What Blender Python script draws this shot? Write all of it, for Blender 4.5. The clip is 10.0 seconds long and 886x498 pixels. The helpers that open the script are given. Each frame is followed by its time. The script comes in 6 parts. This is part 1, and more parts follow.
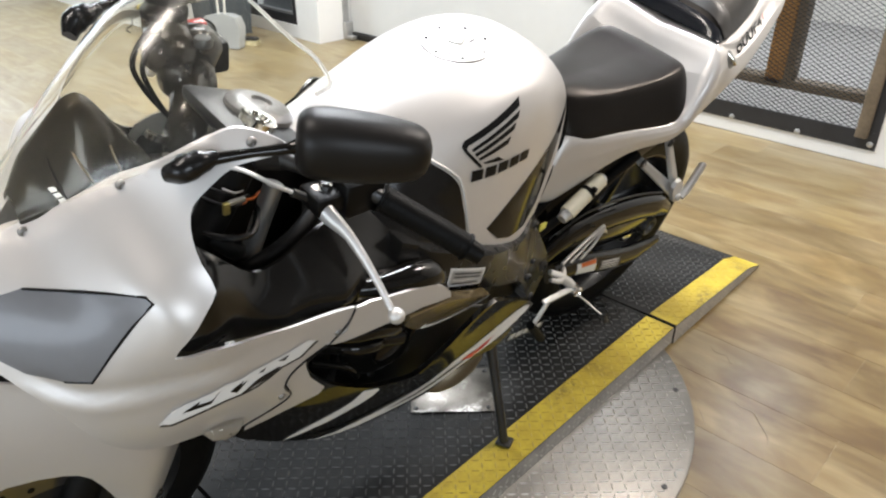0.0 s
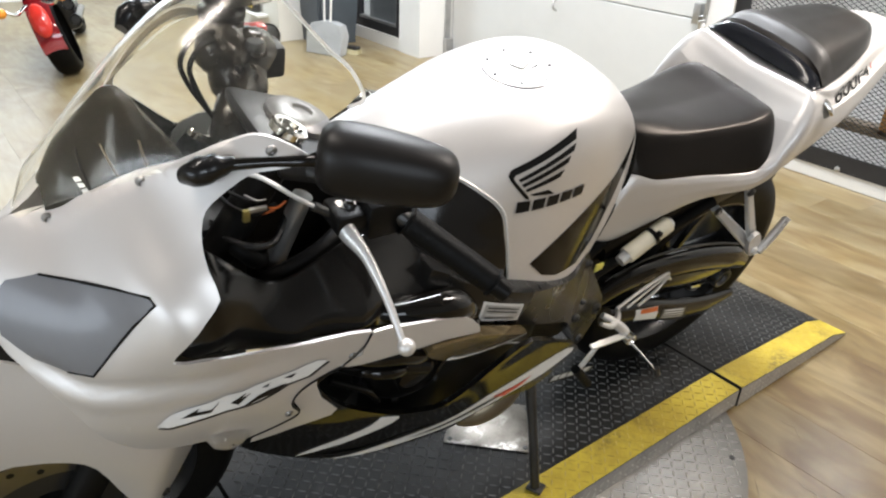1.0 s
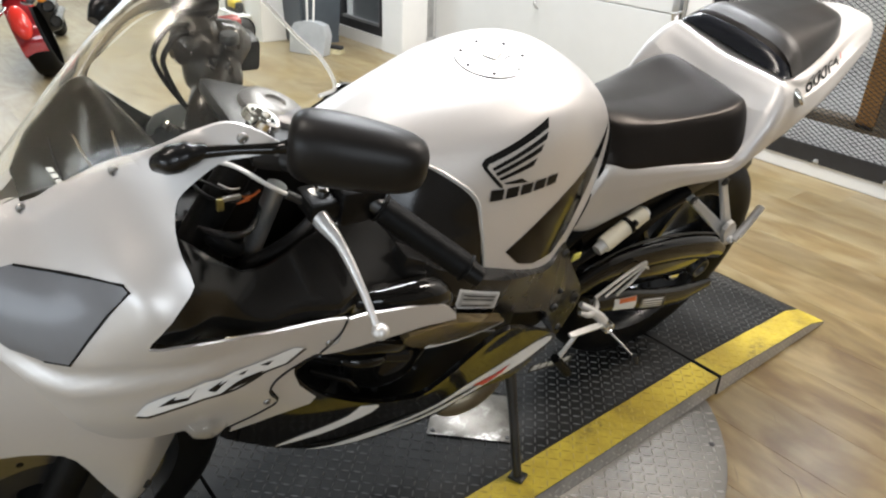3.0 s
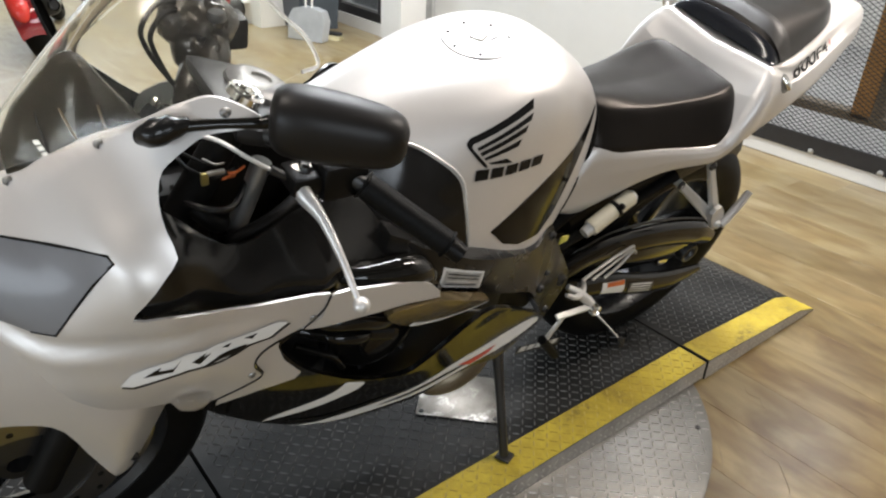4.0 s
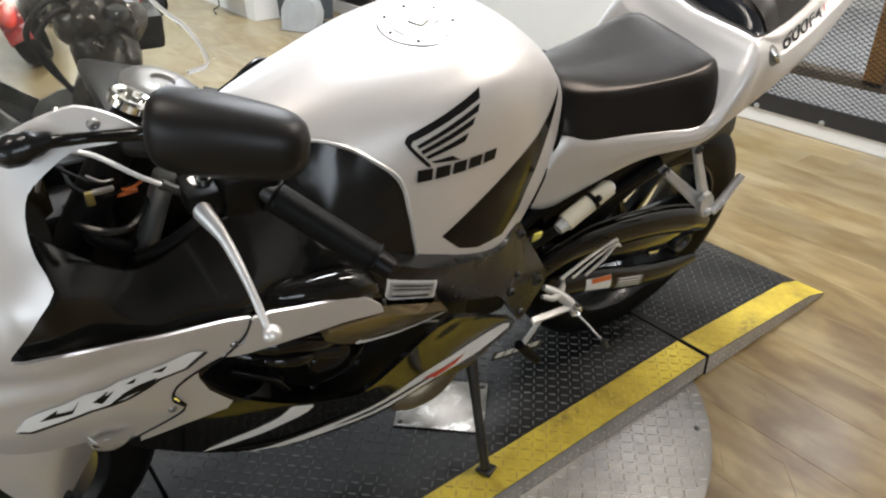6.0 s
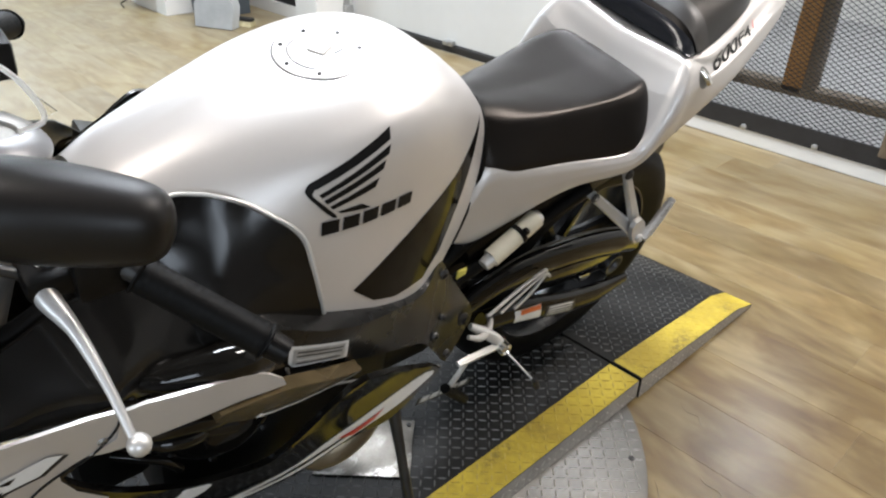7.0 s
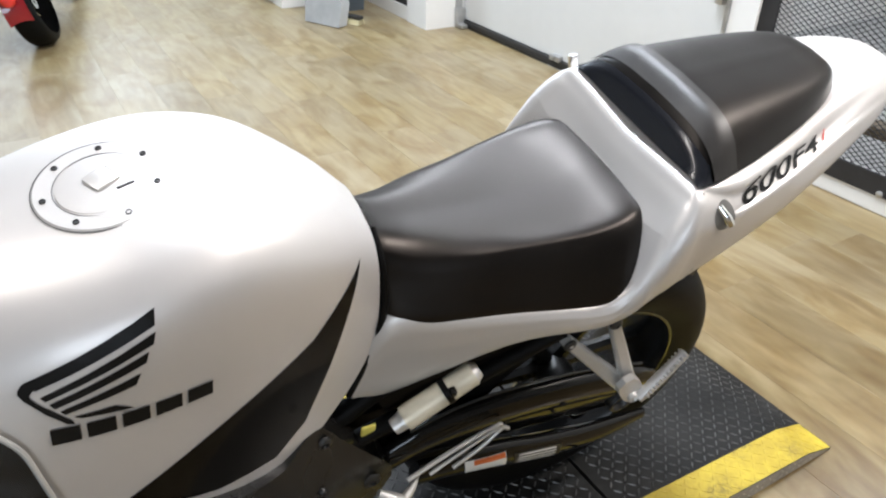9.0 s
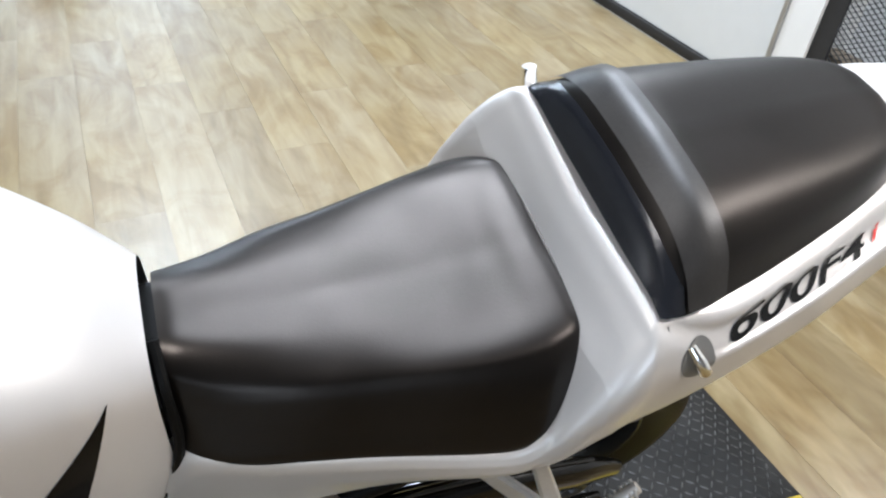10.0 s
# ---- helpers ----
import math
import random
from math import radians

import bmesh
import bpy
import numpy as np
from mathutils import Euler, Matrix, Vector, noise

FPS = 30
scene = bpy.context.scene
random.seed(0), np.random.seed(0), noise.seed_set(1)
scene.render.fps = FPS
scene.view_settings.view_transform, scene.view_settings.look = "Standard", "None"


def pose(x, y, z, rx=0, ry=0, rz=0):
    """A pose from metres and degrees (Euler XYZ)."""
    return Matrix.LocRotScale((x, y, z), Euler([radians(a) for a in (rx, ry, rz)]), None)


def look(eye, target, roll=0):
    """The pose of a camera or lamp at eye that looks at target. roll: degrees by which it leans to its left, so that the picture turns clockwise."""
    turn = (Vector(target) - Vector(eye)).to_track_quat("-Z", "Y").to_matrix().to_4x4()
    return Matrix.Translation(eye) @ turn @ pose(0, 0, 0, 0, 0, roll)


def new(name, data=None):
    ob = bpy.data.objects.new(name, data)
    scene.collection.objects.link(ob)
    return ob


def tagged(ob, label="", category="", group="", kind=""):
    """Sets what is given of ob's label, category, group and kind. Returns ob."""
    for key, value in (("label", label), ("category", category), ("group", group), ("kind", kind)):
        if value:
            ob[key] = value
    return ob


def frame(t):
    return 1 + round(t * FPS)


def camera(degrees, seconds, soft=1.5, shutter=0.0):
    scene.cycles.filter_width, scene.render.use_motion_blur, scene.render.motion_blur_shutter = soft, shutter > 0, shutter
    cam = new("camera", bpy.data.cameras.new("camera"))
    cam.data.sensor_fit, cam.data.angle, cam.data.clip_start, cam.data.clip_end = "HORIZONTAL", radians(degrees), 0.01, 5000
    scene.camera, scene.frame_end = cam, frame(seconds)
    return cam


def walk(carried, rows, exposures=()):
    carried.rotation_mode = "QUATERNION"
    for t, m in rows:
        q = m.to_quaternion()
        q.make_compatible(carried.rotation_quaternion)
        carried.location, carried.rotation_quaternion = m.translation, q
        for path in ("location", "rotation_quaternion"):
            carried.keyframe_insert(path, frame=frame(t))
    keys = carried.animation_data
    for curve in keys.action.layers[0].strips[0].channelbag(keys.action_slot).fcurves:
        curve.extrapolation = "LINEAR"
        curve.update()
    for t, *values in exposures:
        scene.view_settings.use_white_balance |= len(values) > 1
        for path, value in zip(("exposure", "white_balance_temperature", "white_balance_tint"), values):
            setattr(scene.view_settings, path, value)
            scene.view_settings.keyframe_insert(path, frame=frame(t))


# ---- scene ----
cam = camera(63.5, 10.0, soft=2.2)
PATH = [
    (0, (0.03, -0.013, 1.205), (-1.178, 1.244, 0.226), -0.3),
    (0.5, (0.029, 0.058, 1.202), (-1.296, 1.235, 0.274), 2.6),
    (1, (0.041, 0.076, 1.195), (-1.346, 1.171, 0.257), 2.4),
    (1.5, (0.054, 0.074, 1.188), (-1.315, 1.182, 0.242), 2.5),
    (2, (0.054, 0.072, 1.189), (-1.314, 1.187, 0.248), 2.5),
    (2.5, (0.056, 0.076, 1.188), (-1.308, 1.19, 0.239), 2.0),
    (2.7, (0.059, 0.078, 1.188), (-1.309, 1.196, 0.250), 2.0),
    (3.8, (0.095, 0.081, 1.179), (-1.266, 1.206, 0.240), 2.6),
    (4, (0.097, 0.085, 1.179), (-1.26, 1.198, 0.219), 2.6),
    (4.5, (0.096, 0.089, 1.167), (-1.255, 1.177, 0.171), 2.4),
    (5, (0.098, 0.105, 1.171), (-1.259, 1.189, 0.179), 1.6),
    (5.5, (0.095, 0.159, 1.158), (-1.232, 1.246, 0.13), 1.6),
    (5.7, (0.090, 0.189, 1.159), (-1.269, 1.257, 0.153), 0.4),
    (6.8, (0.020, 0.324, 1.159), (-1.343, 1.392, 0.159), -2.7),
    (7, (-0.007, 0.336, 1.176), (-1.251, 1.526, 0.159), 1.2),
    (7.5, (-0.049, 0.339, 1.197), (-1.158, 1.692, 0.228), 2.5),
    (8, (-0.081, 0.414, 1.199), (-1.249, 1.578, 0.067), -1.9),
    (8.5, (-0.072, 0.66, 1.216), (-1.413, 1.736, 0.195), 0.8),
    (9, (-0.096, 0.793, 1.232), (-1.547, 1.675, 0.176), 1.4),
    (9.5, (-0.243, 0.975, 1.238), (-1.605, 1.814, 0.037), 5.3),
    (10, (-0.311, 1.101, 1.233), (-1.686, 1.826, -0.026), 5.1),
]
EXPOSURES = [(0.0, 0.57, 6300, 10), (2.5, 0.48, 6350, 10), (4.0, 0.39, 6400, 10), (5.5, 0.37, 6400, 10), (7.0, 0.43, 6100, 10), (8.0, 0.44, 6050, 10), (9.0, 0.41, 6000, 10), (10.0, 0.36, 5800, 9)]
walk(cam, [(t, look(eye, target, roll)) for t, eye, target, roll in PATH], EXPOSURES)

# ---- world and lamps ----
world = bpy.data.worlds.new("world")
scene.world = world
world.use_nodes = True
world.node_tree.nodes["Background"].inputs[0].default_value = (0.9, 0.95, 1.0, 1)
world.node_tree.nodes["Background"].inputs[1].default_value = 0.25

CEIL = 3.4
COOL, WARM = (0.95, 0.97, 1.0), (1.0, 0.89, 0.79)
# unseen lamps, added and powered wherever the room had to be brighter
TUBES = [(-1.55, 1.7, 76, COOL), (-3.1, 2.65, 72, COOL), (-5.7, 1.3, 108, (0.84, 0.93, 1.0)), (0.35, 2.75, 76, WARM), (-1.2, 4.8, 50, COOL), (-0.95, -0.9, 33, WARM)]


def lamp_light(x, y, power, tint):
    data = bpy.data.lights.new("tube_light", "AREA")
    data.shape, data.size, data.size_y = "RECTANGLE", 0.28, 1.2
    data.energy, data.color = power, tint
    ob = new("tube_light", data)
    ob.matrix_world = pose(x, y, CEIL - 0.12)
    return ob


for tx, ty, watts, tone in TUBES:
    lamp_light(tx, ty, watts, tone)


def sky_light(x, y, z, rx, ry, wide, high, power, tint=(0.82, 0.91, 1.0)):
    """An area lamp as daylight in the opening of a window that is out of view."""
    data = bpy.data.lights.new("window_daylight", "AREA")
    data.shape, data.size, data.size_y = "RECTANGLE", wide, high
    data.energy, data.color = power, tint
    ob = new("window_daylight", data)
    ob.matrix_world = pose(x, y, z, rx, ry, 0)


sky_light(-7.56, 1.15, 1.75, 0, -90, 1.3, 1.8, 24, (0.80, 0.90, 1.0))
# the low front window is added, to light the paint from ahead
sky_light(-0.1, -3.37, 0.75, 90, 0, 2.5, 0.9, 34)
sky_light(3.17, -1.45, 1.55, 0, 90, 1.3, 2.0, 46, (0.86, 0.93, 1.0))

# ---- materials ----
def mat(name, color, rough=0.5, metal=0.0, vary=0.12, grain=8.0, bump=0.0, bump_scale=200.0, coat=0.0, tint=None, rvary=0.15, spec=0.5):
    """A surface with colour variation at two scales, uneven gloss and fine relief."""
    m = bpy.data.materials.new(name)
    m.use_nodes = True
    nt = m.node_tree
    n, l = nt.nodes, nt.links
    b = n["Principled BSDF"]
    b.inputs["Metallic"].default_value = metal
    b.inputs["Coat Weight"].default_value = coat
    b.inputs["Coat Roughness"].default_value = 0.04
    b.inputs["Specular IOR Level"].default_value = spec
    tc = n.new("ShaderNodeTexCoord")
    n1 = n.new("ShaderNodeTexNoise")
    n1.inputs["Scale"].default_value, n1.inputs["Detail"].default_value = grain, 6
    n2 = n.new("ShaderNodeTexNoise")
    n2.inputs["Scale"].default_value, n2.inputs["Detail"].default_value = grain * 12, 4
    l.new(tc.outputs["Object"], n1.inputs["Vector"])
    l.new(tc.outputs["Object"], n2.inputs["Vector"])
    add = n.new("ShaderNodeMath")
    add.operation = "MULTIPLY_ADD"
    add.inputs[1].default_value = 0.35
    l.new(n2.outputs["Fac"], add.inputs[0])
    l.new(n1.outputs["Fac"], add.inputs[2])
    ramp = n.new("ShaderNodeMapRange")
    ramp.inputs["From Min"].default_value, ramp.inputs["From Max"].default_value = 0.4, 0.95
    l.new(add.outputs[0], ramp.inputs["Value"])
    mix = n.new("ShaderNodeMix")
    mix.data_type = "RGBA"
    dark = tint or tuple(c * (1 - vary) for c in color)
    lite = tuple(min(1, c * (1 + vary * 0.6)) for c in color)
    mix.inputs["A"].default_value, mix.inputs["B"].default_value = (*dark, 1), (*lite, 1)
    l.new(ramp.outputs[0], mix.inputs["Factor"])
    l.new(mix.outputs["Result"], b.inputs["Base Color"])
    rr = n.new("ShaderNodeMapRange")
    rr.inputs["To Min"].default_value, rr.inputs["To Max"].default_value = max(0.02, rough * (1 - rvary)), min(1, rough * (1 + rvary))
    l.new(n1.outputs["Fac"], rr.inputs["Value"])
    l.new(rr.outputs[0], b.inputs["Roughness"])
    if bump:
        bp = n.new("ShaderNodeBump")
        bp.inputs["Strength"].default_value, bp.inputs["Distance"].default_value = bump, 0.001
        n3 = n.new("ShaderNodeTexNoise")
        n3.inputs["Scale"].default_value, n3.inputs["Detail"].default_value = bump_scale, 5
        l.new(tc.outputs["Object"], n3.inputs["Vector"])
        l.new(n3.outputs["Fac"], bp.inputs["Height"])
        l.new(bp.outputs[0], b.inputs["Normal"])
    return m


SILVER = mat("pearl_silver_paint", (0.585, 0.566, 0.545), 0.41, 0.45, 0.03, 3, 0.03, 900, coat=0.24, rvary=0.08)
SILVER.node_tree.nodes["Principled BSDF"].inputs["Coat Roughness"].default_value = 0.12
BLACK = mat("gloss_black_paint", (0.0060, 0.0055, 0.0047), 0.07, 0, 0.2, 5, spec=0.34)
GREY = mat("dark_grey_paint", (0.0075, 0.0070, 0.0064), 0.19, 0, 0.2, 4, spec=0.36)
DARKGREY = mat("dark_grey_moulding", (0.0062, 0.0058, 0.0053), 0.15, 0, 0.25, 6, 0.03, 300, spec=0.42)
FLASH = mat("gloss_black_flash", (0.0050, 0.0044, 0.0035), 0.09, 0, 0.2, 6, spec=0.10)
CAST = mat("cast_alloy", (0.27, 0.265, 0.255), 0.38, 0.8, 0.15, 25, 0.15, 400)
PLASTIC = mat("matt_black_plastic", (0.0045, 0.0042, 0.0039), 0.36, 0, 0.25, 20, 0.25, 700, spec=0.14)
RUBBER = mat("black_rubber", (0.0042, 0.0041, 0.0039), 0.5, 0, 0.3, 15, 0.3, 400, spec=0.10)
LEATHER = mat("black_seat_vinyl", (0.0036, 0.0032, 0.0029), 0.35, 0, 0.5, 9, 0.10, 500, rvary=0.5, spec=0.29)
LEATHER.node_tree.nodes["Principled BSDF"].inputs["Specular Tint"].default_value = (1.0, 0.90, 0.82, 1)
ALU = mat("bare_alloy", (0.62, 0.61, 0.59), 0.40, 0.6, 0.15, 20, 0.08, 500)
CHROME = mat("chrome", (0.85, 0.85, 0.84), 0.1, 1.0, 0.04, 8)
STEEL = mat("dark_steel", (0.06, 0.06, 0.06), 0.4, 0.8, 0.25, 12, 0.1, 300)
INK = mat("black_decal", (0.007, 0.007, 0.007), 0.3, 0, 0.1, 10, spec=0.16)
WHITE = mat("white_decal", (0.75, 0.75, 0.74), 0.25, 0, 0.05, 10)
RED = mat("red_decal", (0.55, 0.04, 0.03), 0.3, 0, 0.1, 10)
ORANGE = mat("orange_decal", (0.6, 0.14, 0.03), 0.35, 0, 0.1, 10)
GOLDY = mat("cast_cover", (0.16, 0.13, 0.085), 0.35, 0.6, 0.25, 15, 0.1, 300)
CREAM = mat("reservoir_cream", (0.62, 0.58, 0.46), 0.35, 0.25, 0.12, 25, 0.05, 300)
LENS = mat("grey_headlight_lens", (0.13, 0.135, 0.145), 0.34, 0.0, 0.1, 6, coat=0.15)
BRAKE = mat("brake_disc_steel", (0.26, 0.25, 0.24), 0.3, 0.95, 0.12, 30)
AMBER = mat("amber_lens", (0.75, 0.28, 0.03), 0.2, 0, 0.1, 20)
REDLENS = mat("red_lens", (0.55, 0.03, 0.02), 0.15, 0, 0.15, 15)
REDPAINT = mat("dark_red_paint", (0.22, 0.012, 0.015), 0.1, 0, 0.15, 6, coat=0.5)
WALLW = mat("white_wall_paint", (0.74, 0.73, 0.70), 0.55, 0, 0.05, 1.5, 0.15, 60)
DOORW = mat("white_door_panel", (0.62, 0.62, 0.60), 0.45, 0, 0.05, 1.2, 0.08, 90)
FRAMEK = mat("black_steel_frame", (0.03, 0.03, 0.032), 0.45, 0.3, 0.3, 8, 0.15, 200)
WOOD = mat("pine_stud", (0.42, 0.22, 0.07), 0.6, 0, 0.3, 6, 0.2, 120)
GALV = mat("galvanised_metal", (0.5, 0.5, 0.49), 0.4, 0.85, 0.2, 14)
BINGREY = mat("blue_grey_plastic", (0.07, 0.085, 0.10), 0.45, 0, 0.15, 6, 0.1, 200)
SCRAP = mat("dustpan_plastic", (0.42, 0.43, 0.43), 0.4, 0.2, 0.15, 12)
WEATHER = mat("weathered_pine", (0.185, 0.145, 0.098), 0.7, 0, 0.5, 7, 0.3, 120)
YELLOWB = mat("yellow_bristle", (0.62, 0.56, 0.34), 0.7, 0, 0.3, 30)
SEAL = mat("black_rubber_seal", (0.015, 0.014, 0.013), 0.6, 0, 0.3, 12)
DISCM = mat("bare_tread_plate", (0.185, 0.178, 0.165), 0.38, 0.85, 0.3, 5, 0.15, 250, rvary=0.3)
TREADW = mat("worn_tread_lozenges", (0.14, 0.136, 0.129), 0.32, 0.5, 0.6, 9, 0.1, 250, tint=(0.045, 0.045, 0.043), rvary=0.3)
TREADK = mat("worn_black_tread_plate", (0.019, 0.0186, 0.0175), 0.5, 0.0, 0.5, 7, 0.07, 250, tint=(0.010, 0.010, 0.0096), rvary=0.3, spec=0.09)
YELLOW = mat("worn_yellow_paint", (0.43, 0.335, 0.034), 0.58, 0, 0.3, 9, 0.2, 250, tint=(0.25, 0.175, 0.017), rvary=0.2, spec=0.3)
# lighter copy of the tread plate: the skirt's lit look is in its colour
SKIRT = mat("lit_tread_plate", (0.33, 0.315, 0.285), 0.40, 0.35, 0.4, 14, 0.15, 250)
# highlights on the raised lozenges are put into this brighter steel colour
LOZENGE = mat("highlit_steel_lozenges", (0.56, 0.54, 0.50), 0.32, 0.65, 0.15, 20)
RUBBED = mat("rubbed_yellow_lozenges", (0.46, 0.35, 0.034), 0.5, 0, 0.3, 16, 0.2, 250, tint=(0.13, 0.09, 0.02), rvary=0.2)
POLISH = mat("plate_with_painted_glints", (0.13, 0.12, 0.105), 0.36, 0.9, 0.6, 26, 0.5, 60, rvary=0.5)


def patched(m, color, scale, low, high, stretch=(1, 1, 1)):
    """Lays pale rubbed patches or painted reflections of an uneven outline over a surface."""
    n, l = m.node_tree.nodes, m.node_tree.links
    b = n["Principled BSDF"]
    was = b.inputs["Base Color"].links[0].from_socket
    tc, mp = n.new("ShaderNodeTexCoord"), n.new("ShaderNodeMapping")
    mp.inputs["Scale"].default_value = stretch
    l.new(tc.outputs["Object"], mp.inputs["Vector"])
    broad, fine = n.new("ShaderNodeTexNoise"), n.new("ShaderNodeTexNoise")
    for tex, k in ((broad, 1), (fine, 9)):
        tex.inputs["Scale"].default_value, tex.inputs["Detail"].default_value, tex.inputs["Distortion"].default_value = scale * k, 7, 1.2
        l.new(mp.outputs[0], tex.inputs["Vector"])
    cut, break_up, both = n.new("ShaderNodeMapRange"), n.new("ShaderNodeMapRange"), n.new("ShaderNodeMath")
    cut.inputs["From Min"].default_value, cut.inputs["From Max"].default_value = low, high
    break_up.inputs["From Min"].default_value, break_up.inputs["From Max"].default_value = 0.35, 0.7
    l.new(broad.outputs["Fac"], cut.inputs["Value"])
    l.new(fine.outputs["Fac"], break_up.inputs["Value"])
    both.operation = "MULTIPLY"
    l.new(cut.outputs[0], both.inputs[0])
    l.new(break_up.outputs[0], both.inputs[1])
    mix = n.new("ShaderNodeMix")
    mix.data_type = "RGBA"
    mix.inputs["B"].default_value = (*color, 1)
    l.new(both.outputs[0], mix.inputs["Factor"])
    l.new(was, mix.inputs["A"])
    l.new(mix.outputs["Result"], b.inputs["Base Color"])


patched(TREADK, (0.055, 0.054, 0.051), 5.5, 0.60, 0.74)
patched(TREADW, (0.10, 0.098, 0.094), 5.5, 0.55, 0.74)
patched(YELLOW, (0.09, 0.066, 0.02), 7.0, 0.50, 0.70)
# on the steel plate the bright patches are painted reflections
patched(POLISH, (0.42, 0.405, 0.38), 11.0, 0.50, 0.58)
patched(DISCM, (0.12, 0.11, 0.10), 3.0, 0.50, 0.75)


def glass(name, color, rough=0.02, clear=1.0):
    m = bpy.data.materials.new(name)
    m.use_nodes = True
    b = m.node_tree.nodes["Principled BSDF"]
    b.inputs["Base Color"].default_value = (*color, 1)
    b.inputs["Transmission Weight"].default_value = clear
    b.inputs["Roughness"].default_value = rough
    b.inputs["IOR"].default_value = 1.45
    return m


SCREEN = glass("windscreen_acrylic", (0.95, 0.93, 0.86), 0.02, 0.993)
acrylic = SCREEN.node_tree.nodes["Principled BSDF"]
acrylic.inputs["IOR"].default_value = 1.03
acrylic.inputs["Coat Weight"].default_value, acrylic.inputs["Coat Roughness"].default_value, acrylic.inputs["Coat IOR"].default_value = 0.5, 0.16, 1.45
PANE = glass("door_glass", (0.8, 0.83, 0.85), 0.02)
CLEAR = glass("clear_lens", (0.95, 0.95, 0.93), 0.05)
TUBE = bpy.data.materials.new("lit_tube")
TUBE.use_nodes = True
TUBE.node_tree.nodes["Principled BSDF"].inputs["Emission Color"].default_value = (1, 0.96, 0.9, 1)
TUBE.node_tree.nodes["Principled BSDF"].inputs["Emission Strength"].default_value = 6.0


def plank_material():
    m = mat("vinyl_oak_plank", (0.50, 0.40, 0.26), 0.33, 0, 0.3, 3, 0.05, 160, rvary=0.25, spec=0.5)
    nt = m.node_tree
    n, l = nt.nodes, nt.links
    b = n["Principled BSDF"]
    tc = n.new("ShaderNodeTexCoord")
    oi = n.new("ShaderNodeObjectInfo")
    off = n.new("ShaderNodeVectorMath")
    off.operation = "MULTIPLY_ADD"
    off.inputs[1].default_value = (37, 91, 13)
    comb = n.new("ShaderNodeCombineXYZ")
    for k in range(3):
        l.new(oi.outputs["Random"], comb.inputs[k])
    l.new(comb.outputs[0], off.inputs[0])
    l.new(tc.outputs["Object"], off.inputs[2])
    mp = n.new("ShaderNodeMapping")
    mp.inputs["Scale"].default_value = (1.7, 11.0, 1)
    l.new(off.outputs[0], mp.inputs["Vector"])
    g = n.new("ShaderNodeTexNoise")
    g.inputs["Scale"].default_value, g.inputs["Detail"].default_value, g.inputs["Distortion"].default_value = 2.2, 6, 0.5
    l.new(mp.outputs[0], g.inputs["Vector"])
    big = n.new("ShaderNodeTexNoise")
    big.inputs["Scale"].default_value = 1.6
    l.new(tc.outputs["Object"], big.inputs["Vector"])
    ramp = n.new("ShaderNodeValToRGB")
    e = ramp.color_ramp.elements
    e[0].position, e[0].color = 0.25, (0.186, 0.132, 0.052, 1)
    e[1].position, e[1].color = 0.72, (0.278, 0.222, 0.108, 1)
    mid = e.new(0.46)
    mid.color = (0.228, 0.170, 0.072, 1)
    l.new(g.outputs["Fac"], ramp.inputs["Fac"])
    hsv = n.new("ShaderNodeHueSaturation")
    mr = n.new("ShaderNodeMapRange")
    mr.inputs["To Min"].default_value, mr.inputs["To Max"].default_value = 0.90, 1.08
    l.new(oi.outputs["Random"], mr.inputs["Value"])
    l.new(mr.outputs[0], hsv.inputs["Value"])
    sat = n.new("ShaderNodeMapRange")
    sat.inputs["To Min"].default_value, sat.inputs["To Max"].default_value = 0.55, 1.15
    l.new(big.outputs["Fac"], sat.inputs["Value"])
    l.new(sat.outputs[0], hsv.inputs["Saturation"])
    l.new(ramp.outputs["Color"], hsv.inputs["Color"])
    patch = n.new("ShaderNodeTexNoise")
    patch.inputs["Scale"].default_value, patch.inputs["Detail"].default_value, patch.inputs["Distortion"].default_value = 1.9, 6, 1.7
    band = n.new("ShaderNodeMapping")
    band.inputs["Scale"].default_value = (1.6, 3.0, 1)
    l.new(off.outputs[0], band.inputs["Vector"])
    l.new(band.outputs[0], patch.inputs["Vector"])
    worn = n.new("ShaderNodeMapRange")
    worn.inputs["From Min"].default_value, worn.inputs["From Max"].default_value = 0.44, 0.66
    l.new(patch.outputs["Fac"], worn.inputs["Value"])
    tone = n.new("ShaderNodeMix")
    tone.data_type, tone.blend_type = "RGBA", "MULTIPLY"
    tone.inputs["B"].default_value = (0.77, 0.69, 0.56, 1)
    l.new(worn.outputs[0], tone.inputs["Factor"])
    l.new(hsv.outputs[0], tone.inputs["A"])
    # brown drifting stains, and a browner tone overall, near a point beside the turntable
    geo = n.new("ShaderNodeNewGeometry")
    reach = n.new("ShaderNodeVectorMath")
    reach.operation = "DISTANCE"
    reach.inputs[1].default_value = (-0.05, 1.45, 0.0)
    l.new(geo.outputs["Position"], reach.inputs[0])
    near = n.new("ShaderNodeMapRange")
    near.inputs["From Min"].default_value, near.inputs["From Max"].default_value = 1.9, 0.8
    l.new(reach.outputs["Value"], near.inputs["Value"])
    drift = n.new("ShaderNodeTexNoise")
    drift.inputs["Scale"].default_value, drift.inputs["Detail"].default_value, drift.inputs["Distortion"].default_value = 2.0, 8, 1.6
    run = n.new("ShaderNodeMapping")
    run.inputs["Scale"].default_value, run.inputs["Rotation"].default_value = (1.0, 2.6, 1.0), (0, 0, 0.6)
    l.new(geo.outputs["Position"], run.inputs["Vector"])
    l.new(run.outputs[0], drift.inputs["Vector"])
    edge = n.new("ShaderNodeMapRange")
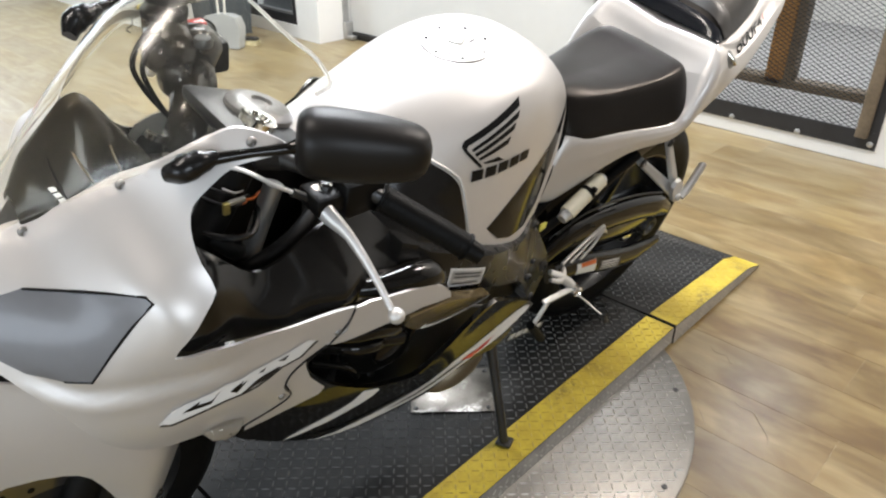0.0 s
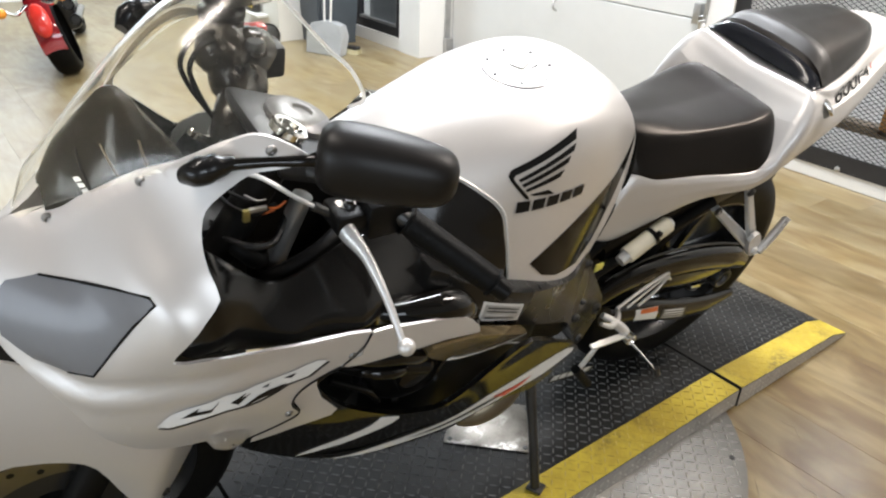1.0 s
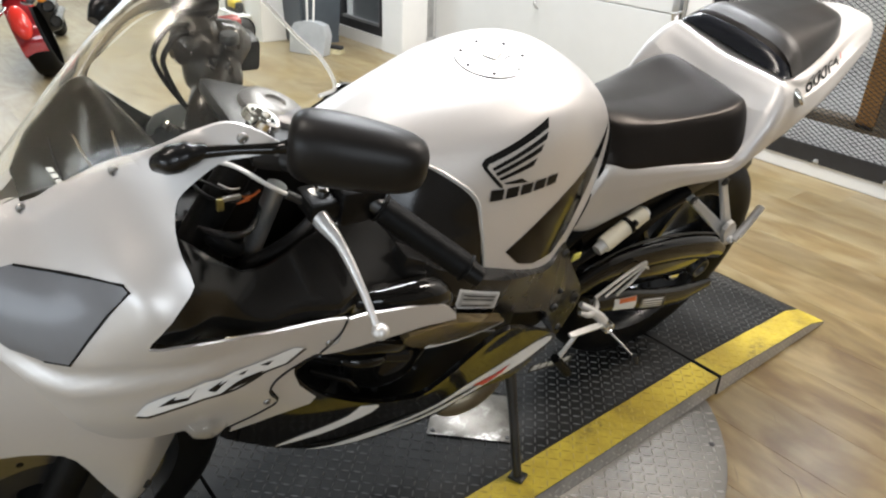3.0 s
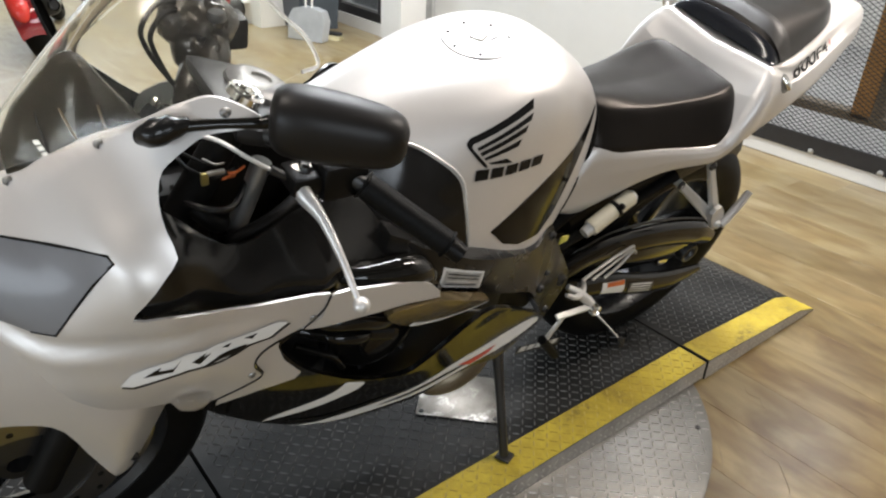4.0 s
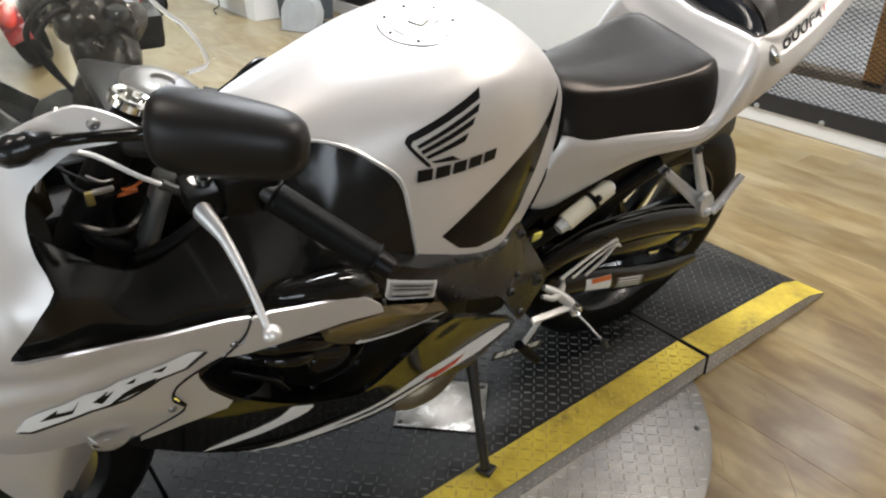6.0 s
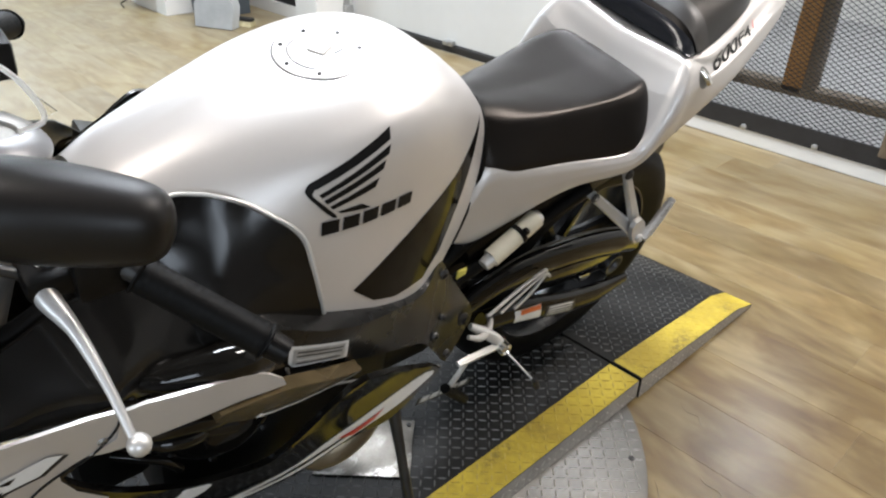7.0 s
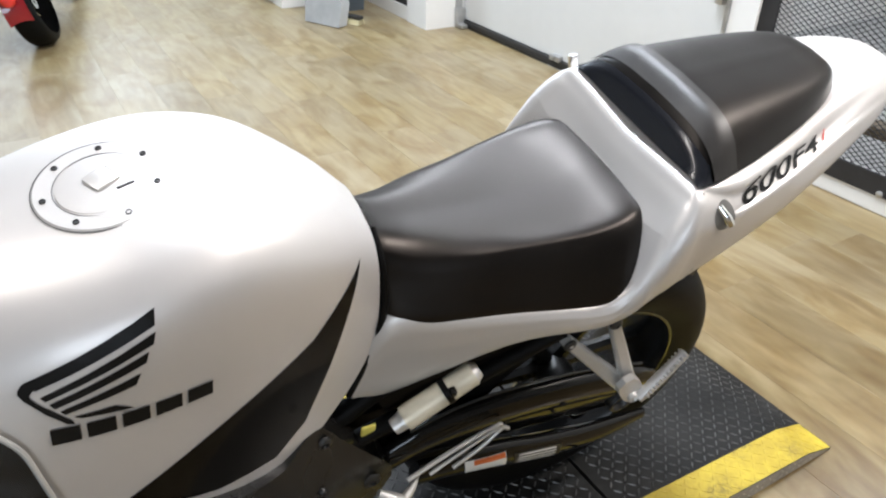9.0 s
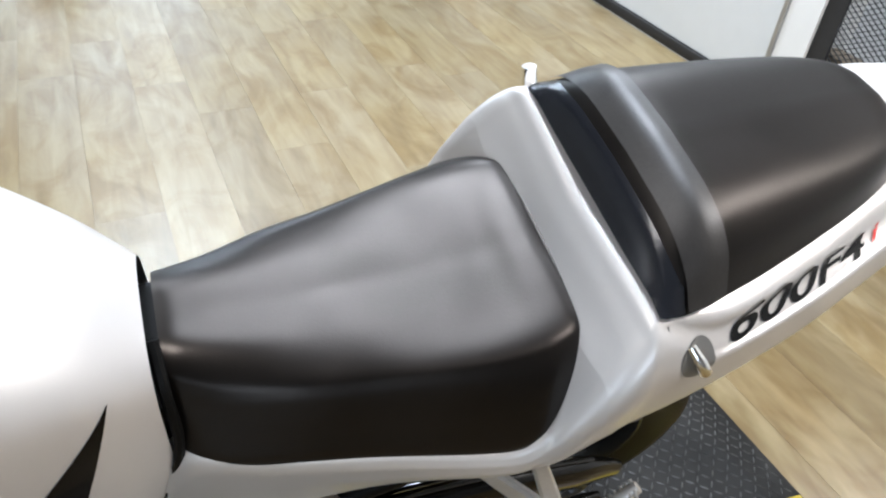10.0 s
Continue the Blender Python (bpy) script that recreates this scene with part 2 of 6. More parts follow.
    edge.inputs["From Min"].default_value, edge.inputs["From Max"].default_value = 0.38, 0.60
    l.new(drift.outputs["Fac"], edge.inputs["Value"])
    both = n.new("ShaderNodeMath")
    both.operation = "MULTIPLY"
    l.new(near.outputs[0], both.inputs[0])
    l.new(edge.outputs[0], both.inputs[1])
    stain = n.new("ShaderNodeMix")
    stain.data_type, stain.blend_type = "RGBA", "MULTIPLY"
    stain.inputs["B"].default_value = (0.54, 0.46, 0.29, 1)
    l.new(both.outputs[0], stain.inputs["Factor"])
    # even browner tone, fading out with distance from that point
    near_tone = n.new("ShaderNodeMix")
    near_tone.data_type, near_tone.blend_type = "RGBA", "MULTIPLY"
    near_tone.inputs["B"].default_value = (0.84, 0.785, 0.63, 1)
    l.new(near.outputs[0], near_tone.inputs["Factor"])
    l.new(tone.outputs["Result"], near_tone.inputs["A"])
    l.new(near_tone.outputs["Result"], stain.inputs["A"])
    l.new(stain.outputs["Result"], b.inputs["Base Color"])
    return m


PLANK = plank_material()
GROUT = mat("floor_seam", (0.21, 0.16, 0.09), 0.7, 0, 0.2, 5)

# ---- mesh helpers ----
from mathutils import geometry
from mathutils.bvhtree import BVHTree


def part(name, bm, material, parent=None, label="", smooth=True, shadow=True):
    me = bpy.data.meshes.new(name)
    bmesh.ops.recalc_face_normals(bm, faces=bm.faces)
    bm.to_mesh(me)
    bm.free()
    me.materials.append(material)
    if smooth:
        for p in me.polygons:
            p.use_smooth = True
        me.set_sharp_from_angle(angle=radians(38))
    ob = new(name, me)
    ob.parent = parent
    if label:
        ob["label"] = label
    if not shadow:
        ob.visible_shadow = False
    return ob


def thing(name, m, label, category, group="", kind=""):
    ob = new(name)
    ob.matrix_world = m
    return tagged(ob, label, category, group, kind)


def box(bm, x0, x1, y0, y1, z0, z1, bevel=0.0):
    r = bmesh.ops.create_cube(bm, size=1.0)
    vs = r["verts"]
    for v in vs:
        v.co = Vector(((x0 + x1) / 2 + v.co.x * (x1 - x0), (y0 + y1) / 2 + v.co.y * (y1 - y0), (z0 + z1) / 2 + v.co.z * (z1 - z0)))
    if bevel:
        es = list({e for v in vs for e in v.link_edges})
        bmesh.ops.bevel(bm, geom=es, offset=bevel, segments=2, profile=0.5, affect="EDGES")
    return bm


def boxed(x0, x1, y0, y1, z0, z1, bevel=0.0):
    return box(bmesh.new(), x0, x1, y0, y1, z0, z1, bevel)


def spline(pts, n, closed=False):
    """Points along a smooth curve through pts, n per span."""
    P = [np.array(p, float) for p in pts]
    k = len(P)
    out = []
    for i in range(k if closed else k - 1):
        p1, p2 = P[i], P[(i + 1) % k]
        p0 = P[i - 1] if closed or i > 0 else 2 * p1 - p2
        p3 = P[(i + 2) % k] if closed or i + 2 < k else 2 * p2 - p1
        for s in range(n):
            u = s / n
            out.append(0.5 * (2 * p1 + (p2 - p0) * u + (2 * p0 - 5 * p1 + 4 * p2 - p3) * u * u + (3 * p1 - p0 - 3 * p2 + p3) * u ** 3))
    if not closed:
        out.append(P[-1])
    return out


def skin(bm, rings, closed=False, caps=False):
    rows = [[bm.verts.new(Vector(p)) for p in r] for r in rings]
    m = len(rows[0])
    for a, b in zip(rows, rows[1:]):
        for j in range(m if closed else m - 1):
            bm.faces.new((a[j], a[(j + 1) % m], b[(j + 1) % m], b[j]))
    if caps:
        bm.faces.new(rows[0][::-1])
        bm.faces.new(rows[-1])
    return bm


def tube(bm, pts, r, sides=12, n=6, caps=True):
    """A round bar along a smooth curve; r a number or one radius a point."""
    path = spline(pts, n) if n > 1 else [np.array(p, float) for p in pts]
    rad = np.interp(np.linspace(0, 1, len(path)), np.linspace(0, 1, len(pts)), r if isinstance(r, (list, tuple)) else [r] * len(pts))
    up = Vector((0.13, 0.21, 0.97))
    rings = []
    for i, p in enumerate(path):
        d = Vector(path[min(i + 1, len(path) - 1)] - path[max(i - 1, 0)]).normalized()
        a = d.cross(up).normalized()
        b = d.cross(a)
        rings.append([Vector(p) + (a * math.cos(t) + b * math.sin(t)) * rad[i] for t in np.linspace(0, 2 * math.pi, sides, endpoint=False)])
    return skin(bm, rings, True, caps)


def lathe(bm, profile, center, axis="x", sides=48):
    """A turned shape; profile: (offset along the axis, radius)."""
    c = Vector(center)
    rings = []
    for t in np.linspace(0, 2 * math.pi, sides, endpoint=False):
        co, si = math.cos(t), math.sin(t)
        if axis == "x":
            rings.append([c + Vector((o, r * co, r * si)) for o, r in profile])
        else:
            rings.append([c + Vector((r * co, r * si, o)) for o, r in profile])
    rings.append(rings[0])
    skin(bm, rings)
    bmesh.ops.remove_doubles(bm, verts=bm.verts, dist=1e-6)
    return bm


def mirrored(bm):
    """The same shape with its twin on the other side of x = 0."""
    g = bmesh.ops.duplicate(bm, geom=bm.verts[:] + bm.edges[:] + bm.faces[:])
    vs = [v for v in g["geom"] if isinstance(v, bmesh.types.BMVert)]
    for v in vs:
        v.co.x = -v.co.x
    bmesh.ops.remove_doubles(bm, verts=bm.verts, dist=2e-4)
    return bm


def body(stations, nu=6, nv=8, twin=True):
    """A skin through half sections: stations of y and (x, z) pairs from the ridge outwards."""
    secs = [[(x, y, z) for x, z in prof] for y, prof in stations]
    fine = [spline(s, nv) for s in secs]
    cols = [spline([f[j] for f in fine], nu) for j in range(len(fine[0]))]
    bm = bmesh.new()
    skin(bm, [[c[i] for c in cols] for i in range(len(cols[0]))])
    return mirrored(bm) if twin else bm


class Relief:
    """A smooth depth x over the side plane, through given (y, z, x)."""

    def __init__(self, ctrl, soft=1e-4):
        c = np.array(ctrl, float)
        self.p, k = c[:, :2], len(c)
        A = np.zeros((k + 3, k + 3))
        A[:k, :k] = self.kern(np.linalg.norm(self.p[:, None] - self.p[None], axis=2)) + soft * np.eye(k)
        A[:k, k], A[:k, k + 1:], A[k, :k], A[k + 1:, :k] = 1, self.p, 1, self.p.T
        self.w = np.linalg.solve(A, np.r_[c[:, 2], 0, 0, 0])

    @staticmethod
    def kern(r):
        return r * r * np.log(r + 1e-9)

    def __call__(self, y, z):
        k = len(self.p)
        return float(self.kern(np.hypot(self.p[:, 0] - y, self.p[:, 1] - z)) @ self.w[:k] + self.w[k] + self.w[k + 1] * y + self.w[k + 2] * z)


def flat_fill(outline, step):
    """Triangles that fill a closed outline, with inner points every step."""
    pts = [Vector((p[0], p[1])) for p in outline]
    k = len(pts)
    lo = [min(p[i] for p in pts) for i in (0, 1)]
    hi = [max(p[i] for p in pts) for i in (0, 1)]

    def inside(q):
        odd = False
        for i in range(k):
            a, b = pts[i], pts[i - 1]
            if (a.y > q.y) != (b.y > q.y) and q.x < (b.x - a.x) * (q.y - a.y) / (b.y - a.y) + a.x:
                odd = not odd
        return odd

    extra = []
    for i, u in enumerate(np.arange(lo[0] + step / 2, hi[0], step)):
        for v in np.arange(lo[1] + step / 2 * (1 + i % 2), hi[1], step):
            q = Vector((u, v))
            if inside(q) and min((q - p).length for p in pts) > step * 0.45:
                extra.append(q)
    vs, es, fs, *_ = geometry.delaunay_2d_cdt(pts + extra, [(i, (i + 1) % k) for i in range(k)], [list(range(k))], 1, 1e-6)
    return vs, fs


def fine_outline(outline, smooth, step):
    if smooth:
        return [tuple(p) for p in spline(outline, smooth, True)]
    out = []
    for a, b in zip(outline, outline[1:] + outline[:1]):
        m = max(1, int(math.dist(a, b) / step))
        out += [(a[0] + (b[0] - a[0]) * i / m, a[1] + (b[1] - a[1]) * i / m) for i in range(m)]
    return out


def panel(outline, depth, step=0.012, smooth=3, thick=0.003, lip=0.0, twin=True):
    """A moulded side panel: an outline in (y, z) laid on a depth, with a thickness towards the inside."""
    o = fine_outline(outline, smooth, step)
    vs, fs = flat_fill(o, step)
    bm = bmesh.new()
    top = [bm.verts.new((depth(v.x, v.y), v.x, v.y)) for v in vs]
    for f in fs:
        bm.faces.new([top[i] for i in f])
    if thick:
        rim = [e for e in bm.edges if e.is_boundary]
        g = bmesh.ops.extrude_edge_only(bm, edges=rim)
        for v in [v for v in g["geom"] if isinstance(v, bmesh.types.BMVert)]:
            v.co.x -= thick
    return mirrored(bm) if twin else bm


def sides(name, outline, depth, step, smooth, thick, material, parent, label=""):
    """A moulded panel and its twin on the other side; returns the left one."""
    left = part(name, panel(outline, depth, step, smooth, thick, twin=False), material, parent, label)
    bm = panel(outline, depth, step, smooth, thick, twin=False)
    for v in bm.verts:
        v.co.x = -v.co.x
    part(name, bm, material, parent, label)
    return left


def tree_of(ob):
    bm = bmesh.new()
    bm.from_mesh(ob.data)
    t = BVHTree.FromBMesh(bm)
    bm.free()
    return t


def laid(shape, tree, lift=0.0008, step=0.008, side=1, smooth=0):
    """A thin film of a shape in (y, z), laid on a skin from its outer side."""
    o = fine_outline(shape, smooth, step)
    vs, fs = flat_fill(o, step)
    bm = bmesh.new()
    made = {}
    for i, v in enumerate(vs):
        hit = tree.ray_cast(Vector((side * 0.6, v.x, v.y)), Vector((-side, 0, 0)))
        if hit[0] is None:
            near = tree.find_nearest(Vector((side * 0.2, v.x, v.y)))
            hit = tree.ray_cast(Vector((side * 0.6, v.x * 0.97 + near[0].y * 0.03, v.y * 0.97 + near[0].z * 0.03)), Vector((-side, 0, 0)))
            if hit[0] is None:
                hit = near
        n = hit[1] if hit[1].x * side > 0 else -hit[1]
        made[i] = bm.verts.new(hit[0] + n * lift)
    for f in fs:
        if all(i in made for i in f):
            bm.faces.new([made[i] for i in f])
    return bm


def join(*bms):
    out = bms[0]
    for b in bms[1:]:
        me = bpy.data.meshes.new("tmp")
        b.to_mesh(me)
        b.free()
        out.from_mesh(me)
        bpy.data.meshes.remove(me)
    return out


def bolt(center, r, h, axis="x"):
    """A domed screw head with a hex socket rim."""
    p = [(0, r), (h * 0.5, r), (h * 0.9, r * 0.75), (h, r * 0.5), (h * 0.55, r * 0.42), (h * 0.5, 0.0001)]
    return lathe(bmesh.new(), p, center, axis, 12)

# ---- the place ----
WEST, EAST, SOUTH, NORTH = -7.6, 3.2, -3.4, 3.33


def setting(name, bm, material, label, smooth=False):
    return tagged(part(name, bm, material, None, label, smooth), label, name.split("_")[0], kind="structure")


def back_wall():
    bm = bmesh.new()
    box(bm, -2.05, -1.92, NORTH - 0.02, NORTH + 0.2, 0, CEIL)
    box(bm, -1.92, -0.63, NORTH, NORTH + 0.2, 0, 0.062)
    box(bm, -1.92, -0.63, NORTH, NORTH + 0.2, 2.1, CEIL)
    box(bm, -0.63, EAST, NORTH, NORTH + 0.2, 0, CEIL)
    box(bm, -4.12, -2.05, NORTH, NORTH + 0.2, 2.4, CEIL)
    return setting("wall_north", bm, WALLW, "white painted wall with a gate opening and a garage door")


back_wall()
bm = bmesh.new()
box(bm, -4.37, -4.12, 3.07, NORTH + 0.2, 0, CEIL)
box(bm, -5.05, -4.37, 3.08, 3.25, 0, 0.085)
box(bm, -5.05, -4.37, 3.08, 3.25, 2.2, CEIL)
setting("wall_pier", bm, WALLW, "white wall pier beside the garage door")
bm = bmesh.new()
box(bm, -5.55, -5.05, 2.45, 3.25, 0, CEIL)
box(bm, WEST, -5.55, 2.47, 2.67, 0, CEIL)
setting("wall_corner", bm, WALLW, "white wall corner on the far side of the shop")
setting("wall_west", join(boxed(WEST - 0.2, WEST, SOUTH, 0.2, 0, CEIL), boxed(WEST - 0.2, WEST, 2.1, 2.67, 0, CEIL), boxed(WEST - 0.2, WEST, 0.2, 2.1, 0, 1.05), boxed(WEST - 0.2, WEST, 0.2, 2.1, 2.45, CEIL)), WALLW, "plain white side wall of the shop")
# unseen east and south walls, kept grey so glossy black parts reflect less
DARKW = mat("unseen_wall_grey", (0.17, 0.165, 0.158), 0.6, 0, 0.1, 1.5, 0.15, 60)
setting("wall_east", join(boxed(EAST, EAST + 0.2, SOUTH, -2.5, 0, CEIL), boxed(EAST, EAST + 0.2, -0.4, NORTH, 0, CEIL), boxed(EAST, EAST + 0.2, -2.5, -0.4, 0, 0.8), boxed(EAST, EAST + 0.2, -2.5, -0.4, 2.3, CEIL)), DARKW, "unseen side wall of the shop, toned grey against reflections")
setting("wall_south", join(boxed(WEST, -1.4, SOUTH - 0.2, SOUTH, 0, CEIL), boxed(1.2, EAST, SOUTH - 0.2, SOUTH, 0, CEIL), boxed(-1.4, 1.2, SOUTH - 0.2, SOUTH, 0, 0.25), boxed(-1.4, 1.2, SOUTH - 0.2, SOUTH, 1.25, CEIL)), mat("grey_front_wall", (0.34, 0.335, 0.32), 0.6, 0, 0.06, 1.5, 0.15, 60), "unseen front wall of the shop, toned grey against reflections")


def shop_window(name, m, wide, high):
    """A framed pane in a wall's opening, flat in x and z about its middle."""
    w = tagged(new(name), "plain shop window with a dark frame, out of view", "window", kind="structure")
    w.matrix_world = m
    a, b = wide / 2, high / 2
    for x0, x1, z0, z1 in ((-a, -a + 0.05, -b, b), (a - 0.05, a, -b, b), (-a + 0.05, a - 0.05, -b, -b + 0.05), (-a + 0.05, a - 0.05, b - 0.05, b)):
        part("window_frame", boxed(x0, x1, -0.03, 0.03, z0, z1, 0.004), FRAMEK, w)
    part("pane", boxed(-a + 0.05, a - 0.05, -0.003, 0.003, -b + 0.05, b - 0.05), PANE, w, shadow=False)


shop_window("window_1", pose(WEST - 0.1, 1.15, 1.75, 0, 0, 90), 1.9, 1.4)
shop_window("window_3", pose(EAST + 0.1, -1.45, 1.55, 0, 0, 90), 2.1, 1.5)
# added opening for the front light on the paint, never in view
shop_window("window_2", pose(-0.1, SOUTH - 0.1, 0.75), 2.6, 1.0)
# unseen ceiling, its dark tone chosen to deepen contrast on glossy parts
setting("ceiling", boxed(WEST - 0.2, EAST + 0.2, SOUTH - 0.2, 6.4, CEIL, CEIL + 0.1), mat("dark_ceiling", (0.10, 0.10, 0.10), 0.8, 0, 0.15, 1), "unseen shop ceiling, toned dark against reflections")
setting("wall_store", join(boxed(-3.0, 0.6, 6.2, 6.4, 0, CEIL), boxed(-3.2, -3.0, NORTH + 0.2, 6.4, 0, CEIL), boxed(0.6, 0.8, NORTH + 0.2, 6.4, 0, CEIL)), WALLW, "plain light wall of the store behind the gate")
setting("floor_store", boxed(-3.2, 0.8, NORTH, 6.4, -0.1, 0.002), mat("grey_concrete", (0.36, 0.36, 0.35), 0.6, 0, 0.15, 2, 0.2, 60), "grey concrete floor of the store behind the gate")
setting("wall_outside", boxed(-6.5, -3.3, 4.6, 4.7, 0, CEIL), mat("dim_outside_wall", (0.25, 0.26, 0.26), 0.7, 0, 0.2, 2), "dim grey wall behind the glass door")
setting("ground_outside", boxed(-6.5, -3.3, 3.335, 4.7, -0.1, -0.004), mat("outside_paving", (0.3, 0.3, 0.29), 0.7, 0, 0.2, 3), "grey paving behind the glass door")


def garage_door():
    d = thing("garage_door", pose(0, NORTH, 0), "white sectional garage door with a black bottom seal, closed", "garage door", kind="structure")
    z = 0.05
    for k in range(4):
        h = 0.53 if k == 0 else 0.56
        part("door_section", boxed(-4.10, -2.055, 0.015, 0.06, z, z + h - 0.006, 0.003), DOORW, d, smooth=False)
        z += h
    part("bottom_seal", boxed(-4.08, -2.06, 0.0, 0.05, 0.002, 0.048, 0.006), SEAL, d, "black rubber bottom seal")
    bm = boxed(-3.16, -3.08, -0.02, 0.012, 0.045, 0.075, 0.003)
    box(bm, -3.13, -3.11, -0.03, -0.015, 0.05, 0.07, 0.002)
    part("lift_handle", bm, GALV, d, "small metal lift handle")
    bm = bmesh.new()
    tube(bm, [(-3.085, 0.0, 0.54), (-3.085, -0.03, 0.52), (-3.08, -0.035, 0.49), (-3.08, -0.005, 0.47)], 0.007, 8, 4)
    part("latch", bm, GALV, d, "metal door latch")
    bm = boxed(-4.118, -4.075, -0.05, 0.01, 0.0, 0.12, 0.003)
    box(bm, -4.115, -4.105, -0.045, 0.0, 0.12, 2.2)
    box(bm, -4.09, -4.02, -0.05, -0.005, 0.005, 0.03, 0.003)
    part("guide_rail", bm, GALV, d, "galvanised guide rail with a bracket")
    bm = boxed(-2.13, -2.09, -0.03, 0.012, 0.56, 0.66, 0.003)
    tube(bm, [(-2.09, -0.02, 0.6), (-2.05, -0.02, 0.6)], 0.008, 8, 1)
    part("hinge", bm, GALV, d, "galvanised roller hinge")
    part("track", boxed(-2.068, -2.052, -0.03, 0.0, 0.0, 2.3), GALV, d)


garage_door()


def mesh_gate():
    g = thing("mesh_gate", pose(0, NORTH, 0), "black steel gate of expanded metal mesh bolted to the wall", "gate", kind="structure")
    x0, x1, z0, z1, w = -1.925, -0.625, 0.064, 2.08, 0.078
    for n, b in (("frame_bar", (x0, x1, z0, z0 + w)), ("frame_bar", (x0, x1, z1 - w, z1)), ("frame_bar", (x0, x0 + w, z0 + w, z1 - w)), ("frame_bar", (x1 - w, x1, z0 + w, z1 - w))):
        part(n, boxed(b[0], b[1], -0.008, 0.004, b[2], b[3], 0.0015), FRAMEK, g, smooth=False)
    spots = [(-1.254, 0.075), (-0.948, 0.075), (-1.56, 0.075), (-1.86, 0.075), (-0.648, 0.09)] + [(-0.648, 0.09 + 0.31 * k) for k in range(1, 6)]
    for bx, bz in spots:
        bm = lathe(bmesh.new(), [(0, 0.013), (0.004, 0.013), (0.007, 0.008), (0.008, 0.0001)], (0, 0, 0), "x", 10)
        bmesh.ops.transform(bm, matrix=pose(bx, -0.008, bz, 0, 0, -90), verts=bm.verts)
        part("bolt", bm, GALV, g)
    cw, ch, th = 0.017, 0.0094, 0.0024
    verts, faces = [], []
    nx, nz = int((x1 - x0) / cw), int((z1 - z0) / ch)
    for i in range(nx):
        for j in range(min(nz, 125)):
            cx, cz = x0 + (i + 0.5) * cw, z0 + 0.03 + (j + 0.5) * ch
            for sx, sz in ((1, 1), (1, -1)):
                a = (cx - cw / 2, cz - sz * ch / 2 * (1 if sx else 1))
                b = (cx + cw / 2, cz + sz * ch / 2)
                if (i + j) % 2 == (0 if sz > 0 else 1):
                    k = len(verts)
                    for px, pz in (a, b):
                        verts.extend([(px, 0.012, pz - th / 2), (px, 0.012, pz + th / 2), (px, 0.016, pz + th / 2), (px, 0.016, pz - th / 2)])
                    faces.extend([(k, k + 1, k + 5, k + 4), (k + 1, k + 2, k + 6, k + 5), (k + 3, k, k + 4, k + 7), (k + 2, k + 3, k + 7, k + 6)])
    me = bpy.data.meshes.new("mesh_wire")
    me.from_pydata(verts, [], faces)
    me.materials.append(FRAMEK)
    ob = new("mesh_wire", me)
    ob.parent = g
    tagged(ob, "black expanded metal mesh", kind="stuff")
    part("stud", boxed(-1.165, -1.085, 0.05, 0.14, 0.25, 2.1, 0.003), WOOD, g, "raw pine stud behind the mesh")
    part("stud", boxed(-1.083, -1.045, 0.052, 0.138, 0.25, 2.1, 0.003), WEATHER, g, "grey weathered stud beside the pine one")
    part("rail", boxed(-1.92, -0.63, 0.05, 0.14, 0.235, 0.275, 0.003), WEATHER, g, "raw pine rail behind the mesh")
    part("stud", boxed(-0.712, -0.662, -0.034, -0.0085, 0.115, 2.1, 0.006), WEATHER, g, "weathered pine batten on the gate frame")


mesh_gate()


def glass_door():
    d = thing("glass_door", pose(0, 3.09, 0), "black-framed glass door set in the white wall", "door", kind="structure")
    part("frame", join(boxed(-5.04, -4.38, 0, 0.06, 0.087, 0.15, 0.003), boxed(-5.04, -4.38, 0, 0.06, 2.1, 2.19, 0.003), boxed(-4.44, -4.38, 0.0, 0.06, 0.15, 2.1, 0.003), boxed(-5.04, -4.97, 0, 0.06, 0.15, 2.1, 0.003)), FRAMEK, d, smooth=False)
    part("inner_bead", join(boxed(-4.97, -4.44, 0.01, 0.05, 0.15, 0.168, 0.002), boxed(-4.462, -4.44, 0.01, 0.05, 0.168, 2.1, 0.002)), GALV, d, "bright metal glazing bead", smooth=False)
    part("pane", boxed(-4.97, -4.462, 0.028, 0.034, 0.168, 2.1), PANE, d, shadow=False)


glass_door()

# ---- turntable and ramp platform ----
TABLE = (-0.978, 1.012)
TABLE_R = 0.632
DISC_TOP, DECK = 0.010, 0.060
L_EDGE, R_EDGE = -0.622, -1.334


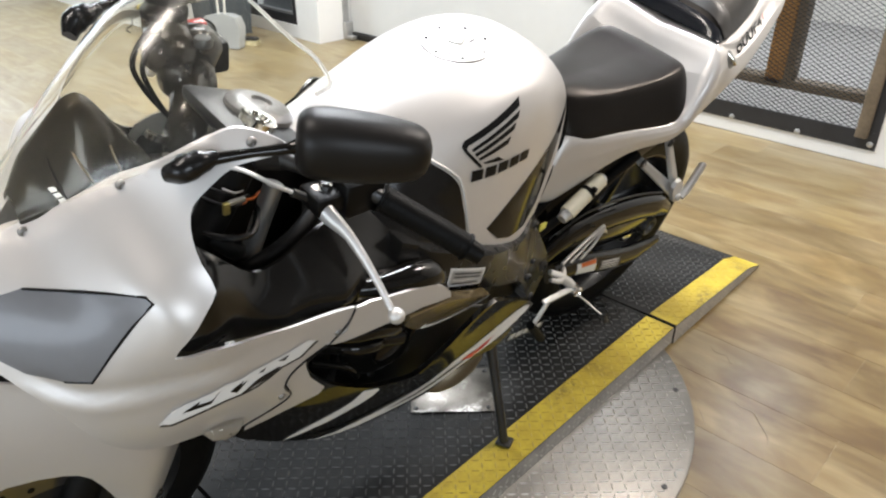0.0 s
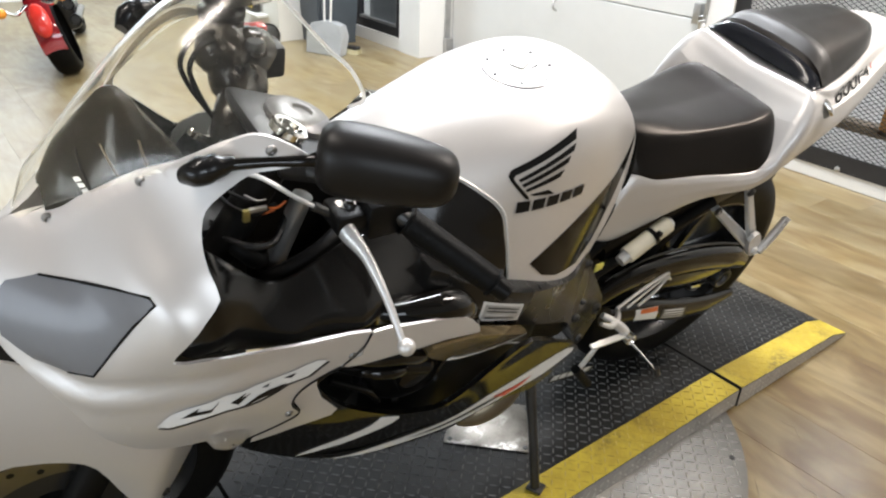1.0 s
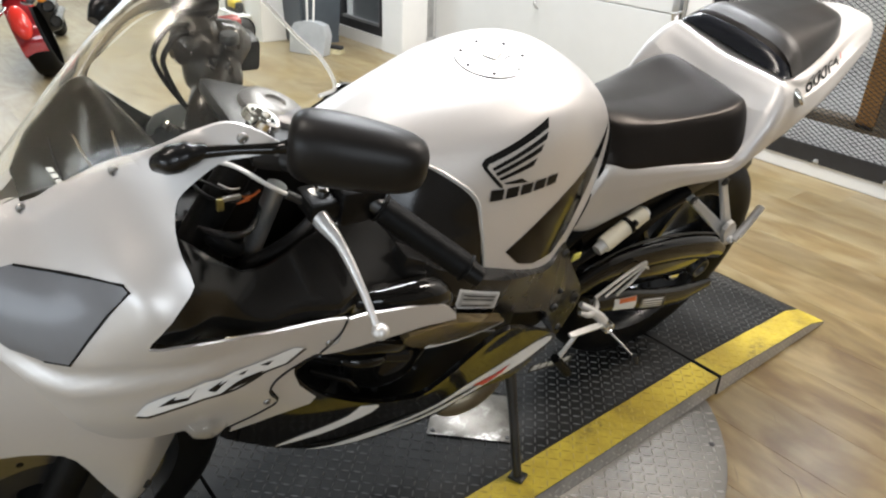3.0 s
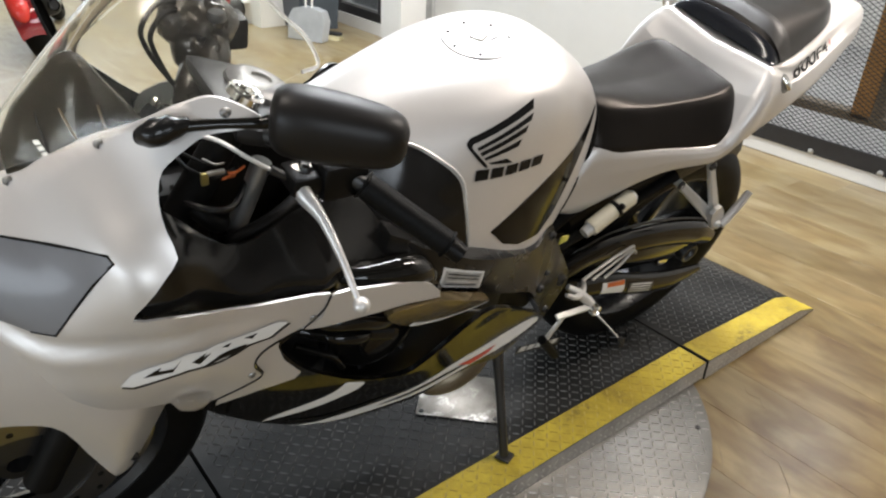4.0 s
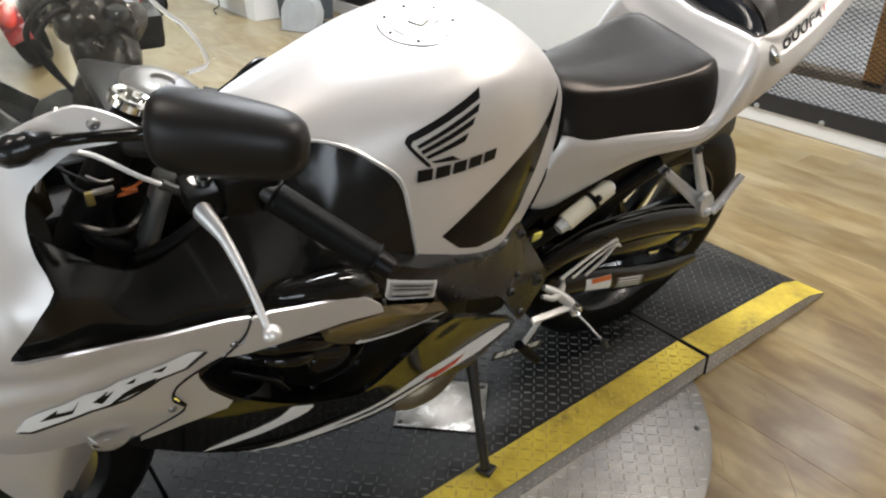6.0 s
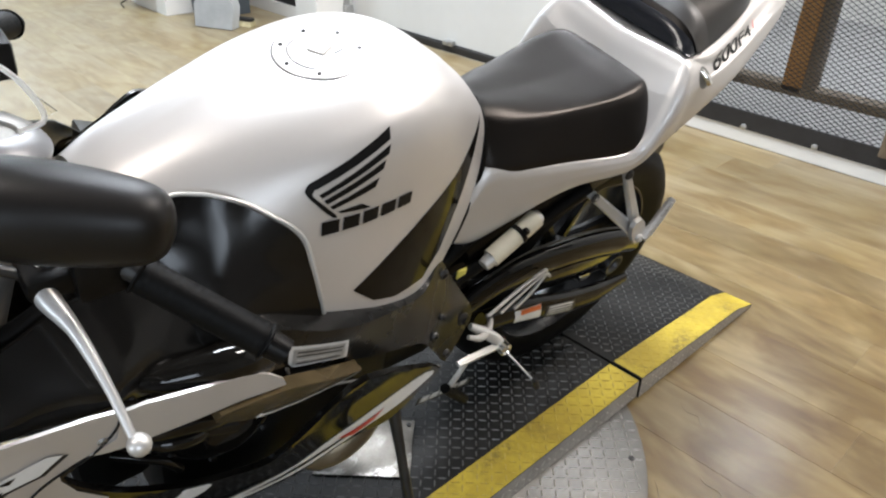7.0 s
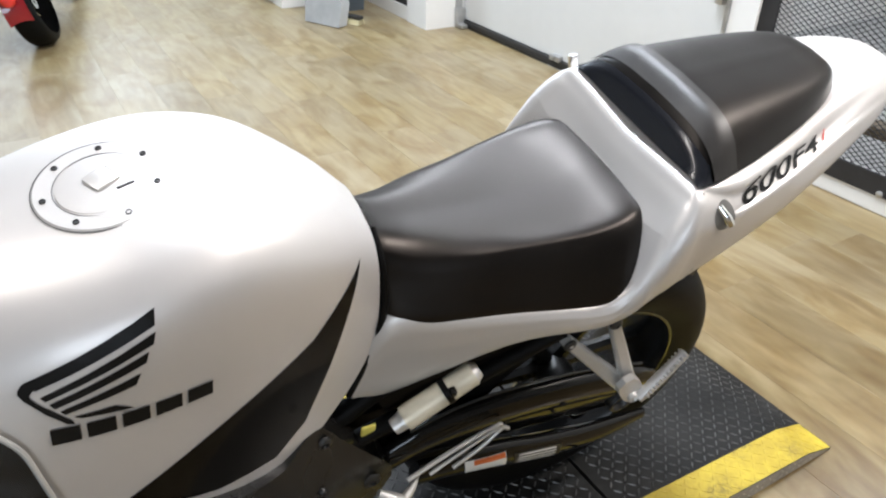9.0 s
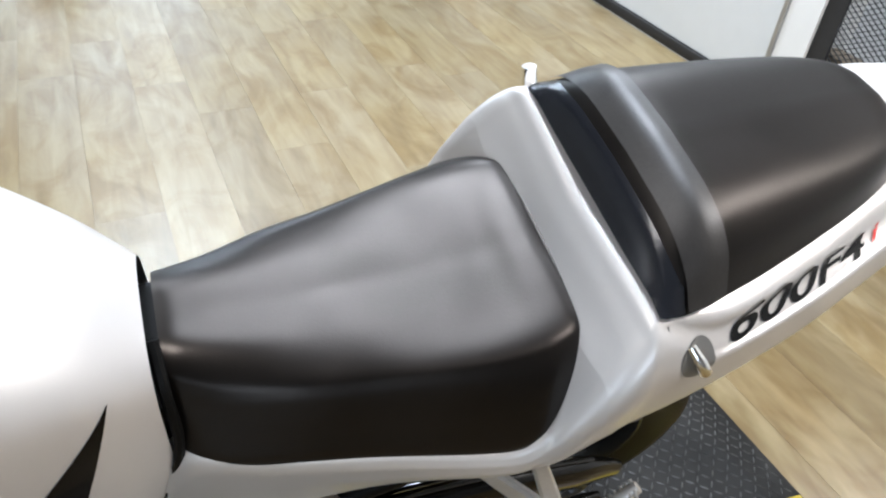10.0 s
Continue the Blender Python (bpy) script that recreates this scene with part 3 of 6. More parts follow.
def treads(inside, pitch, z, lift, x0, x1, y0, y1, slope=None):
    """The raised lozenges of tread plate, turned in alternate directions."""
    verts, faces = [], []
    la, wa = pitch * 0.52, pitch * 0.105
    for i in range(int((x1 - x0) / pitch) + 1):
        for j in range(int((y1 - y0) / pitch) + 1):
            cx, cy = x0 + (i + 0.5) * pitch, y0 + (j + 0.5) * pitch
            if not inside(cx, cy):
                continue
            a = radians(45 if (i + j) % 2 else -45)
            u, v = (math.cos(a), math.sin(a)), (-math.sin(a), math.cos(a))
            k = len(verts)
            for s, t, h in ((-1, 0, 0), (-0.35, -1, 0), (0.35, -1, 0), (1, 0, 0), (0.35, 1, 0), (-0.35, 1, 0), (-0.6, 0, 1), (0.6, 0, 1)):
                px, py = cx + u[0] * la * s + v[0] * wa * t, cy + u[1] * la * s + v[1] * wa * t
                verts.append((px, py, (slope(py) if slope else z) + h * lift - (0 if h else 0.0003)))
            faces.extend([(k, k + 1, k + 6), (k + 1, k + 2, k + 7, k + 6), (k + 2, k + 3, k + 7), (k + 3, k + 4, k + 7), (k + 4, k + 5, k + 6, k + 7), (k + 5, k, k + 6)])
    me = bpy.data.meshes.new("tread_relief")
    me.from_pydata(verts, [], faces)
    return me


def relief(me, material, parent, label):
    me.materials.append(material)
    ob = new("tread_relief", me)
    ob.parent = parent
    return tagged(ob, label, kind="stuff")


def turntable():
    t = thing("turntable", pose(TABLE[0], TABLE[1], 0), "round bare steel tread-plate turntable set on the floor", "turntable")
    part("disc", lathe(bmesh.new(), [(0.0, TABLE_R), (DISC_TOP - 0.002, TABLE_R), (DISC_TOP, TABLE_R - 0.003), (DISC_TOP, 0.0001)], (0, 0, 0), "z", 96), DISCM, t)
    near = lambda x, y: math.hypot(x, y) < TABLE_R - 0.012 and x > 0.34
    far = lambda x, y: math.hypot(x, y) < TABLE_R - 0.012 and x < -0.34
    relief(treads(near, 0.0205, DISC_TOP, 0.0022, 0.3, 0.66, -0.66, 0.66), LOZENGE, t, "raised steel lozenges")
    relief(treads(far, 0.0205, DISC_TOP, 0.0022, -0.66, -0.3, -0.66, 0.66), LOZENGE, t, "raised steel lozenges")
    for a in (-25, 8, 40, 150, 200):
        part("screw", bolt((math.cos(radians(a)) * (TABLE_R - 0.03), math.sin(radians(a)) * (TABLE_R - 0.03), DISC_TOP), 0.007, 0.003, "z"), STEEL, t)


turntable()
SEAM_F, SEAM_R, RAMP_END = 0.39, 1.578, 2.16


def ramp_z(y):
    bend = RAMP_END - 0.095
    if y < bend:
        return DECK - (y - SEAM_R) / (bend - SEAM_R) * 0.026
    return 0.034 - (y - bend) / 0.095 * 0.029


def front_z(y):
    return DECK - (SEAM_F - y) / 0.6 * (DECK - 0.008)


def deck_piece(name, y0, y1, top, label):
    d = thing(name, pose(0, 0, 0), label, "ramp", "platform sections")
    rings = []
    for y in [y0, *np.linspace(y0 + 0.1, y1 - 0.095, 4), y1 - 0.05, y1]:
        z = top(y)
        base = DISC_TOP + 0.001 if name == "platform_section" else 0.001
        rings.append([(R_EDGE, y, base), (R_EDGE, y, z), (L_EDGE, y, z), (L_EDGE, y, base)])
    part("deck_plate", skin(bmesh.new(), rings, True, True), TREADK, d, "worn black tread plate", smooth=False)
    ins = lambda x, y: R_EDGE + 0.008 < x < L_EDGE - 0.09 and y0 + 0.012 < y < y1 - 0.01
    relief(treads(ins, 0.0195, 0, 0.0024, R_EDGE, L_EDGE, y0, y1, top), TREADW, d, "worn black raised lozenges")
    sw = 0.082
    for sx, lo, hi in ((1, L_EDGE - sw, L_EDGE + 0.0004), (-1, R_EDGE - 0.0004, R_EDGE + sw)):
        strip = skin(bmesh.new(), [[(lo, y, top(y) + 0.0012), (hi, y, top(y) + 0.0012)] for y in [y0 + 0.004, *np.linspace(y0 + 0.1, y1 - 0.095, 6), y1 - 0.05, y1 - 0.004]])
        part("edge_stripe", strip, YELLOW, d, "worn yellow painted edge stripe", smooth=False)
        on = lambda x, y: lo + 0.01 < x < hi - 0.01 and y0 + 0.012 < y < y1 - 0.012
        relief(treads(on, 0.0205, 0, 0.0018 if name == "platform_section" else 0.0011, lo, hi, y0, y1, lambda y: top(y) + 0.0012), RUBBED if name == "platform_section" else YELLOW, d, "worn yellow raised lozenges")
        x = L_EDGE + 0.001 if sx > 0 else R_EDGE - 0.001
        base = DISC_TOP + 0.001 if name == "platform_section" else 0.001
        side = skin(bmesh.new(), [[(x, y, base), (x, y, top(y) - 0.0002)] for y in [y0 + 0.002, *np.linspace(y0 + 0.1, y1 - 0.095, 4), y1 - 0.002]])
        part("side_skirt", side, SKIRT, d, "bare tread-plate side skirt", smooth=False)
        verts, faces = [], []
        for i in range(int((y1 - y0) / 0.0205)):
            for j in range(3):
                cy, cz = y0 + (i + 0.5) * 0.0205, base + 0.009 + j * 0.0165
                if cz + 0.008 > top(cy):
                    continue
                a = radians(45 if (i + j) % 2 else -45)
                k = len(verts)
                for s, t, h in ((-1, 0, 0), (0, -1, 0), (1, 0, 0), (0, 1, 0), (0, 0, 1)):
                    verts.append((x + sx * 0.0016 * h, cy + math.cos(a) * 0.0090 * s - math.sin(a) * 0.0020 * t, cz + math.sin(a) * 0.0090 * s + math.cos(a) * 0.0020 * t))
                faces.extend([(k, k + 1, k + 4), (k + 1, k + 2, k + 4), (k + 2, k + 3, k + 4), (k + 3, k, k + 4)])
        me = bpy.data.meshes.new("tread_relief")
        me.from_pydata(verts, [], faces)
        relief(me, LOZENGE, d, "raised lozenges on the skirt")
    return d


deck_piece("platform_section", SEAM_F + 0.004, SEAM_R - 0.004, lambda y: DECK, "black tread-plate platform section with yellow edges")
deck_piece("rear_ramp", SEAM_R + 0.004, RAMP_END, ramp_z, "sloping black tread-plate ramp with yellow edges")
deck_piece("front_ramp", SEAM_F - 0.6, SEAM_F - 0.004, front_z, "sloping black tread-plate ramp with yellow edges")


def polished_plate():
    p = thing("steel_plate", pose(-0.885, 0.966, DECK, 0, 0, 45), "small polished steel plate lying on the black platform", "plate")
    bm = boxed(-0.097, 0.097, -0.079, 0.079, 0.0022, 0.005, 0.001)
    part("sheet", bm, POLISH, p)
    for sx in (-1, 1):
        for sy in (-1, 1):
            part("screw", bolt((sx * 0.085, sy * 0.066, 0.005), 0.006, 0.003, "z"), STEEL, p)


polished_plate()

# ---- the motorcycle, leaning on its side stand ----
# its own axes: x to its left, y towards its tail, z up
BIKE_AT, BIKE_LEAN, BIKE_YAW = (-0.978, 0.9, DECK), 15.0, 3.8
BIKE = pose(*BIKE_AT, 0, 0, -BIKE_YAW) @ pose(0, 0, 0, 0, BIKE_LEAN, 0) @ pose(0, -0.9, 0)
bike = thing("motorcycle", BIKE, "pearl silver and black sport motorcycle leaning on its side stand", "motorcycle")

# fuel tank
TANK = [
    (0.548, [(0, 0.812), (0.03, 0.809), (0.055, 0.800), (0.080, 0.782), (0.100, 0.762), (0.112, 0.745)]),
    (0.60, [(0, 0.843), (0.035, 0.840), (0.064, 0.829), (0.097, 0.802), (0.130, 0.760), (0.152, 0.72)]),
    (0.70, [(0, 0.882), (0.046, 0.877), (0.086, 0.861), (0.126, 0.825), (0.158, 0.768), (0.184, 0.685)]),
    (0.80, [(0, 0.9045), (0.057, 0.900), (0.110, 0.8815), (0.148, 0.845), (0.169, 0.765), (0.190, 0.645)]),
    (0.89, [(0, 0.914), (0.06, 0.911), (0.115, 0.894), (0.146, 0.853), (0.162, 0.740), (0.176, 0.600)]),
    (0.97, [(0, 0.907), (0.055, 0.903), (0.102, 0.884), (0.129, 0.835), (0.142, 0.715), (0.148, 0.570)]),
    (1.045, [(0, 0.862), (0.045, 0.857), (0.080, 0.838), (0.099, 0.800), (0.111, 0.710), (0.112, 0.610)]),
    (1.095, [(0, 0.812), (0.035, 0.808), (0.056, 0.796), (0.071, 0.770), (0.080, 0.720), (0.084, 0.665)]),
]
tank = part("fuel_tank", body(TANK, 7, 8), SILVER, bike, "pearl silver fuel tank with black side flashes")
TT = tree_of(tank)
part("tank_flash", laid([(1.066, 0.813), (1.0, 0.762), (0.915, 0.727), (0.80, 0.676), (0.836, 0.64), (0.88, 0.618), (0.948, 0.603), (0.987, 0.631), (1.02, 0.70), (1.047, 0.765)], TT), FLASH, tank, "gloss black flash")


def wing():
    """Five slanted feathers behind a rounded leading stroke."""
    bm = bmesh.new()
    left_top = [(0.752, 0.833), (0.760, 0.820), (0.765, 0.813), (0.771, 0.805), (0.779, 0.797)]
    left_low = [(0.758, 0.826), (0.763, 0.816), (0.768, 0.808), (0.774, 0.801), (0.785, 0.794)]
    right_top = [(0.860, 0.878), (0.8565, 0.861), (0.848, 0.845), (0.838, 0.826), (0.812, 0.799)]
    right_low = [(0.857, 0.866), (0.853, 0.851), (0.844, 0.835), (0.832, 0.815), (0.826, 0.790)]
    for a, b, c, d in zip(left_top, right_top, right_low, left_low):
        join(bm, laid([a, b, c, d], TT, 0.0009, 0.01))
    join(bm, laid([(0.754, 0.834), (0.746, 0.827), (0.748, 0.818), (0.773, 0.791), (0.778, 0.793), (0.757, 0.815), (0.753, 0.822), (0.758, 0.828)], TT, 0.0009, 0.006, smooth=2))
    return bm


part("wing_mark", wing(), INK, tank, "black winged maker's mark")


def letter_blocks(name, parent, tree, a, b, height, n, material, lift=0.0014, slant=0.25, weight=0.74):
    """A row of n plain blocks where lettering stands."""
    a, b = np.array(a), np.array(b)
    d = (b - a) / np.linalg.norm(b - a)
    up = np.array((-d[1], d[0]))
    up = up if up[1] > 0 else -up
    w = np.linalg.norm(b - a) / n
    for k in range(n):
        o = a + d * w * k
        quad = [tuple(o + d * (u + slant * v) + up * v) for u, v in ((0, 0), (w * weight, 0), (w * weight, height), (0, height))]
        part(name, laid(quad, tree, lift, 0.004), material, parent)


letter_blocks("letter_block", tank, TT, (0.757, 0.7715), (0.897, 0.7700), 0.0165, 5, INK, slant=0.1, weight=0.82)

# filler cap, set square to the tank's top
cap_m = pose(0.003, 0.8427, 0.9055, 5.5, 1.0, 0)


def turned(profile, m, sides=48):
    bm = lathe(bmesh.new(), profile, (0, 0, 0), "z", sides)
    bmesh.ops.transform(bm, matrix=m, verts=bm.verts)
    return bm


cap = part("filler_cap", turned([(-0.006, 0.058), (0.0022, 0.058), (0.0035, 0.0565), (0.0035, 0.0415), (0.0022, 0.0405), (0.0022, 0.0395), (0.0042, 0.0385), (0.0052, 0.034), (0.0052, 0.0001)], cap_m), SILVER, tank, "round silver filler cap with a bolted ring")
for k in range(7):
    a = radians(20 + k * 360 / 7)
    bm = lathe(bmesh.new(), [(0, 0.0030), (0.0012, 0.0030), (0.0016, 0.0024), (0.0005, 0.0020), (0.0004, 0.0001)], (0, 0, 0), "z", 10)
    bmesh.ops.transform(bm, matrix=cap_m @ pose(0.049 * math.cos(a), 0.049 * math.sin(a), 0.0035), verts=bm.verts)
    part("cap_bolt", bm, STEEL, cap)
part("cap_rim", turned([(0.0, 0.0588), (0.0024, 0.0592), (0.0026, 0.0582)], cap_m), mat("cap_seam", (0.12, 0.118, 0.115), 0.4, 0.2, 0.1, 10), cap, "thin dark seam round the cap")
part("inner_seam", turned([(0.0034, 0.0412), (0.0040, 0.0409), (0.0034, 0.0402)], cap_m), bpy.data.materials["cap_seam"], cap, "thin dark seam inside the ring")
bm = boxed(-0.012, 0.012, -0.011, 0.014, 0.004, 0.0085, 0.003)
bmesh.ops.transform(bm, matrix=cap_m @ pose(-0.002, 0.0, 0, 0, 0, 30), verts=bm.verts)
part("key_cover", bm, SILVER, cap, "silver key cover flap")
bm = boxed(-0.0012, 0.0012, -0.008, 0.008, 0.0045, 0.0058)
bmesh.ops.transform(bm, matrix=cap_m @ pose(0.012, 0.02, 0, 0, 0, 15), verts=bm.verts)
part("cap_mark", bm, INK, cap)

# black cover over the tank's front flank, with its light piping
COVER = [(0.560, 0.768), (0.580, 0.796), (0.608, 0.820), (0.633, 0.827), (0.656, 0.826), (0.680, 0.816), (0.704, 0.802), (0.722, 0.788), (0.733, 0.770), (0.739, 0.735), (0.744, 0.700), (0.748, 0.668), (0.72, 0.655), (0.66, 0.675), (0.60, 0.72), (0.560, 0.750)]
cover_x = Relief([(0.560, 0.768, 0.090), (0.580, 0.796, 0.080), (0.608, 0.820, 0.088), (0.633, 0.827, 0.103), (0.656, 0.826, 0.119), (0.680, 0.816, 0.128), (0.704, 0.802, 0.136), (0.722, 0.788, 0.144), (0.733, 0.770, 0.157), (0.739, 0.735, 0.180), (0.748, 0.668, 0.196), (0.66, 0.675, 0.200), (0.60, 0.72, 0.178), (0.560, 0.750, 0.115)], 1e-5)


def tank_x(y, z):
    hit = TT.ray_cast(Vector((0.6, y, z)), Vector((-1, 0, 0)))
    return hit[0].x if hit[0] is not None else 0.0


def cover_over(y, z):
    """The cover follows its own shape and stays clear of the tank."""
    return max(cover_x(y, z), tank_x(y, z) + 0.005)


sides("tank_cover", COVER, cover_over, 0.012, 3, 0.006, GREY, bike, "dark grey plastic cover on the tank's front flank")
bm = bmesh.new()
tube(bm, [(cover_over(y, z) + 0.0005, y + 0.003, z + 0.003) for y, z in COVER[:12]], 0.0026, 8, 5)
part("tank_piping", bm, mat("light_trim", (0.5, 0.5, 0.48), 0.35, 0.3, 0.1, 10), bike, "light edge trim round the dark cover")

# seats
SEAT = [
    (1.103, [(0, 0.797), (0.028, 0.795), (0.044, 0.786), (0.052, 0.776), (0.059, 0.762), (0.068, 0.735), (0.080, 0.706), (0.078, 0.690)]),
    (1.118, [(0, 0.790), (0.030, 0.789), (0.051, 0.779), (0.060, 0.768), (0.068, 0.752), (0.080, 0.730), (0.092, 0.706), (0.090, 0.688)]),
    (1.15, [(0, 0.783), (0.036, 0.783), (0.061, 0.773), (0.073, 0.761), (0.082, 0.746), (0.094, 0.725), (0.1045, 0.704), (0.101, 0.684)]),
    (1.20, [(0, 0.779), (0.042, 0.780), (0.072, 0.775), (0.085, 0.766), (0.094, 0.752), (0.105, 0.729), (0.116, 0.703), (0.112, 0.682)]),
    (1.25, [(0, 0.778), (0.046, 0.780), (0.080, 0.777), (0.093, 0.770), (0.103, 0.756), (0.115, 0.731), (0.127, 0.703), (0.123, 0.682)]),
    (1.30, [(0, 0.780), (0.050, 0.782), (0.089, 0.782), (0.102, 0.776), (0.113, 0.761), (0.127, 0.733), (0.140, 0.703), (0.136, 0.682)]),
    (1.35, [(0, 0.785), (0.054, 0.787), (0.097, 0.788), (0.111, 0.782), (0.123, 0.767), (0.139, 0.738), (0.153, 0.704), (0.149, 0.684)]),
    (1.385, [(0, 0.791), (0.056, 0.793), (0.098, 0.794), (0.114, 0.788), (0.128, 0.773), (0.145, 0.746), (0.159, 0.716), (0.155, 0.696)]),
    (1.41, [(0, 0.798), (0.056, 0.799), (0.096, 0.799), (0.112, 0.793), (0.126, 0.779), (0.140, 0.757), (0.151, 0.735), (0.147, 0.715)]),
    (1.430, [(0, 0.801), (0.055, 0.802), (0.092, 0.801), (0.106, 0.795), (0.117, 0.784), (0.126, 0.770), (0.132, 0.757), (0.129, 0.735)]),
    (1.442, [(0, 0.797), (0.053, 0.798), (0.087, 0.796), (0.099, 0.790), (0.107, 0.782), (0.113, 0.772), (0.117, 0.762), (0.114, 0.745)]),
    (1.449, [(0, 0.784), (0.050, 0.785), (0.082, 0.784), (0.093, 0.779), (0.099, 0.773), (0.104, 0.766), (0.106, 0.758), (0.104, 0.745)]),
]
part("rider_seat", body(SEAT, 6, 7), LEATHER, bike, "black vinyl rider seat, slightly worn")
PILLION = [
    (1.468, [(0, 0.859), (0.07, 0.859), (0.112, 0.860), (0.133, 0.857)]),
    (1.477, [(0, 0.884), (0.07, 0.882), (0.112, 0.872), (0.136, 0.858)]),
    (1.505, [(0, 0.914), (0.07, 0.909), (0.108, 0.892), (0.135, 0.861)]),
    (1.58, [(0, 0.924), (0.064, 0.920), (0.098, 0.903), (0.119, 0.868)]),
    (1.67, [(0, 0.931), (0.054, 0.927), (0.080, 0.915), (0.095, 0.885)]),
    (1.72, [(0, 0.933), (0.044, 0.930), (0.064, 0.920), (0.076, 0.892)]),
    (1.748, [(0, 0.930), (0.034, 0.927), (0.049, 0.919), (0.060, 0.898)]),
    (1.758, [(0, 0.921), (0.030, 0.917), (0.044, 0.911), (0.053, 0.900)]),
]
pillion = part("pillion_seat", body(PILLION, 6, 7), LEATHER, bike, "black vinyl pillion seat with a cross strap")
STRAP = [(1.489, [(0, 0.8985), (0.07, 0.8945), (0.110, 0.8815), (0.1357, 0.8595)]), (1.507, [(0, 0.9145), (0.07, 0.9095), (0.108, 0.8925), (0.135, 0.8615)]), (1.524, [(0, 0.9175), (0.0685, 0.913), (0.107, 0.8965), (0.132, 0.866)])]
part("strap", body([(y, [(x * 1.012, z + 0.0045) for x, z in p]) for y, p in STRAP], 4, 7), mat("worn_vinyl_strap", (0.022, 0.020, 0.018), 0.42, 0, 0.4, 30, 0.15, 500), pillion, "black vinyl grab strap")
FACE = [PILLION[0], PILLION[1], (1.489, [(0, 0.8985), (0.07, 0.8945), (0.110, 0.8815), (0.1357, 0.8595)])]
part("front_face", body([(y - 0.0006, [(x * 1.004, z + 0.0012) for x, z in p]) for y, p in FACE], 6, 7), mat("smooth_black_vinyl", (0.010, 0.011, 0.014), 0.2, 0, 0.2, 8, 0.1, 900), pillion, "smooth black front face of the cushion")

part("seat_tray", boxed(-0.064, 0.064, 1.07, 1.125, 0.60, 0.752, 0.01), PLASTIC, bike, "black tray under the seat nose")

# tail cowl, with the side cover under the seat
TAIL = [
    (1.062, [(0.055, 0.640), (0.080, 0.625), (0.094, 0.605), (0.098, 0.588), (0.098, 0.575), (0.085, 0.570)]),
    (1.105, [(0.055, 0.710), (0.083, 0.706), (0.096, 0.688), (0.103, 0.640), (0.104, 0.578), (0.09, 0.549)]),
    (1.17, [(0.075, 0.698), (0.103, 0.703), (0.113, 0.693), (0.119, 0.648), (0.117, 0.604), (0.10, 0.578)]),
    (1.27, [(0.100, 0.698), (0.128, 0.704), (0.138, 0.695), (0.142, 0.670), (0.136, 0.647), (0.11, 0.636)]),
    (1.36, [(0.120, 0.698), (0.152, 0.706), (0.163, 0.699), (0.168, 0.683), (0.160, 0.664), (0.13, 0.656)]),
    (1.39, [(0.120, 0.706), (0.156, 0.721), (0.168, 0.713), (0.173, 0.695), (0.165, 0.672), (0.13, 0.660)]),
    (1.41, [(0.10, 0.722), (0.145, 0.748), (0.160, 0.756), (0.172, 0.748), (0.178, 0.718), (0.168, 0.684), (0.132, 0.666)]),
    (1.43, [(0.0, 0.775), (0.118, 0.793), (0.150, 0.801), (0.170, 0.788), (0.178, 0.754), (0.170, 0.702), (0.135, 0.674)]),
]
TAIL1 = [
    (1.43, [(0.0, 0.775), (0.118, 0.793), (0.150, 0.801), (0.170, 0.788), (0.178, 0.754), (0.170, 0.702), (0.135, 0.674)]),
    (1.441, [(0, 0.796), (0.114, 0.812), (0.148, 0.820), (0.169, 0.804), (0.177, 0.769), (0.170, 0.710), (0.135, 0.678)]),
    (1.455, [(0, 0.829), (0.113, 0.838), (0.145, 0.839), (0.166, 0.821), (0.174, 0.787), (0.170, 0.717), (0.137, 0.683)]),
    (1.472, [(0, 0.846), (0.114, 0.855), (0.141, 0.851), (0.160, 0.832), (0.170, 0.800), (0.168, 0.725), (0.137, 0.685)]),
    (1.53, [(0, 0.855), (0.128, 0.860), (0.147, 0.8395), (0.166, 0.819), (0.166, 0.755), (0.13, 0.695)]),
    (1.63, [(0, 0.862), (0.104, 0.870), (0.126, 0.854), (0.146, 0.839), (0.150, 0.785), (0.11, 0.712)]),
    (1.72, [(0, 0.872), (0.076, 0.884), (0.099, 0.868), (0.120, 0.855), (0.126, 0.805), (0.09, 0.735)]),
    (1.80, [(0, 0.905), (0.055, 0.905), (0.080, 0.891), (0.099, 0.869), (0.102, 0.830), (0.07, 0.775)]),
    (1.86, [(0, 0.908), (0.046, 0.906), (0.066, 0.897), (0.080, 0.876), (0.080, 0.845), (0.05, 0.805)]),
    (1.910, [(0, 0.905), (0.030, 0.903), (0.045, 0.896), (0.053, 0.880), (0.050, 0.864), (0.03, 0.848)]),
    (1.931, [(0, 0.892), (0.015, 0.891), (0.022, 0.888), (0.026, 0.880), (0.024, 0.872), (0.015, 0.866)]),
]


def shouldered(stations):
    """The same sections with the shoulder between side and top drawn rounder."""
    out = []
    for y, p in stations:
        if len(p) == 7:
            out.append((y, p))
            continue
        mx, mz = (p[2][0] + p[3][0]) / 2, (p[2][1] + p[3][1]) / 2
        out.append((y, [*p[:3], (mx + 0.0010, mz + 0.0010), *p[3:]]))
    return out


bm = bmesh.new()
tube(bm, [(-0.113, 1.436, 0.785), (-0.08, 1.440, 0.797), (0, 1.441, 0.797), (0.08, 1.440, 0.797), (0.113, 1.436, 0.785)], 0.0026, 8, 6)
part("seat_piping", bm, LEATHER, bike, "black sewn piping round the seat's rear edge")
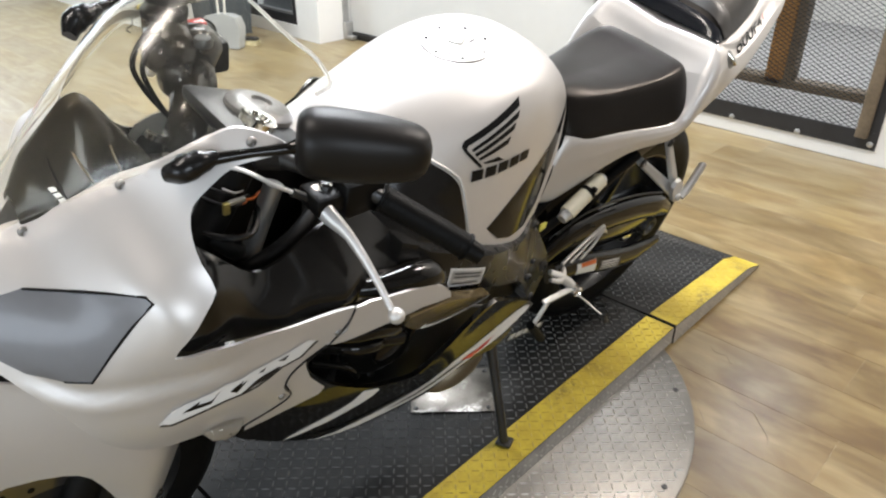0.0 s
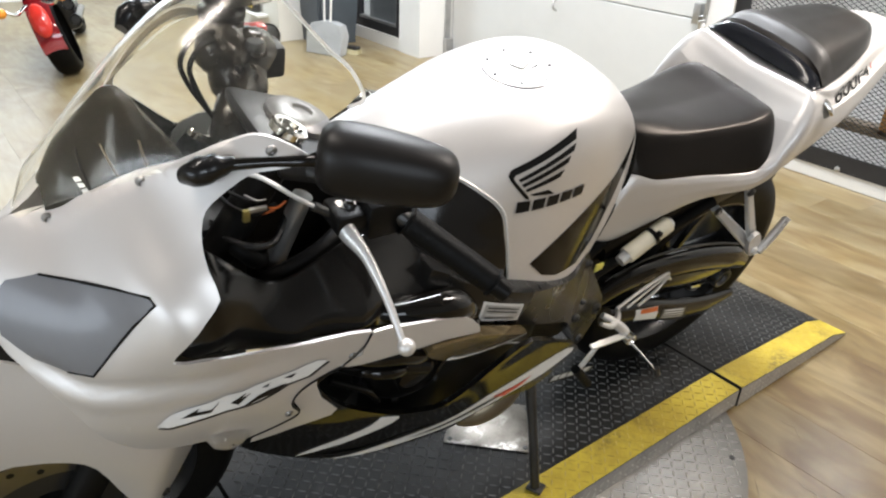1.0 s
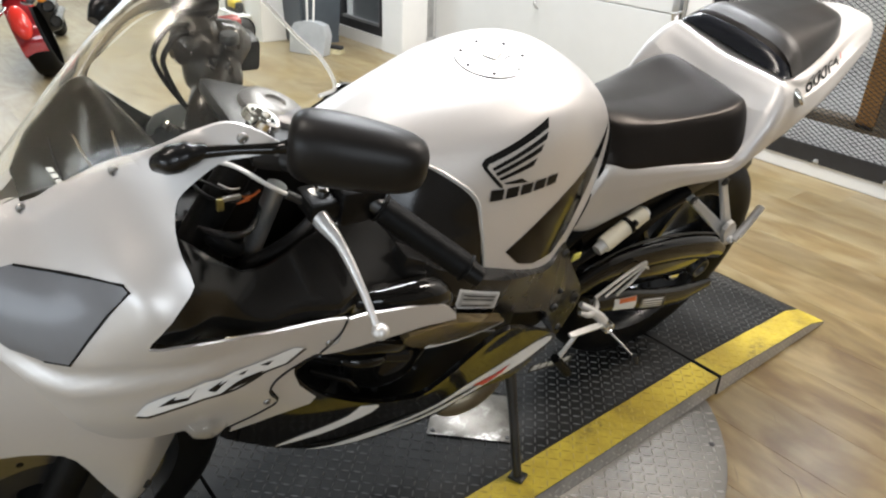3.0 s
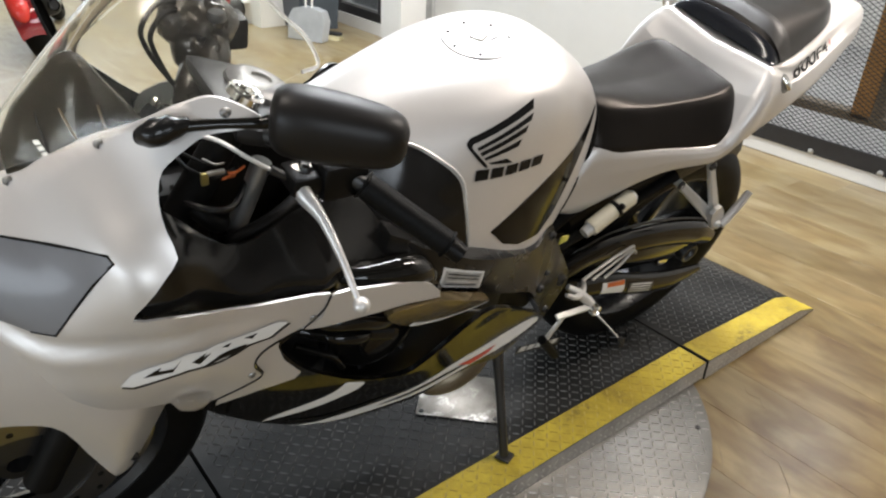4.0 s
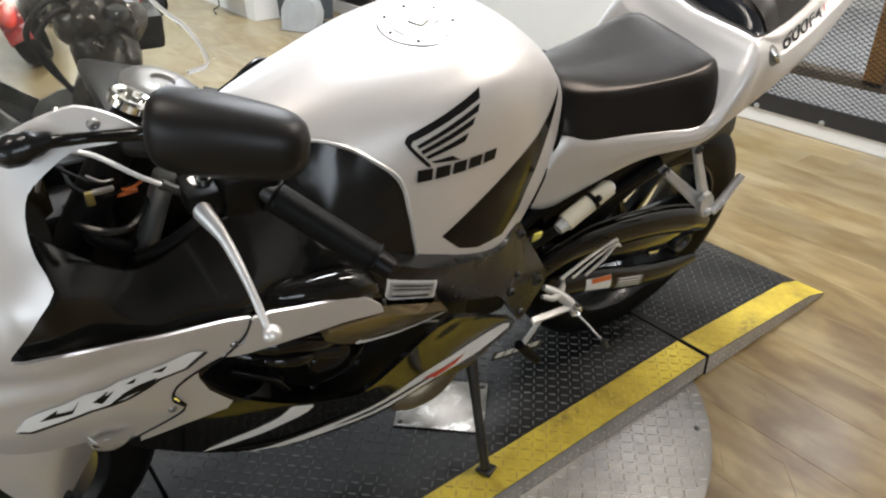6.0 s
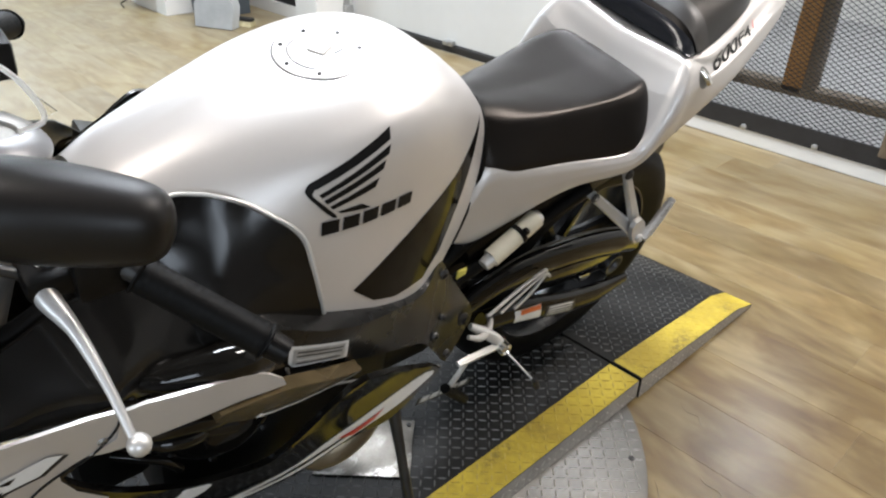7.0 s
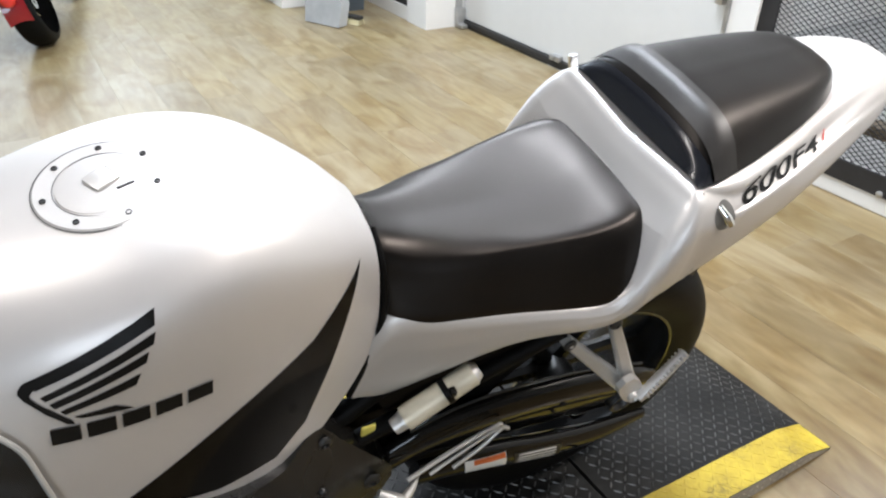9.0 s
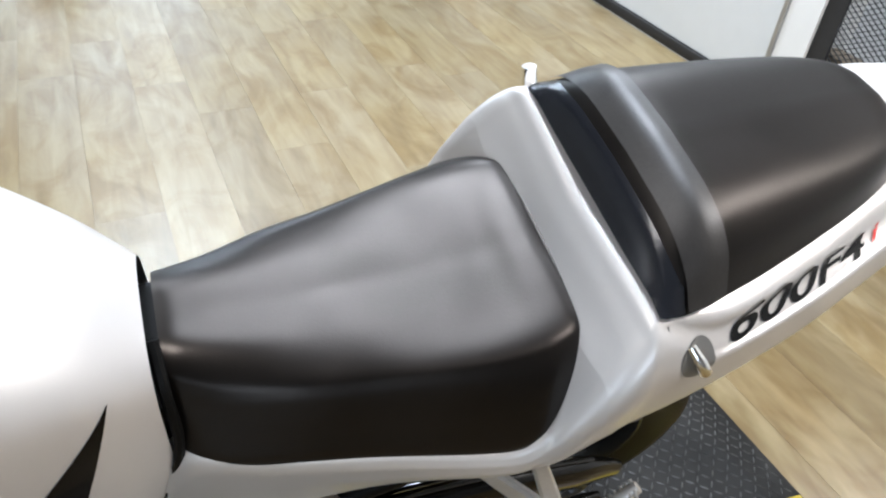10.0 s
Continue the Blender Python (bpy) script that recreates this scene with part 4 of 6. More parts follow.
tail = part("tail_cowl", join(body(shouldered(TAIL), 6, 6), body(shouldered(TAIL1), 6, 6)), SILVER, bike, "pearl silver tail cowl and side cover")
TC = tree_of(tail)


def lettering(text, tree, corners, size, cap):
    """Flat lettering laid on a curved panel, inside four corners: lower left, lower right, upper left, upper right."""
    cu = bpy.data.curves.new("text", "FONT")
    cu.body, cu.size, cu.offset = text, size, size * 0.014
    ob = bpy.data.objects.new("text", cu)
    scene.collection.objects.link(ob)
    me = bpy.data.meshes.new_from_object(ob.evaluated_get(bpy.context.evaluated_depsgraph_get()))
    bpy.data.objects.remove(ob)
    bm = bmesh.new()
    bm.from_mesh(me)
    bmesh.ops.triangulate(bm, faces=bm.faces)
    for _ in range(5):
        long = [e for e in bm.edges if e.calc_length() > 0.005]
        if not long:
            break
        bmesh.ops.subdivide_edges(bm, edges=long, cuts=1)
        bmesh.ops.triangulate(bm, faces=bm.faces)
    c = [Vector(p) for p in corners]
    span = max(v.co.x for v in bm.verts)
    out = (c[1] - c[0]).cross(c[2] - c[0]).normalized()
    out = out if out.x > 0 else -out
    for v in bm.verts:
        s, t = v.co.x / span, v.co.y / cap
        p = c[0].lerp(c[1], s).lerp(c[2].lerp(c[3], s), t)
        at = tree.ray_cast(p + out * 0.04, -out)[0] or p
        v.co = at + out * 0.0014
    return bm


part("model_number", lettering("600F4", TC, [(0.160, 1.529, 0.830), (0.119, 1.690, 0.858), (0.142, 1.546, 0.854), (0.103, 1.701, 0.869)], 0.047, 0.033), INK, tail, "black model number lettering")
part("model_suffix", lettering("i", TC, [(0.113, 1.700, 0.861), (0.110, 1.708, 0.863), (0.099, 1.711, 0.871), (0.097, 1.718, 0.873)], 0.040, 0.030), RED, tail, "red lettering suffix")
HOOK = (1.502, 0.826)
# flat disc on the skin; its grey is the recess's shade put into colour
hook = part("helmet_hook", laid([(HOOK[0] + 0.0165 * math.cos(a), HOOK[1] + 0.0155 * math.sin(a)) for a in np.linspace(0, 6.283, 24, endpoint=False)], TC, 0.0006, 0.006), mat("recess_shade_grey", (0.16, 0.158, 0.15), 0.35, 0.3, 0.1, 10), tail, "chromed strap hook in a round recess")
bm = bmesh.new()
tube(bm, [(0.154, 1.494, 0.838), (0.1665, 1.501, 0.829), (0.1715, 1.507, 0.820)], [0.0045, 0.0058, 0.0056], 12, 4)
part("peg", bm, CHROME, hook)
bm = bmesh.new()
tube(bm, [(-0.150, 1.488, 0.83), (-0.160, 1.486, 0.842), (-0.165, 1.484, 0.856)], [0.008, 0.0075, 0.0075], 12, 4)
part("strap_peg", bm, CHROME, tail, "chromed strap peg")
bm = bmesh.new()
tube(bm, [(0.140, 1.474, 0.853), (0.1635, 1.478, 0.812), (0.1695, 1.484, 0.765), (0.1675, 1.480, 0.728), (0.150, 1.470, 0.70)], 0.0007, 6, 5)
part("cowl_seam", bm, mat("pale_seam", (0.34, 0.33, 0.32), 0.4, 0.1, 0.1, 10), tail, "fine seam between side cover and tail")
# seam between tank, seat and side cover
bm = bmesh.new()
tube(bm, [(0.03, 1.099, 0.803), (0.062, 1.101, 0.775), (0.078, 1.102, 0.72), (0.088, 1.088, 0.66), (0.100, 1.056, 0.590)], 0.005, 8, 5)
part("edge_seal", bm, RUBBER, bike, "black rubber edge seal behind the tank")

# upper cowl
COWL = [(0.16, 0.809), (0.186, 0.823), (0.214, 0.848), (0.245, 0.873), (0.275, 0.896), (0.307, 0.922), (0.336, 0.944), (0.357, 0.956), (0.376, 0.963), (0.396, 0.96), (0.416, 0.95), (0.429, 0.938), (0.406, 0.938), (0.373, 0.934), (0.352, 0.923), (0.325, 0.898), (0.314, 0.882), (0.308, 0.861), (0.308, 0.839), (0.313, 0.814), (0.295, 0.796), (0.272, 0.771)] + [(0.258, 0.744), (0.29, 0.749), (0.336, 0.739), (0.391, 0.725), (0.435, 0.719), (0.494, 0.709), (0.495, 0.69), (0.484, 0.665), (0.457, 0.651), (0.427, 0.642), (0.402, 0.63), (0.395, 0.605), (0.408, 0.576), (0.39, 0.557), (0.352, 0.522), (0.325, 0.52), (0.298, 0.538), (0.257, 0.544), (0.221, 0.555), (0.185, 0.585), (0.163, 0.621), (0.14, 0.655), (0.112, 0.68), (0.095, 0.715), (0.098, 0.755), (0.125, 0.79)]
cowl_base = Relief([(0.273, 0.887, 0.094), (0.184, 0.815, 0.031), (0.386, 0.951, 0.167), (0.312, 0.915, 0.132), (0.308, 0.87, 0.172), (0.306, 0.82, 0.212), (0.16, 0.772, 0.075), (0.25, 0.815, 0.188), (0.184, 0.695, 0.166), (0.258, 0.751, 0.226), (0.239, 0.624, 0.21), (0.325, 0.537, 0.2), (0.397, 0.589, 0.231), (0.44, 0.61, 0.229), (0.495, 0.707, 0.24), (0.36, 0.72, 0.238), (0.34, 0.64, 0.238), (0.25, 0.69, 0.214), (0.179, 0.606, 0.175), (0.221, 0.565, 0.19), (0.10, 0.75, 0.02), (0.11, 0.66, 0.095), (0.225, 0.85, 0.07), (0.43, 0.96, 0.165)], 2e-5)


def cowl_x(y, z):
    """The cowl's skin with the flute that runs back from under the lamp."""
    zc = float(np.interp(y, [0.10, 0.145, 0.175, 0.22, 0.27, 0.33, 0.42], [0.705, 0.685, 0.679, 0.692, 0.708, 0.716, 0.708]))
    fade = float(np.interp(y, [0.12, 0.15, 0.28, 0.43], [0.0, 1.0, 0.8, 0.0]))
    d = z - zc
    return cowl_base(y, z) + fade * (-0.0060 * math.exp(-((d + 0.004) / 0.009) ** 2) + 0.0045 * math.exp(-((d + 0.026) / 0.013) ** 2))


cowl = sides("upper_cowl", COWL, cowl_x, 0.009, 2, 0.004, SILVER, bike, "pearl silver upper cowl")
CT = tree_of(cowl)
LAMP = [(0.161, 0.774), (0.191, 0.782), (0.222, 0.798), (0.249, 0.813), (0.252, 0.809), (0.231, 0.775), (0.209, 0.736), (0.186, 0.694), (0.164, 0.688), (0.136, 0.687), (0.112, 0.70), (0.108, 0.73), (0.13, 0.757)]
lens = part("headlight", laid(LAMP, CT, 0.0012, 0.01), LENS, cowl, "grey headlight lens")
bm = bmesh.new()
tube(bm, [(cowl_x(y, z) + 0.001, y, z) for y, z in (LAMP[:9])], 0.0016, 6, 1)
part("lens_seal", bm, RUBBER, lens, "black seal round the lens")
for y, z in ((0.184, 0.815), (0.273, 0.888), (0.386, 0.952)):
    part("screen_screw", bolt((cowl_x(y, z) - 0.001, y, z), 0.0062, 0.005), CAST, cowl)
for y, z in ((0.474, 0.668), (0.394, 0.584)):
    part("cowl_screw", bolt((cowl_x(y, z) - 0.001, y, z), 0.0055, 0.004), CAST, cowl)
# flank mark: a white slanted plate with plain dark strokes
PLATE = [(0.237, 0.622), (0.251, 0.645), (0.266, 0.655), (0.290, 0.666), (0.311, 0.681), (0.327, 0.678), (0.344, 0.684), (0.375, 0.683), (0.398, 0.683), (0.424, 0.685), (0.438, 0.676), (0.414, 0.659), (0.383, 0.661), (0.368, 0.655), (0.347, 0.649), (0.311, 0.644), (0.283, 0.632), (0.250, 0.618)]
part("flank_shadow", laid([(0.340 + (y - 0.340) * 1.02 + 0.003, 0.654 + (z - 0.654) * 1.03 - 0.0055) for y, z in PLATE], CT, 0.0008, 0.008), INK, cowl, "black shadow of the flank mark")
part("flank_plate", laid(PLATE, CT, 0.0015, 0.008), WHITE, cowl, "white slanted flank mark")
for shape in ([(0.262, 0.638), (0.282, 0.657), (0.279, 0.649), (0.295, 0.652), (0.304, 0.670), (0.294, 0.645), (0.271, 0.640)], [(0.315, 0.660), (0.332, 0.674), (0.328, 0.665), (0.338, 0.671), (0.324, 0.653)], [(0.326, 0.645), (0.347, 0.661), (0.360, 0.665), (0.383, 0.665), (0.377, 0.656), (0.350, 0.653)], [(0.350, 0.675), (0.362, 0.679), (0.358, 0.672)], [(0.378, 0.678), (0.396, 0.678), (0.389, 0.671)]):
    part("flank_stroke", laid(shape, CT, 0.0022, 0.008), INK, cowl, "dark stroke of the flank mark")
bm = lathe(bmesh.new(), [(0.022, 0.0001), (0.020, 0.009), (0.013, 0.016), (-0.004, 0.020)], (0.199, 0.322, 0.543), "x", 20)
for v in bm.verts:
    v.co.y = 0.318 + (v.co.y - 0.318) * 1.5
part("flush_indicator", bm, CLEAR, cowl, "clear flush indicator lens")

# dark inner cowl between fairing and tank
INNER = [(0.309, 0.845), (0.313, 0.814), (0.272, 0.770), (0.268, 0.744), (0.307, 0.724), (0.40, 0.697), (0.497, 0.684), (0.56, 0.682), (0.625, 0.676), (0.682, 0.645), (0.643, 0.70), (0.605, 0.735), (0.567, 0.785), (0.509, 0.790), (0.462, 0.785), (0.416, 0.772), (0.38, 0.777), (0.342, 0.813)]
inner_x = Relief([(0.307, 0.722, 0.212), (0.40, 0.696, 0.211), (0.497, 0.683, 0.213), (0.56, 0.681, 0.218), (0.308, 0.85, 0.160), (0.313, 0.81, 0.204), (0.27, 0.765, 0.216), (0.30, 0.742, 0.224), (0.40, 0.715, 0.224), (0.494, 0.705, 0.228), (0.62, 0.69, 0.233), (0.68, 0.655, 0.225), (0.6, 0.73, 0.182), (0.567, 0.785, 0.150), (0.50, 0.79, 0.155), (0.40, 0.765, 0.182), (0.342, 0.813, 0.178)], 2e-5)
sides("inner_cowl", INNER, inner_x, 0.012, 2, 0.004, DARKGREY, bike, "glossy dark grey inner cowl")

# side cowl strip and black lower cowl
STRIP = [(0.459, 0.652), (0.486, 0.667), (0.498, 0.707), (0.546, 0.707), (0.617, 0.694), (0.65, 0.676), (0.67, 0.645), (0.615, 0.651), (0.538, 0.650), (0.491, 0.645)]
side_x = Relief([(0.45, 0.64, 0.232), (0.49, 0.709, 0.239), (0.55, 0.68, 0.247), (0.62, 0.69, 0.249), (0.667, 0.647, 0.250), (0.786, 0.572, 0.250), (0.61, 0.60, 0.246), (0.44, 0.60, 0.226), (0.50, 0.51, 0.222), (0.593, 0.454, 0.220), (0.68, 0.43, 0.222), (0.80, 0.50, 0.232), (0.94, 0.455, 0.215), (0.896, 0.358, 0.215), (0.747, 0.31, 0.200), (0.65, 0.32, 0.190), (0.51, 0.36, 0.185), (0.42, 0.43, 0.190), (0.34, 0.52, 0.200), (0.39, 0.57, 0.222)], 5e-5)
strip = sides("side_cowl", STRIP, lambda y, z: side_x(y, z) + 0.001, 0.012, 2, 0.004, SILVER, bike, "pearl silver side cowl band")
LOWER = [(0.459, 0.648), (0.428, 0.640), (0.404, 0.628), (0.397, 0.604), (0.410, 0.575), (0.390, 0.553), (0.352, 0.519), (0.341, 0.492), (0.383, 0.438), (0.44, 0.379), (0.525, 0.315), (0.614, 0.288), (0.699, 0.297), (0.741, 0.315), (0.771, 0.345), (0.83, 0.365), (0.882, 0.359), (0.933, 0.392), (0.978, 0.430), (0.916, 0.478), (0.80, 0.562), (0.756, 0.538), (0.726, 0.495), (0.694, 0.455), (0.670, 0.433), (0.637, 0.437), (0.571, 0.466), (0.507, 0.517), (0.473, 0.551), (0.445, 0.591), (0.433, 0.626)]
lower = sides("lower_cowl", LOWER, side_x, 0.011, 2, 0.010, BLACK, bike, "gloss black lower cowl with white flashes")
LT = tree_of(lower)
DUCT = [(0.589, 0.648), (0.625, 0.646), (0.674, 0.638), (0.731, 0.609), (0.798, 0.566), (0.762, 0.553), (0.709, 0.549), (0.654, 0.563), (0.612, 0.596), (0.585, 0.630)]
# bronze base colour stands in for the lit deck reflected in black gloss
duct = sides("side_duct", DUCT, lambda y, z: side_x(y, z) - 0.004 + (z - 0.61) * 0.30, 0.011, 2, 0.02, mat("bronze_reflection_gloss", (0.22, 0.165, 0.085), 0.18, 0.65, 0.3, 30, 0.12, 120), bike, "gloss black duct moulding, lit deck's reflection put in as bronze colour")
part("duct_edge", laid([(0.640, 0.572), (0.665, 0.561), (0.709, 0.551), (0.762, 0.555), (0.796, 0.567), (0.785, 0.573), (0.75, 0.565), (0.709, 0.562), (0.67, 0.570), (0.65, 0.580)], tree_of(duct), 0.001, 0.008), WHITE, duct, "white edge line")
part("front_flash", laid([(0.430, 0.639), (0.407, 0.627), (0.400, 0.604), (0.413, 0.574), (0.393, 0.551), (0.356, 0.520), (0.354, 0.502), (0.409, 0.522), (0.462, 0.531), (0.469, 0.546), (0.441, 0.588), (0.430, 0.623)], LT, 0.0012, 0.006), SILVER, lower, "silver painted leading corner")
bm = bmesh.new()
tube(bm, [(max(cowl_x(y, z), side_x(y, z)) + 0.0006, y, z) for y, z in ((0.494, 0.706), (0.486, 0.680), (0.460, 0.650), (0.428, 0.640), (0.403, 0.628), (0.396, 0.605), (0.409, 0.575), (0.390, 0.555), (0.352, 0.520))], 0.0015, 6, 5)
part("cowl_seam", bm, INK, lower, "dark seam between the cowl halves")
for shape in ([(0.560, 0.478), (0.588, 0.460), (0.580, 0.431), (0.544, 0.410), (0.501, 0.395), (0.430, 0.393), (0.462, 0.411), (0.505, 0.426), (0.538, 0.445)], [(0.476, 0.345), (0.531, 0.326), (0.612, 0.331), (0.673, 0.343), (0.722, 0.365), (0.768, 0.402), (0.823, 0.423), (0.882, 0.440), (0.945, 0.446), (0.962, 0.428), (0.904, 0.399), (0.837, 0.382), (0.782, 0.358), (0.735, 0.328), (0.684, 0.310), (0.620, 0.302), (0.555, 0.308)]):
    part("white_flash", laid(shape, LT, 0.001, 0.010, smooth=2), WHITE, lower, "white painted flash")
for shape in ([(0.47, 0.372), (0.54, 0.345), (0.62, 0.348), (0.70, 0.362), (0.62, 0.338), (0.54, 0.334)], [(0.64, 0.320), (0.70, 0.340), (0.77, 0.378), (0.83, 0.396), (0.77, 0.368), (0.70, 0.328)]):
    part("dark_stroke", laid(shape, LT, 0.0018, 0.010, smooth=2), INK, lower)
part("red_mark", laid([(0.785, 0.392), (0.826, 0.400), (0.865, 0.414), (0.85, 0.395), (0.814, 0.378)], LT, 0.0019, 0.010), RED, lower, "small red mark")
# rounded crankcase bulge under the cowl
bm = bmesh.new()
bmesh.ops.create_uvsphere(bm, u_segments=28, v_segments=16, radius=1.0)
for v in bm.verts:
    v.co = Vector((0.170 + v.co.x * 0.045, 0.825 + v.co.y * 0.075 + v.co.z * 0.01, 0.315 + v.co.z * 0.040 + v.co.y * 0.022))
part("case_cover", bm, GOLDY, bike, "bronze-grey rounded engine case cover")

# rounded gloss black end of the inner cowl above the side band
bm = bmesh.new()
tube(bm, [(0.198, 0.500, 0.700), (0.217, 0.548, 0.700), (0.225, 0.600, 0.697), (0.226, 0.632, 0.690), (0.223, 0.656, 0.670), (0.210, 0.670, 0.646)], [0.006, 0.016, 0.024, 0.024, 0.018, 0.006], 20, 6)
part("cowl_end", bm, BLACK, bike, "rounded gloss black end of the inner cowl")

# engine and frame seen in the openings
bm = join(boxed(-0.16, 0.16, 0.54, 0.92, 0.29, 0.66, 0.03), boxed(-0.15, 0.15, 0.45, 0.545, 0.42, 0.66, 0.02))
part("engine_block", bm, mat("black_engine", (0.012, 0.012, 0.012), 0.45, 0.2, 0.3, 10, 0.2, 200), bike, "black engine block")
bm = lathe(bmesh.new(), [(0.12, 0.084), (0.150, 0.082), (0.168, 0.074), (0.176, 0.060), (0.179, 0.040), (0.190, 0.036), (0.194, 0.028), (0.194, 0.0001)], (0.0, 0.632, 0.490), "x", 40)
gen = part("generator_cover", bm, BLACK, bike, "round glossy black generator cover")
for k in range(6):
    a = radians(15 + 60 * k)
    part("cover_bolt", bolt((0.166, 0.632 + 0.076 * math.cos(a), 0.490 + 0.076 * math.sin(a)), 0.006, 0.006), STEEL, gen)
for name, pts, r in (("coolant_hose", [(0.15, 0.475, 0.590), (0.200, 0.520, 0.605), (0.212, 0.565, 0.600), (0.205, 0.610, 0.575), (0.17, 0.640, 0.560)], 0.015), ("coolant_hose", [(0.15, 0.500, 0.545), (0.196, 0.535, 0.560), (0.205, 0.575, 0.553), (0.18, 0.610, 0.530)], 0.011), ("thin_hose", [(0.16, 0.520, 0.640), (0.200, 0.545, 0.625), (0.215, 0.600, 0.628), (0.19, 0.660, 0.610)], 0.006), ("thin_hose", [(0.16, 0.490, 0.520), (0.185, 0.540, 0.500), (0.19, 0.560, 0.470)], 0.006)):
    bm = bmesh.new()
    tube(bm, pts, r, 14, 7)
    part(name, bm, BLACK, bike, "glossy black rubber hose by the engine")
bm = bmesh.new()
tube(bm, [(0.188, 0.586, 0.545), (0.200, 0.632, 0.538)], [0.017, 0.017], 18, 1)
part("hose_joint", bm, GREY, bike, "dark grey hose joint")
SPAR = [(0.60, 0.745), (0.648, 0.715), (0.69, 0.698), (0.735, 0.674), (0.82, 0.635), (0.905, 0.595), (0.955, 0.580), (0.985, 0.592), (1.012, 0.585), (1.036, 0.545), (1.078, 0.482), (1.112, 0.430), (1.116, 0.400), (1.085, 0.378), (1.045, 0.352), (1.012, 0.400), (0.965, 0.465), (0.94, 0.490), (0.88, 0.520), (0.78, 0.572), (0.71, 0.612), (0.68, 0.645), (0.60, 0.69)]
spar_x = Relief([(0.60, 0.72, 0.205), (0.69, 0.66, 0.224), (0.774, 0.626, 0.222), (0.735, 0.58, 0.212), (0.87, 0.55, 0.198), (0.95, 0.56, 0.172), (1.0, 0.59, 0.135), (1.055, 0.53, 0.125), (1.007, 0.488, 0.165), (1.10, 0.44, 0.135), (1.03, 0.39, 0.165), (0.967, 0.437, 0.185)], 5e-5)
spar = sides("frame_spar", SPAR, spar_x, 0.012, 2, 0.035, mat("satin_black_frame", (0.0085, 0.0082, 0.0077), 0.27, 0, 0.25, 12, 0.08, 400, spec=0.36), bike, "satin black frame spar")
ST = tree_of(spar)
part("rating_label", laid([(0.688, 0.673), (0.774, 0.634), (0.781, 0.588), (0.687, 0.632)], ST, 0.0008, 0.01), WHITE, spar, "silver rating label with print")
part("print_field", laid([(0.693, 0.6655), (0.769, 0.631), (0.7745, 0.5945), (0.692, 0.6345)], ST, 0.0013, 0.01), mat("grey_print_field", (0.42, 0.42, 0.41), 0.4, 0.2, 0.3, 60), spar)
for k in range(4):
    y0, z0 = 0.698, 0.659 - 0.0075 * k
    part("print_bar", laid([(y0, z0), (0.766, z0 - 0.0310), (0.766, z0 - 0.0335), (y0, z0 - 0.0025)], ST, 0.0018, 0.01), INK if k != 2 else WHITE, spar)
for y, z, r in ((1.012, 0.563, 0.010), (1.080, 0.428, 0.014), (0.982, 0.472, 0.009), (1.001, 0.497, 0.006), (1.040, 0.378, 0.009)):
    part("frame_bolt", bolt((spar_x(y, z) - 0.001, y, z), r, 0.007), STEEL, spar)

bm = bmesh.new()
tube(bm, [(0.230, 0.682, 0.642), (0.230, 0.692, 0.612), (0.228, 0.734, 0.571), (0.218, 0.833, 0.510), (0.200, 0.920, 0.448), (0.186, 1.004, 0.391)], 0.0024, 8, 5)
part("scoop_rim", bm, CAST, spar, "light rim of the scoop under the spar")

part("scoop_panel", join(boxed(0.05, 0.135, 0.84, 1.03, 0.36, 0.545, 0.012), boxed(0.05, 0.085, 1.03, 1.15, 0.34, 0.50, 0.012)), PLASTIC, bike, "black panel inside the scoop under the spar")
# rear wheel, swingarm, guard
RW, FW = (0.0, 1.49, 0.315), (0.0, 0.105, 0.300)


def wheel(name, at, r, w, rim_r, spokes, label):
    hub = part(name, lathe(bmesh.new(), [(-w * 0.35, 0.035), (w * 0.35, 0.035), (w * 0.35, 0.02), (-w * 0.35, 0.02)], at, "x", 24), STEEL, bike, label)
    prof = []
    for t in np.linspace(-1, 1, 15):
        prof.append((w / 2 * math.sin(t * 1.5), rim_r + (r - rim_r) * max(0, math.cos(t * 1.5)) ** 0.55))
    prof = [(-w * 0.40, rim_r - 0.012)] + prof + [(w * 0.40, rim_r - 0.012)]
    part("tyre", lathe(bmesh.new(), prof, at, "x", 72), RUBBER, hub, "black road tyre")
    bm = lathe(bmesh.new(), [(-w * 0.42, rim_r + 0.004), (-w * 0.42, rim_r - 0.010), (-w * 0.30, rim_r - 0.022), (w * 0.30, rim_r - 0.022), (w * 0.42, rim_r - 0.010), (w * 0.42, rim_r + 0.004)], at, "x", 72)
    for k in range(spokes):
        a = 2 * math.pi * k / spokes
        d = Vector((0, math.cos(a), math.sin(a)))
        tube(bm, [Vector(at) + d * 0.03, Vector(at) + d * (rim_r * 0.5), Vector(at) + d * (rim_r - 0.015)], [0.020, 0.014, 0.017], 8, 3)
    part("rim", bm, mat("black_rim", (0.02, 0.02, 0.02), 0.25, 0.3, 0.2, 10), hub, "black cast rim")
    bm = lathe(bmesh.new(), [(w * 0.421, rim_r + 0.003), (w * 0.424, rim_r - 0.004)], at, "x", 72)
    part("rim_edge", bm, mat("gold_rim_line", (0.13, 0.105, 0.05), 0.4, 0.5, 0.1, 10), hub)
    return hub


wheel("rear_wheel", RW, 0.315, 0.180, 0.222, 6, "rear wheel with a wide road tyre")
fw = wheel("front_wheel", FW, 0.300, 0.120, 0.222, 6, "front wheel with twin brake discs")
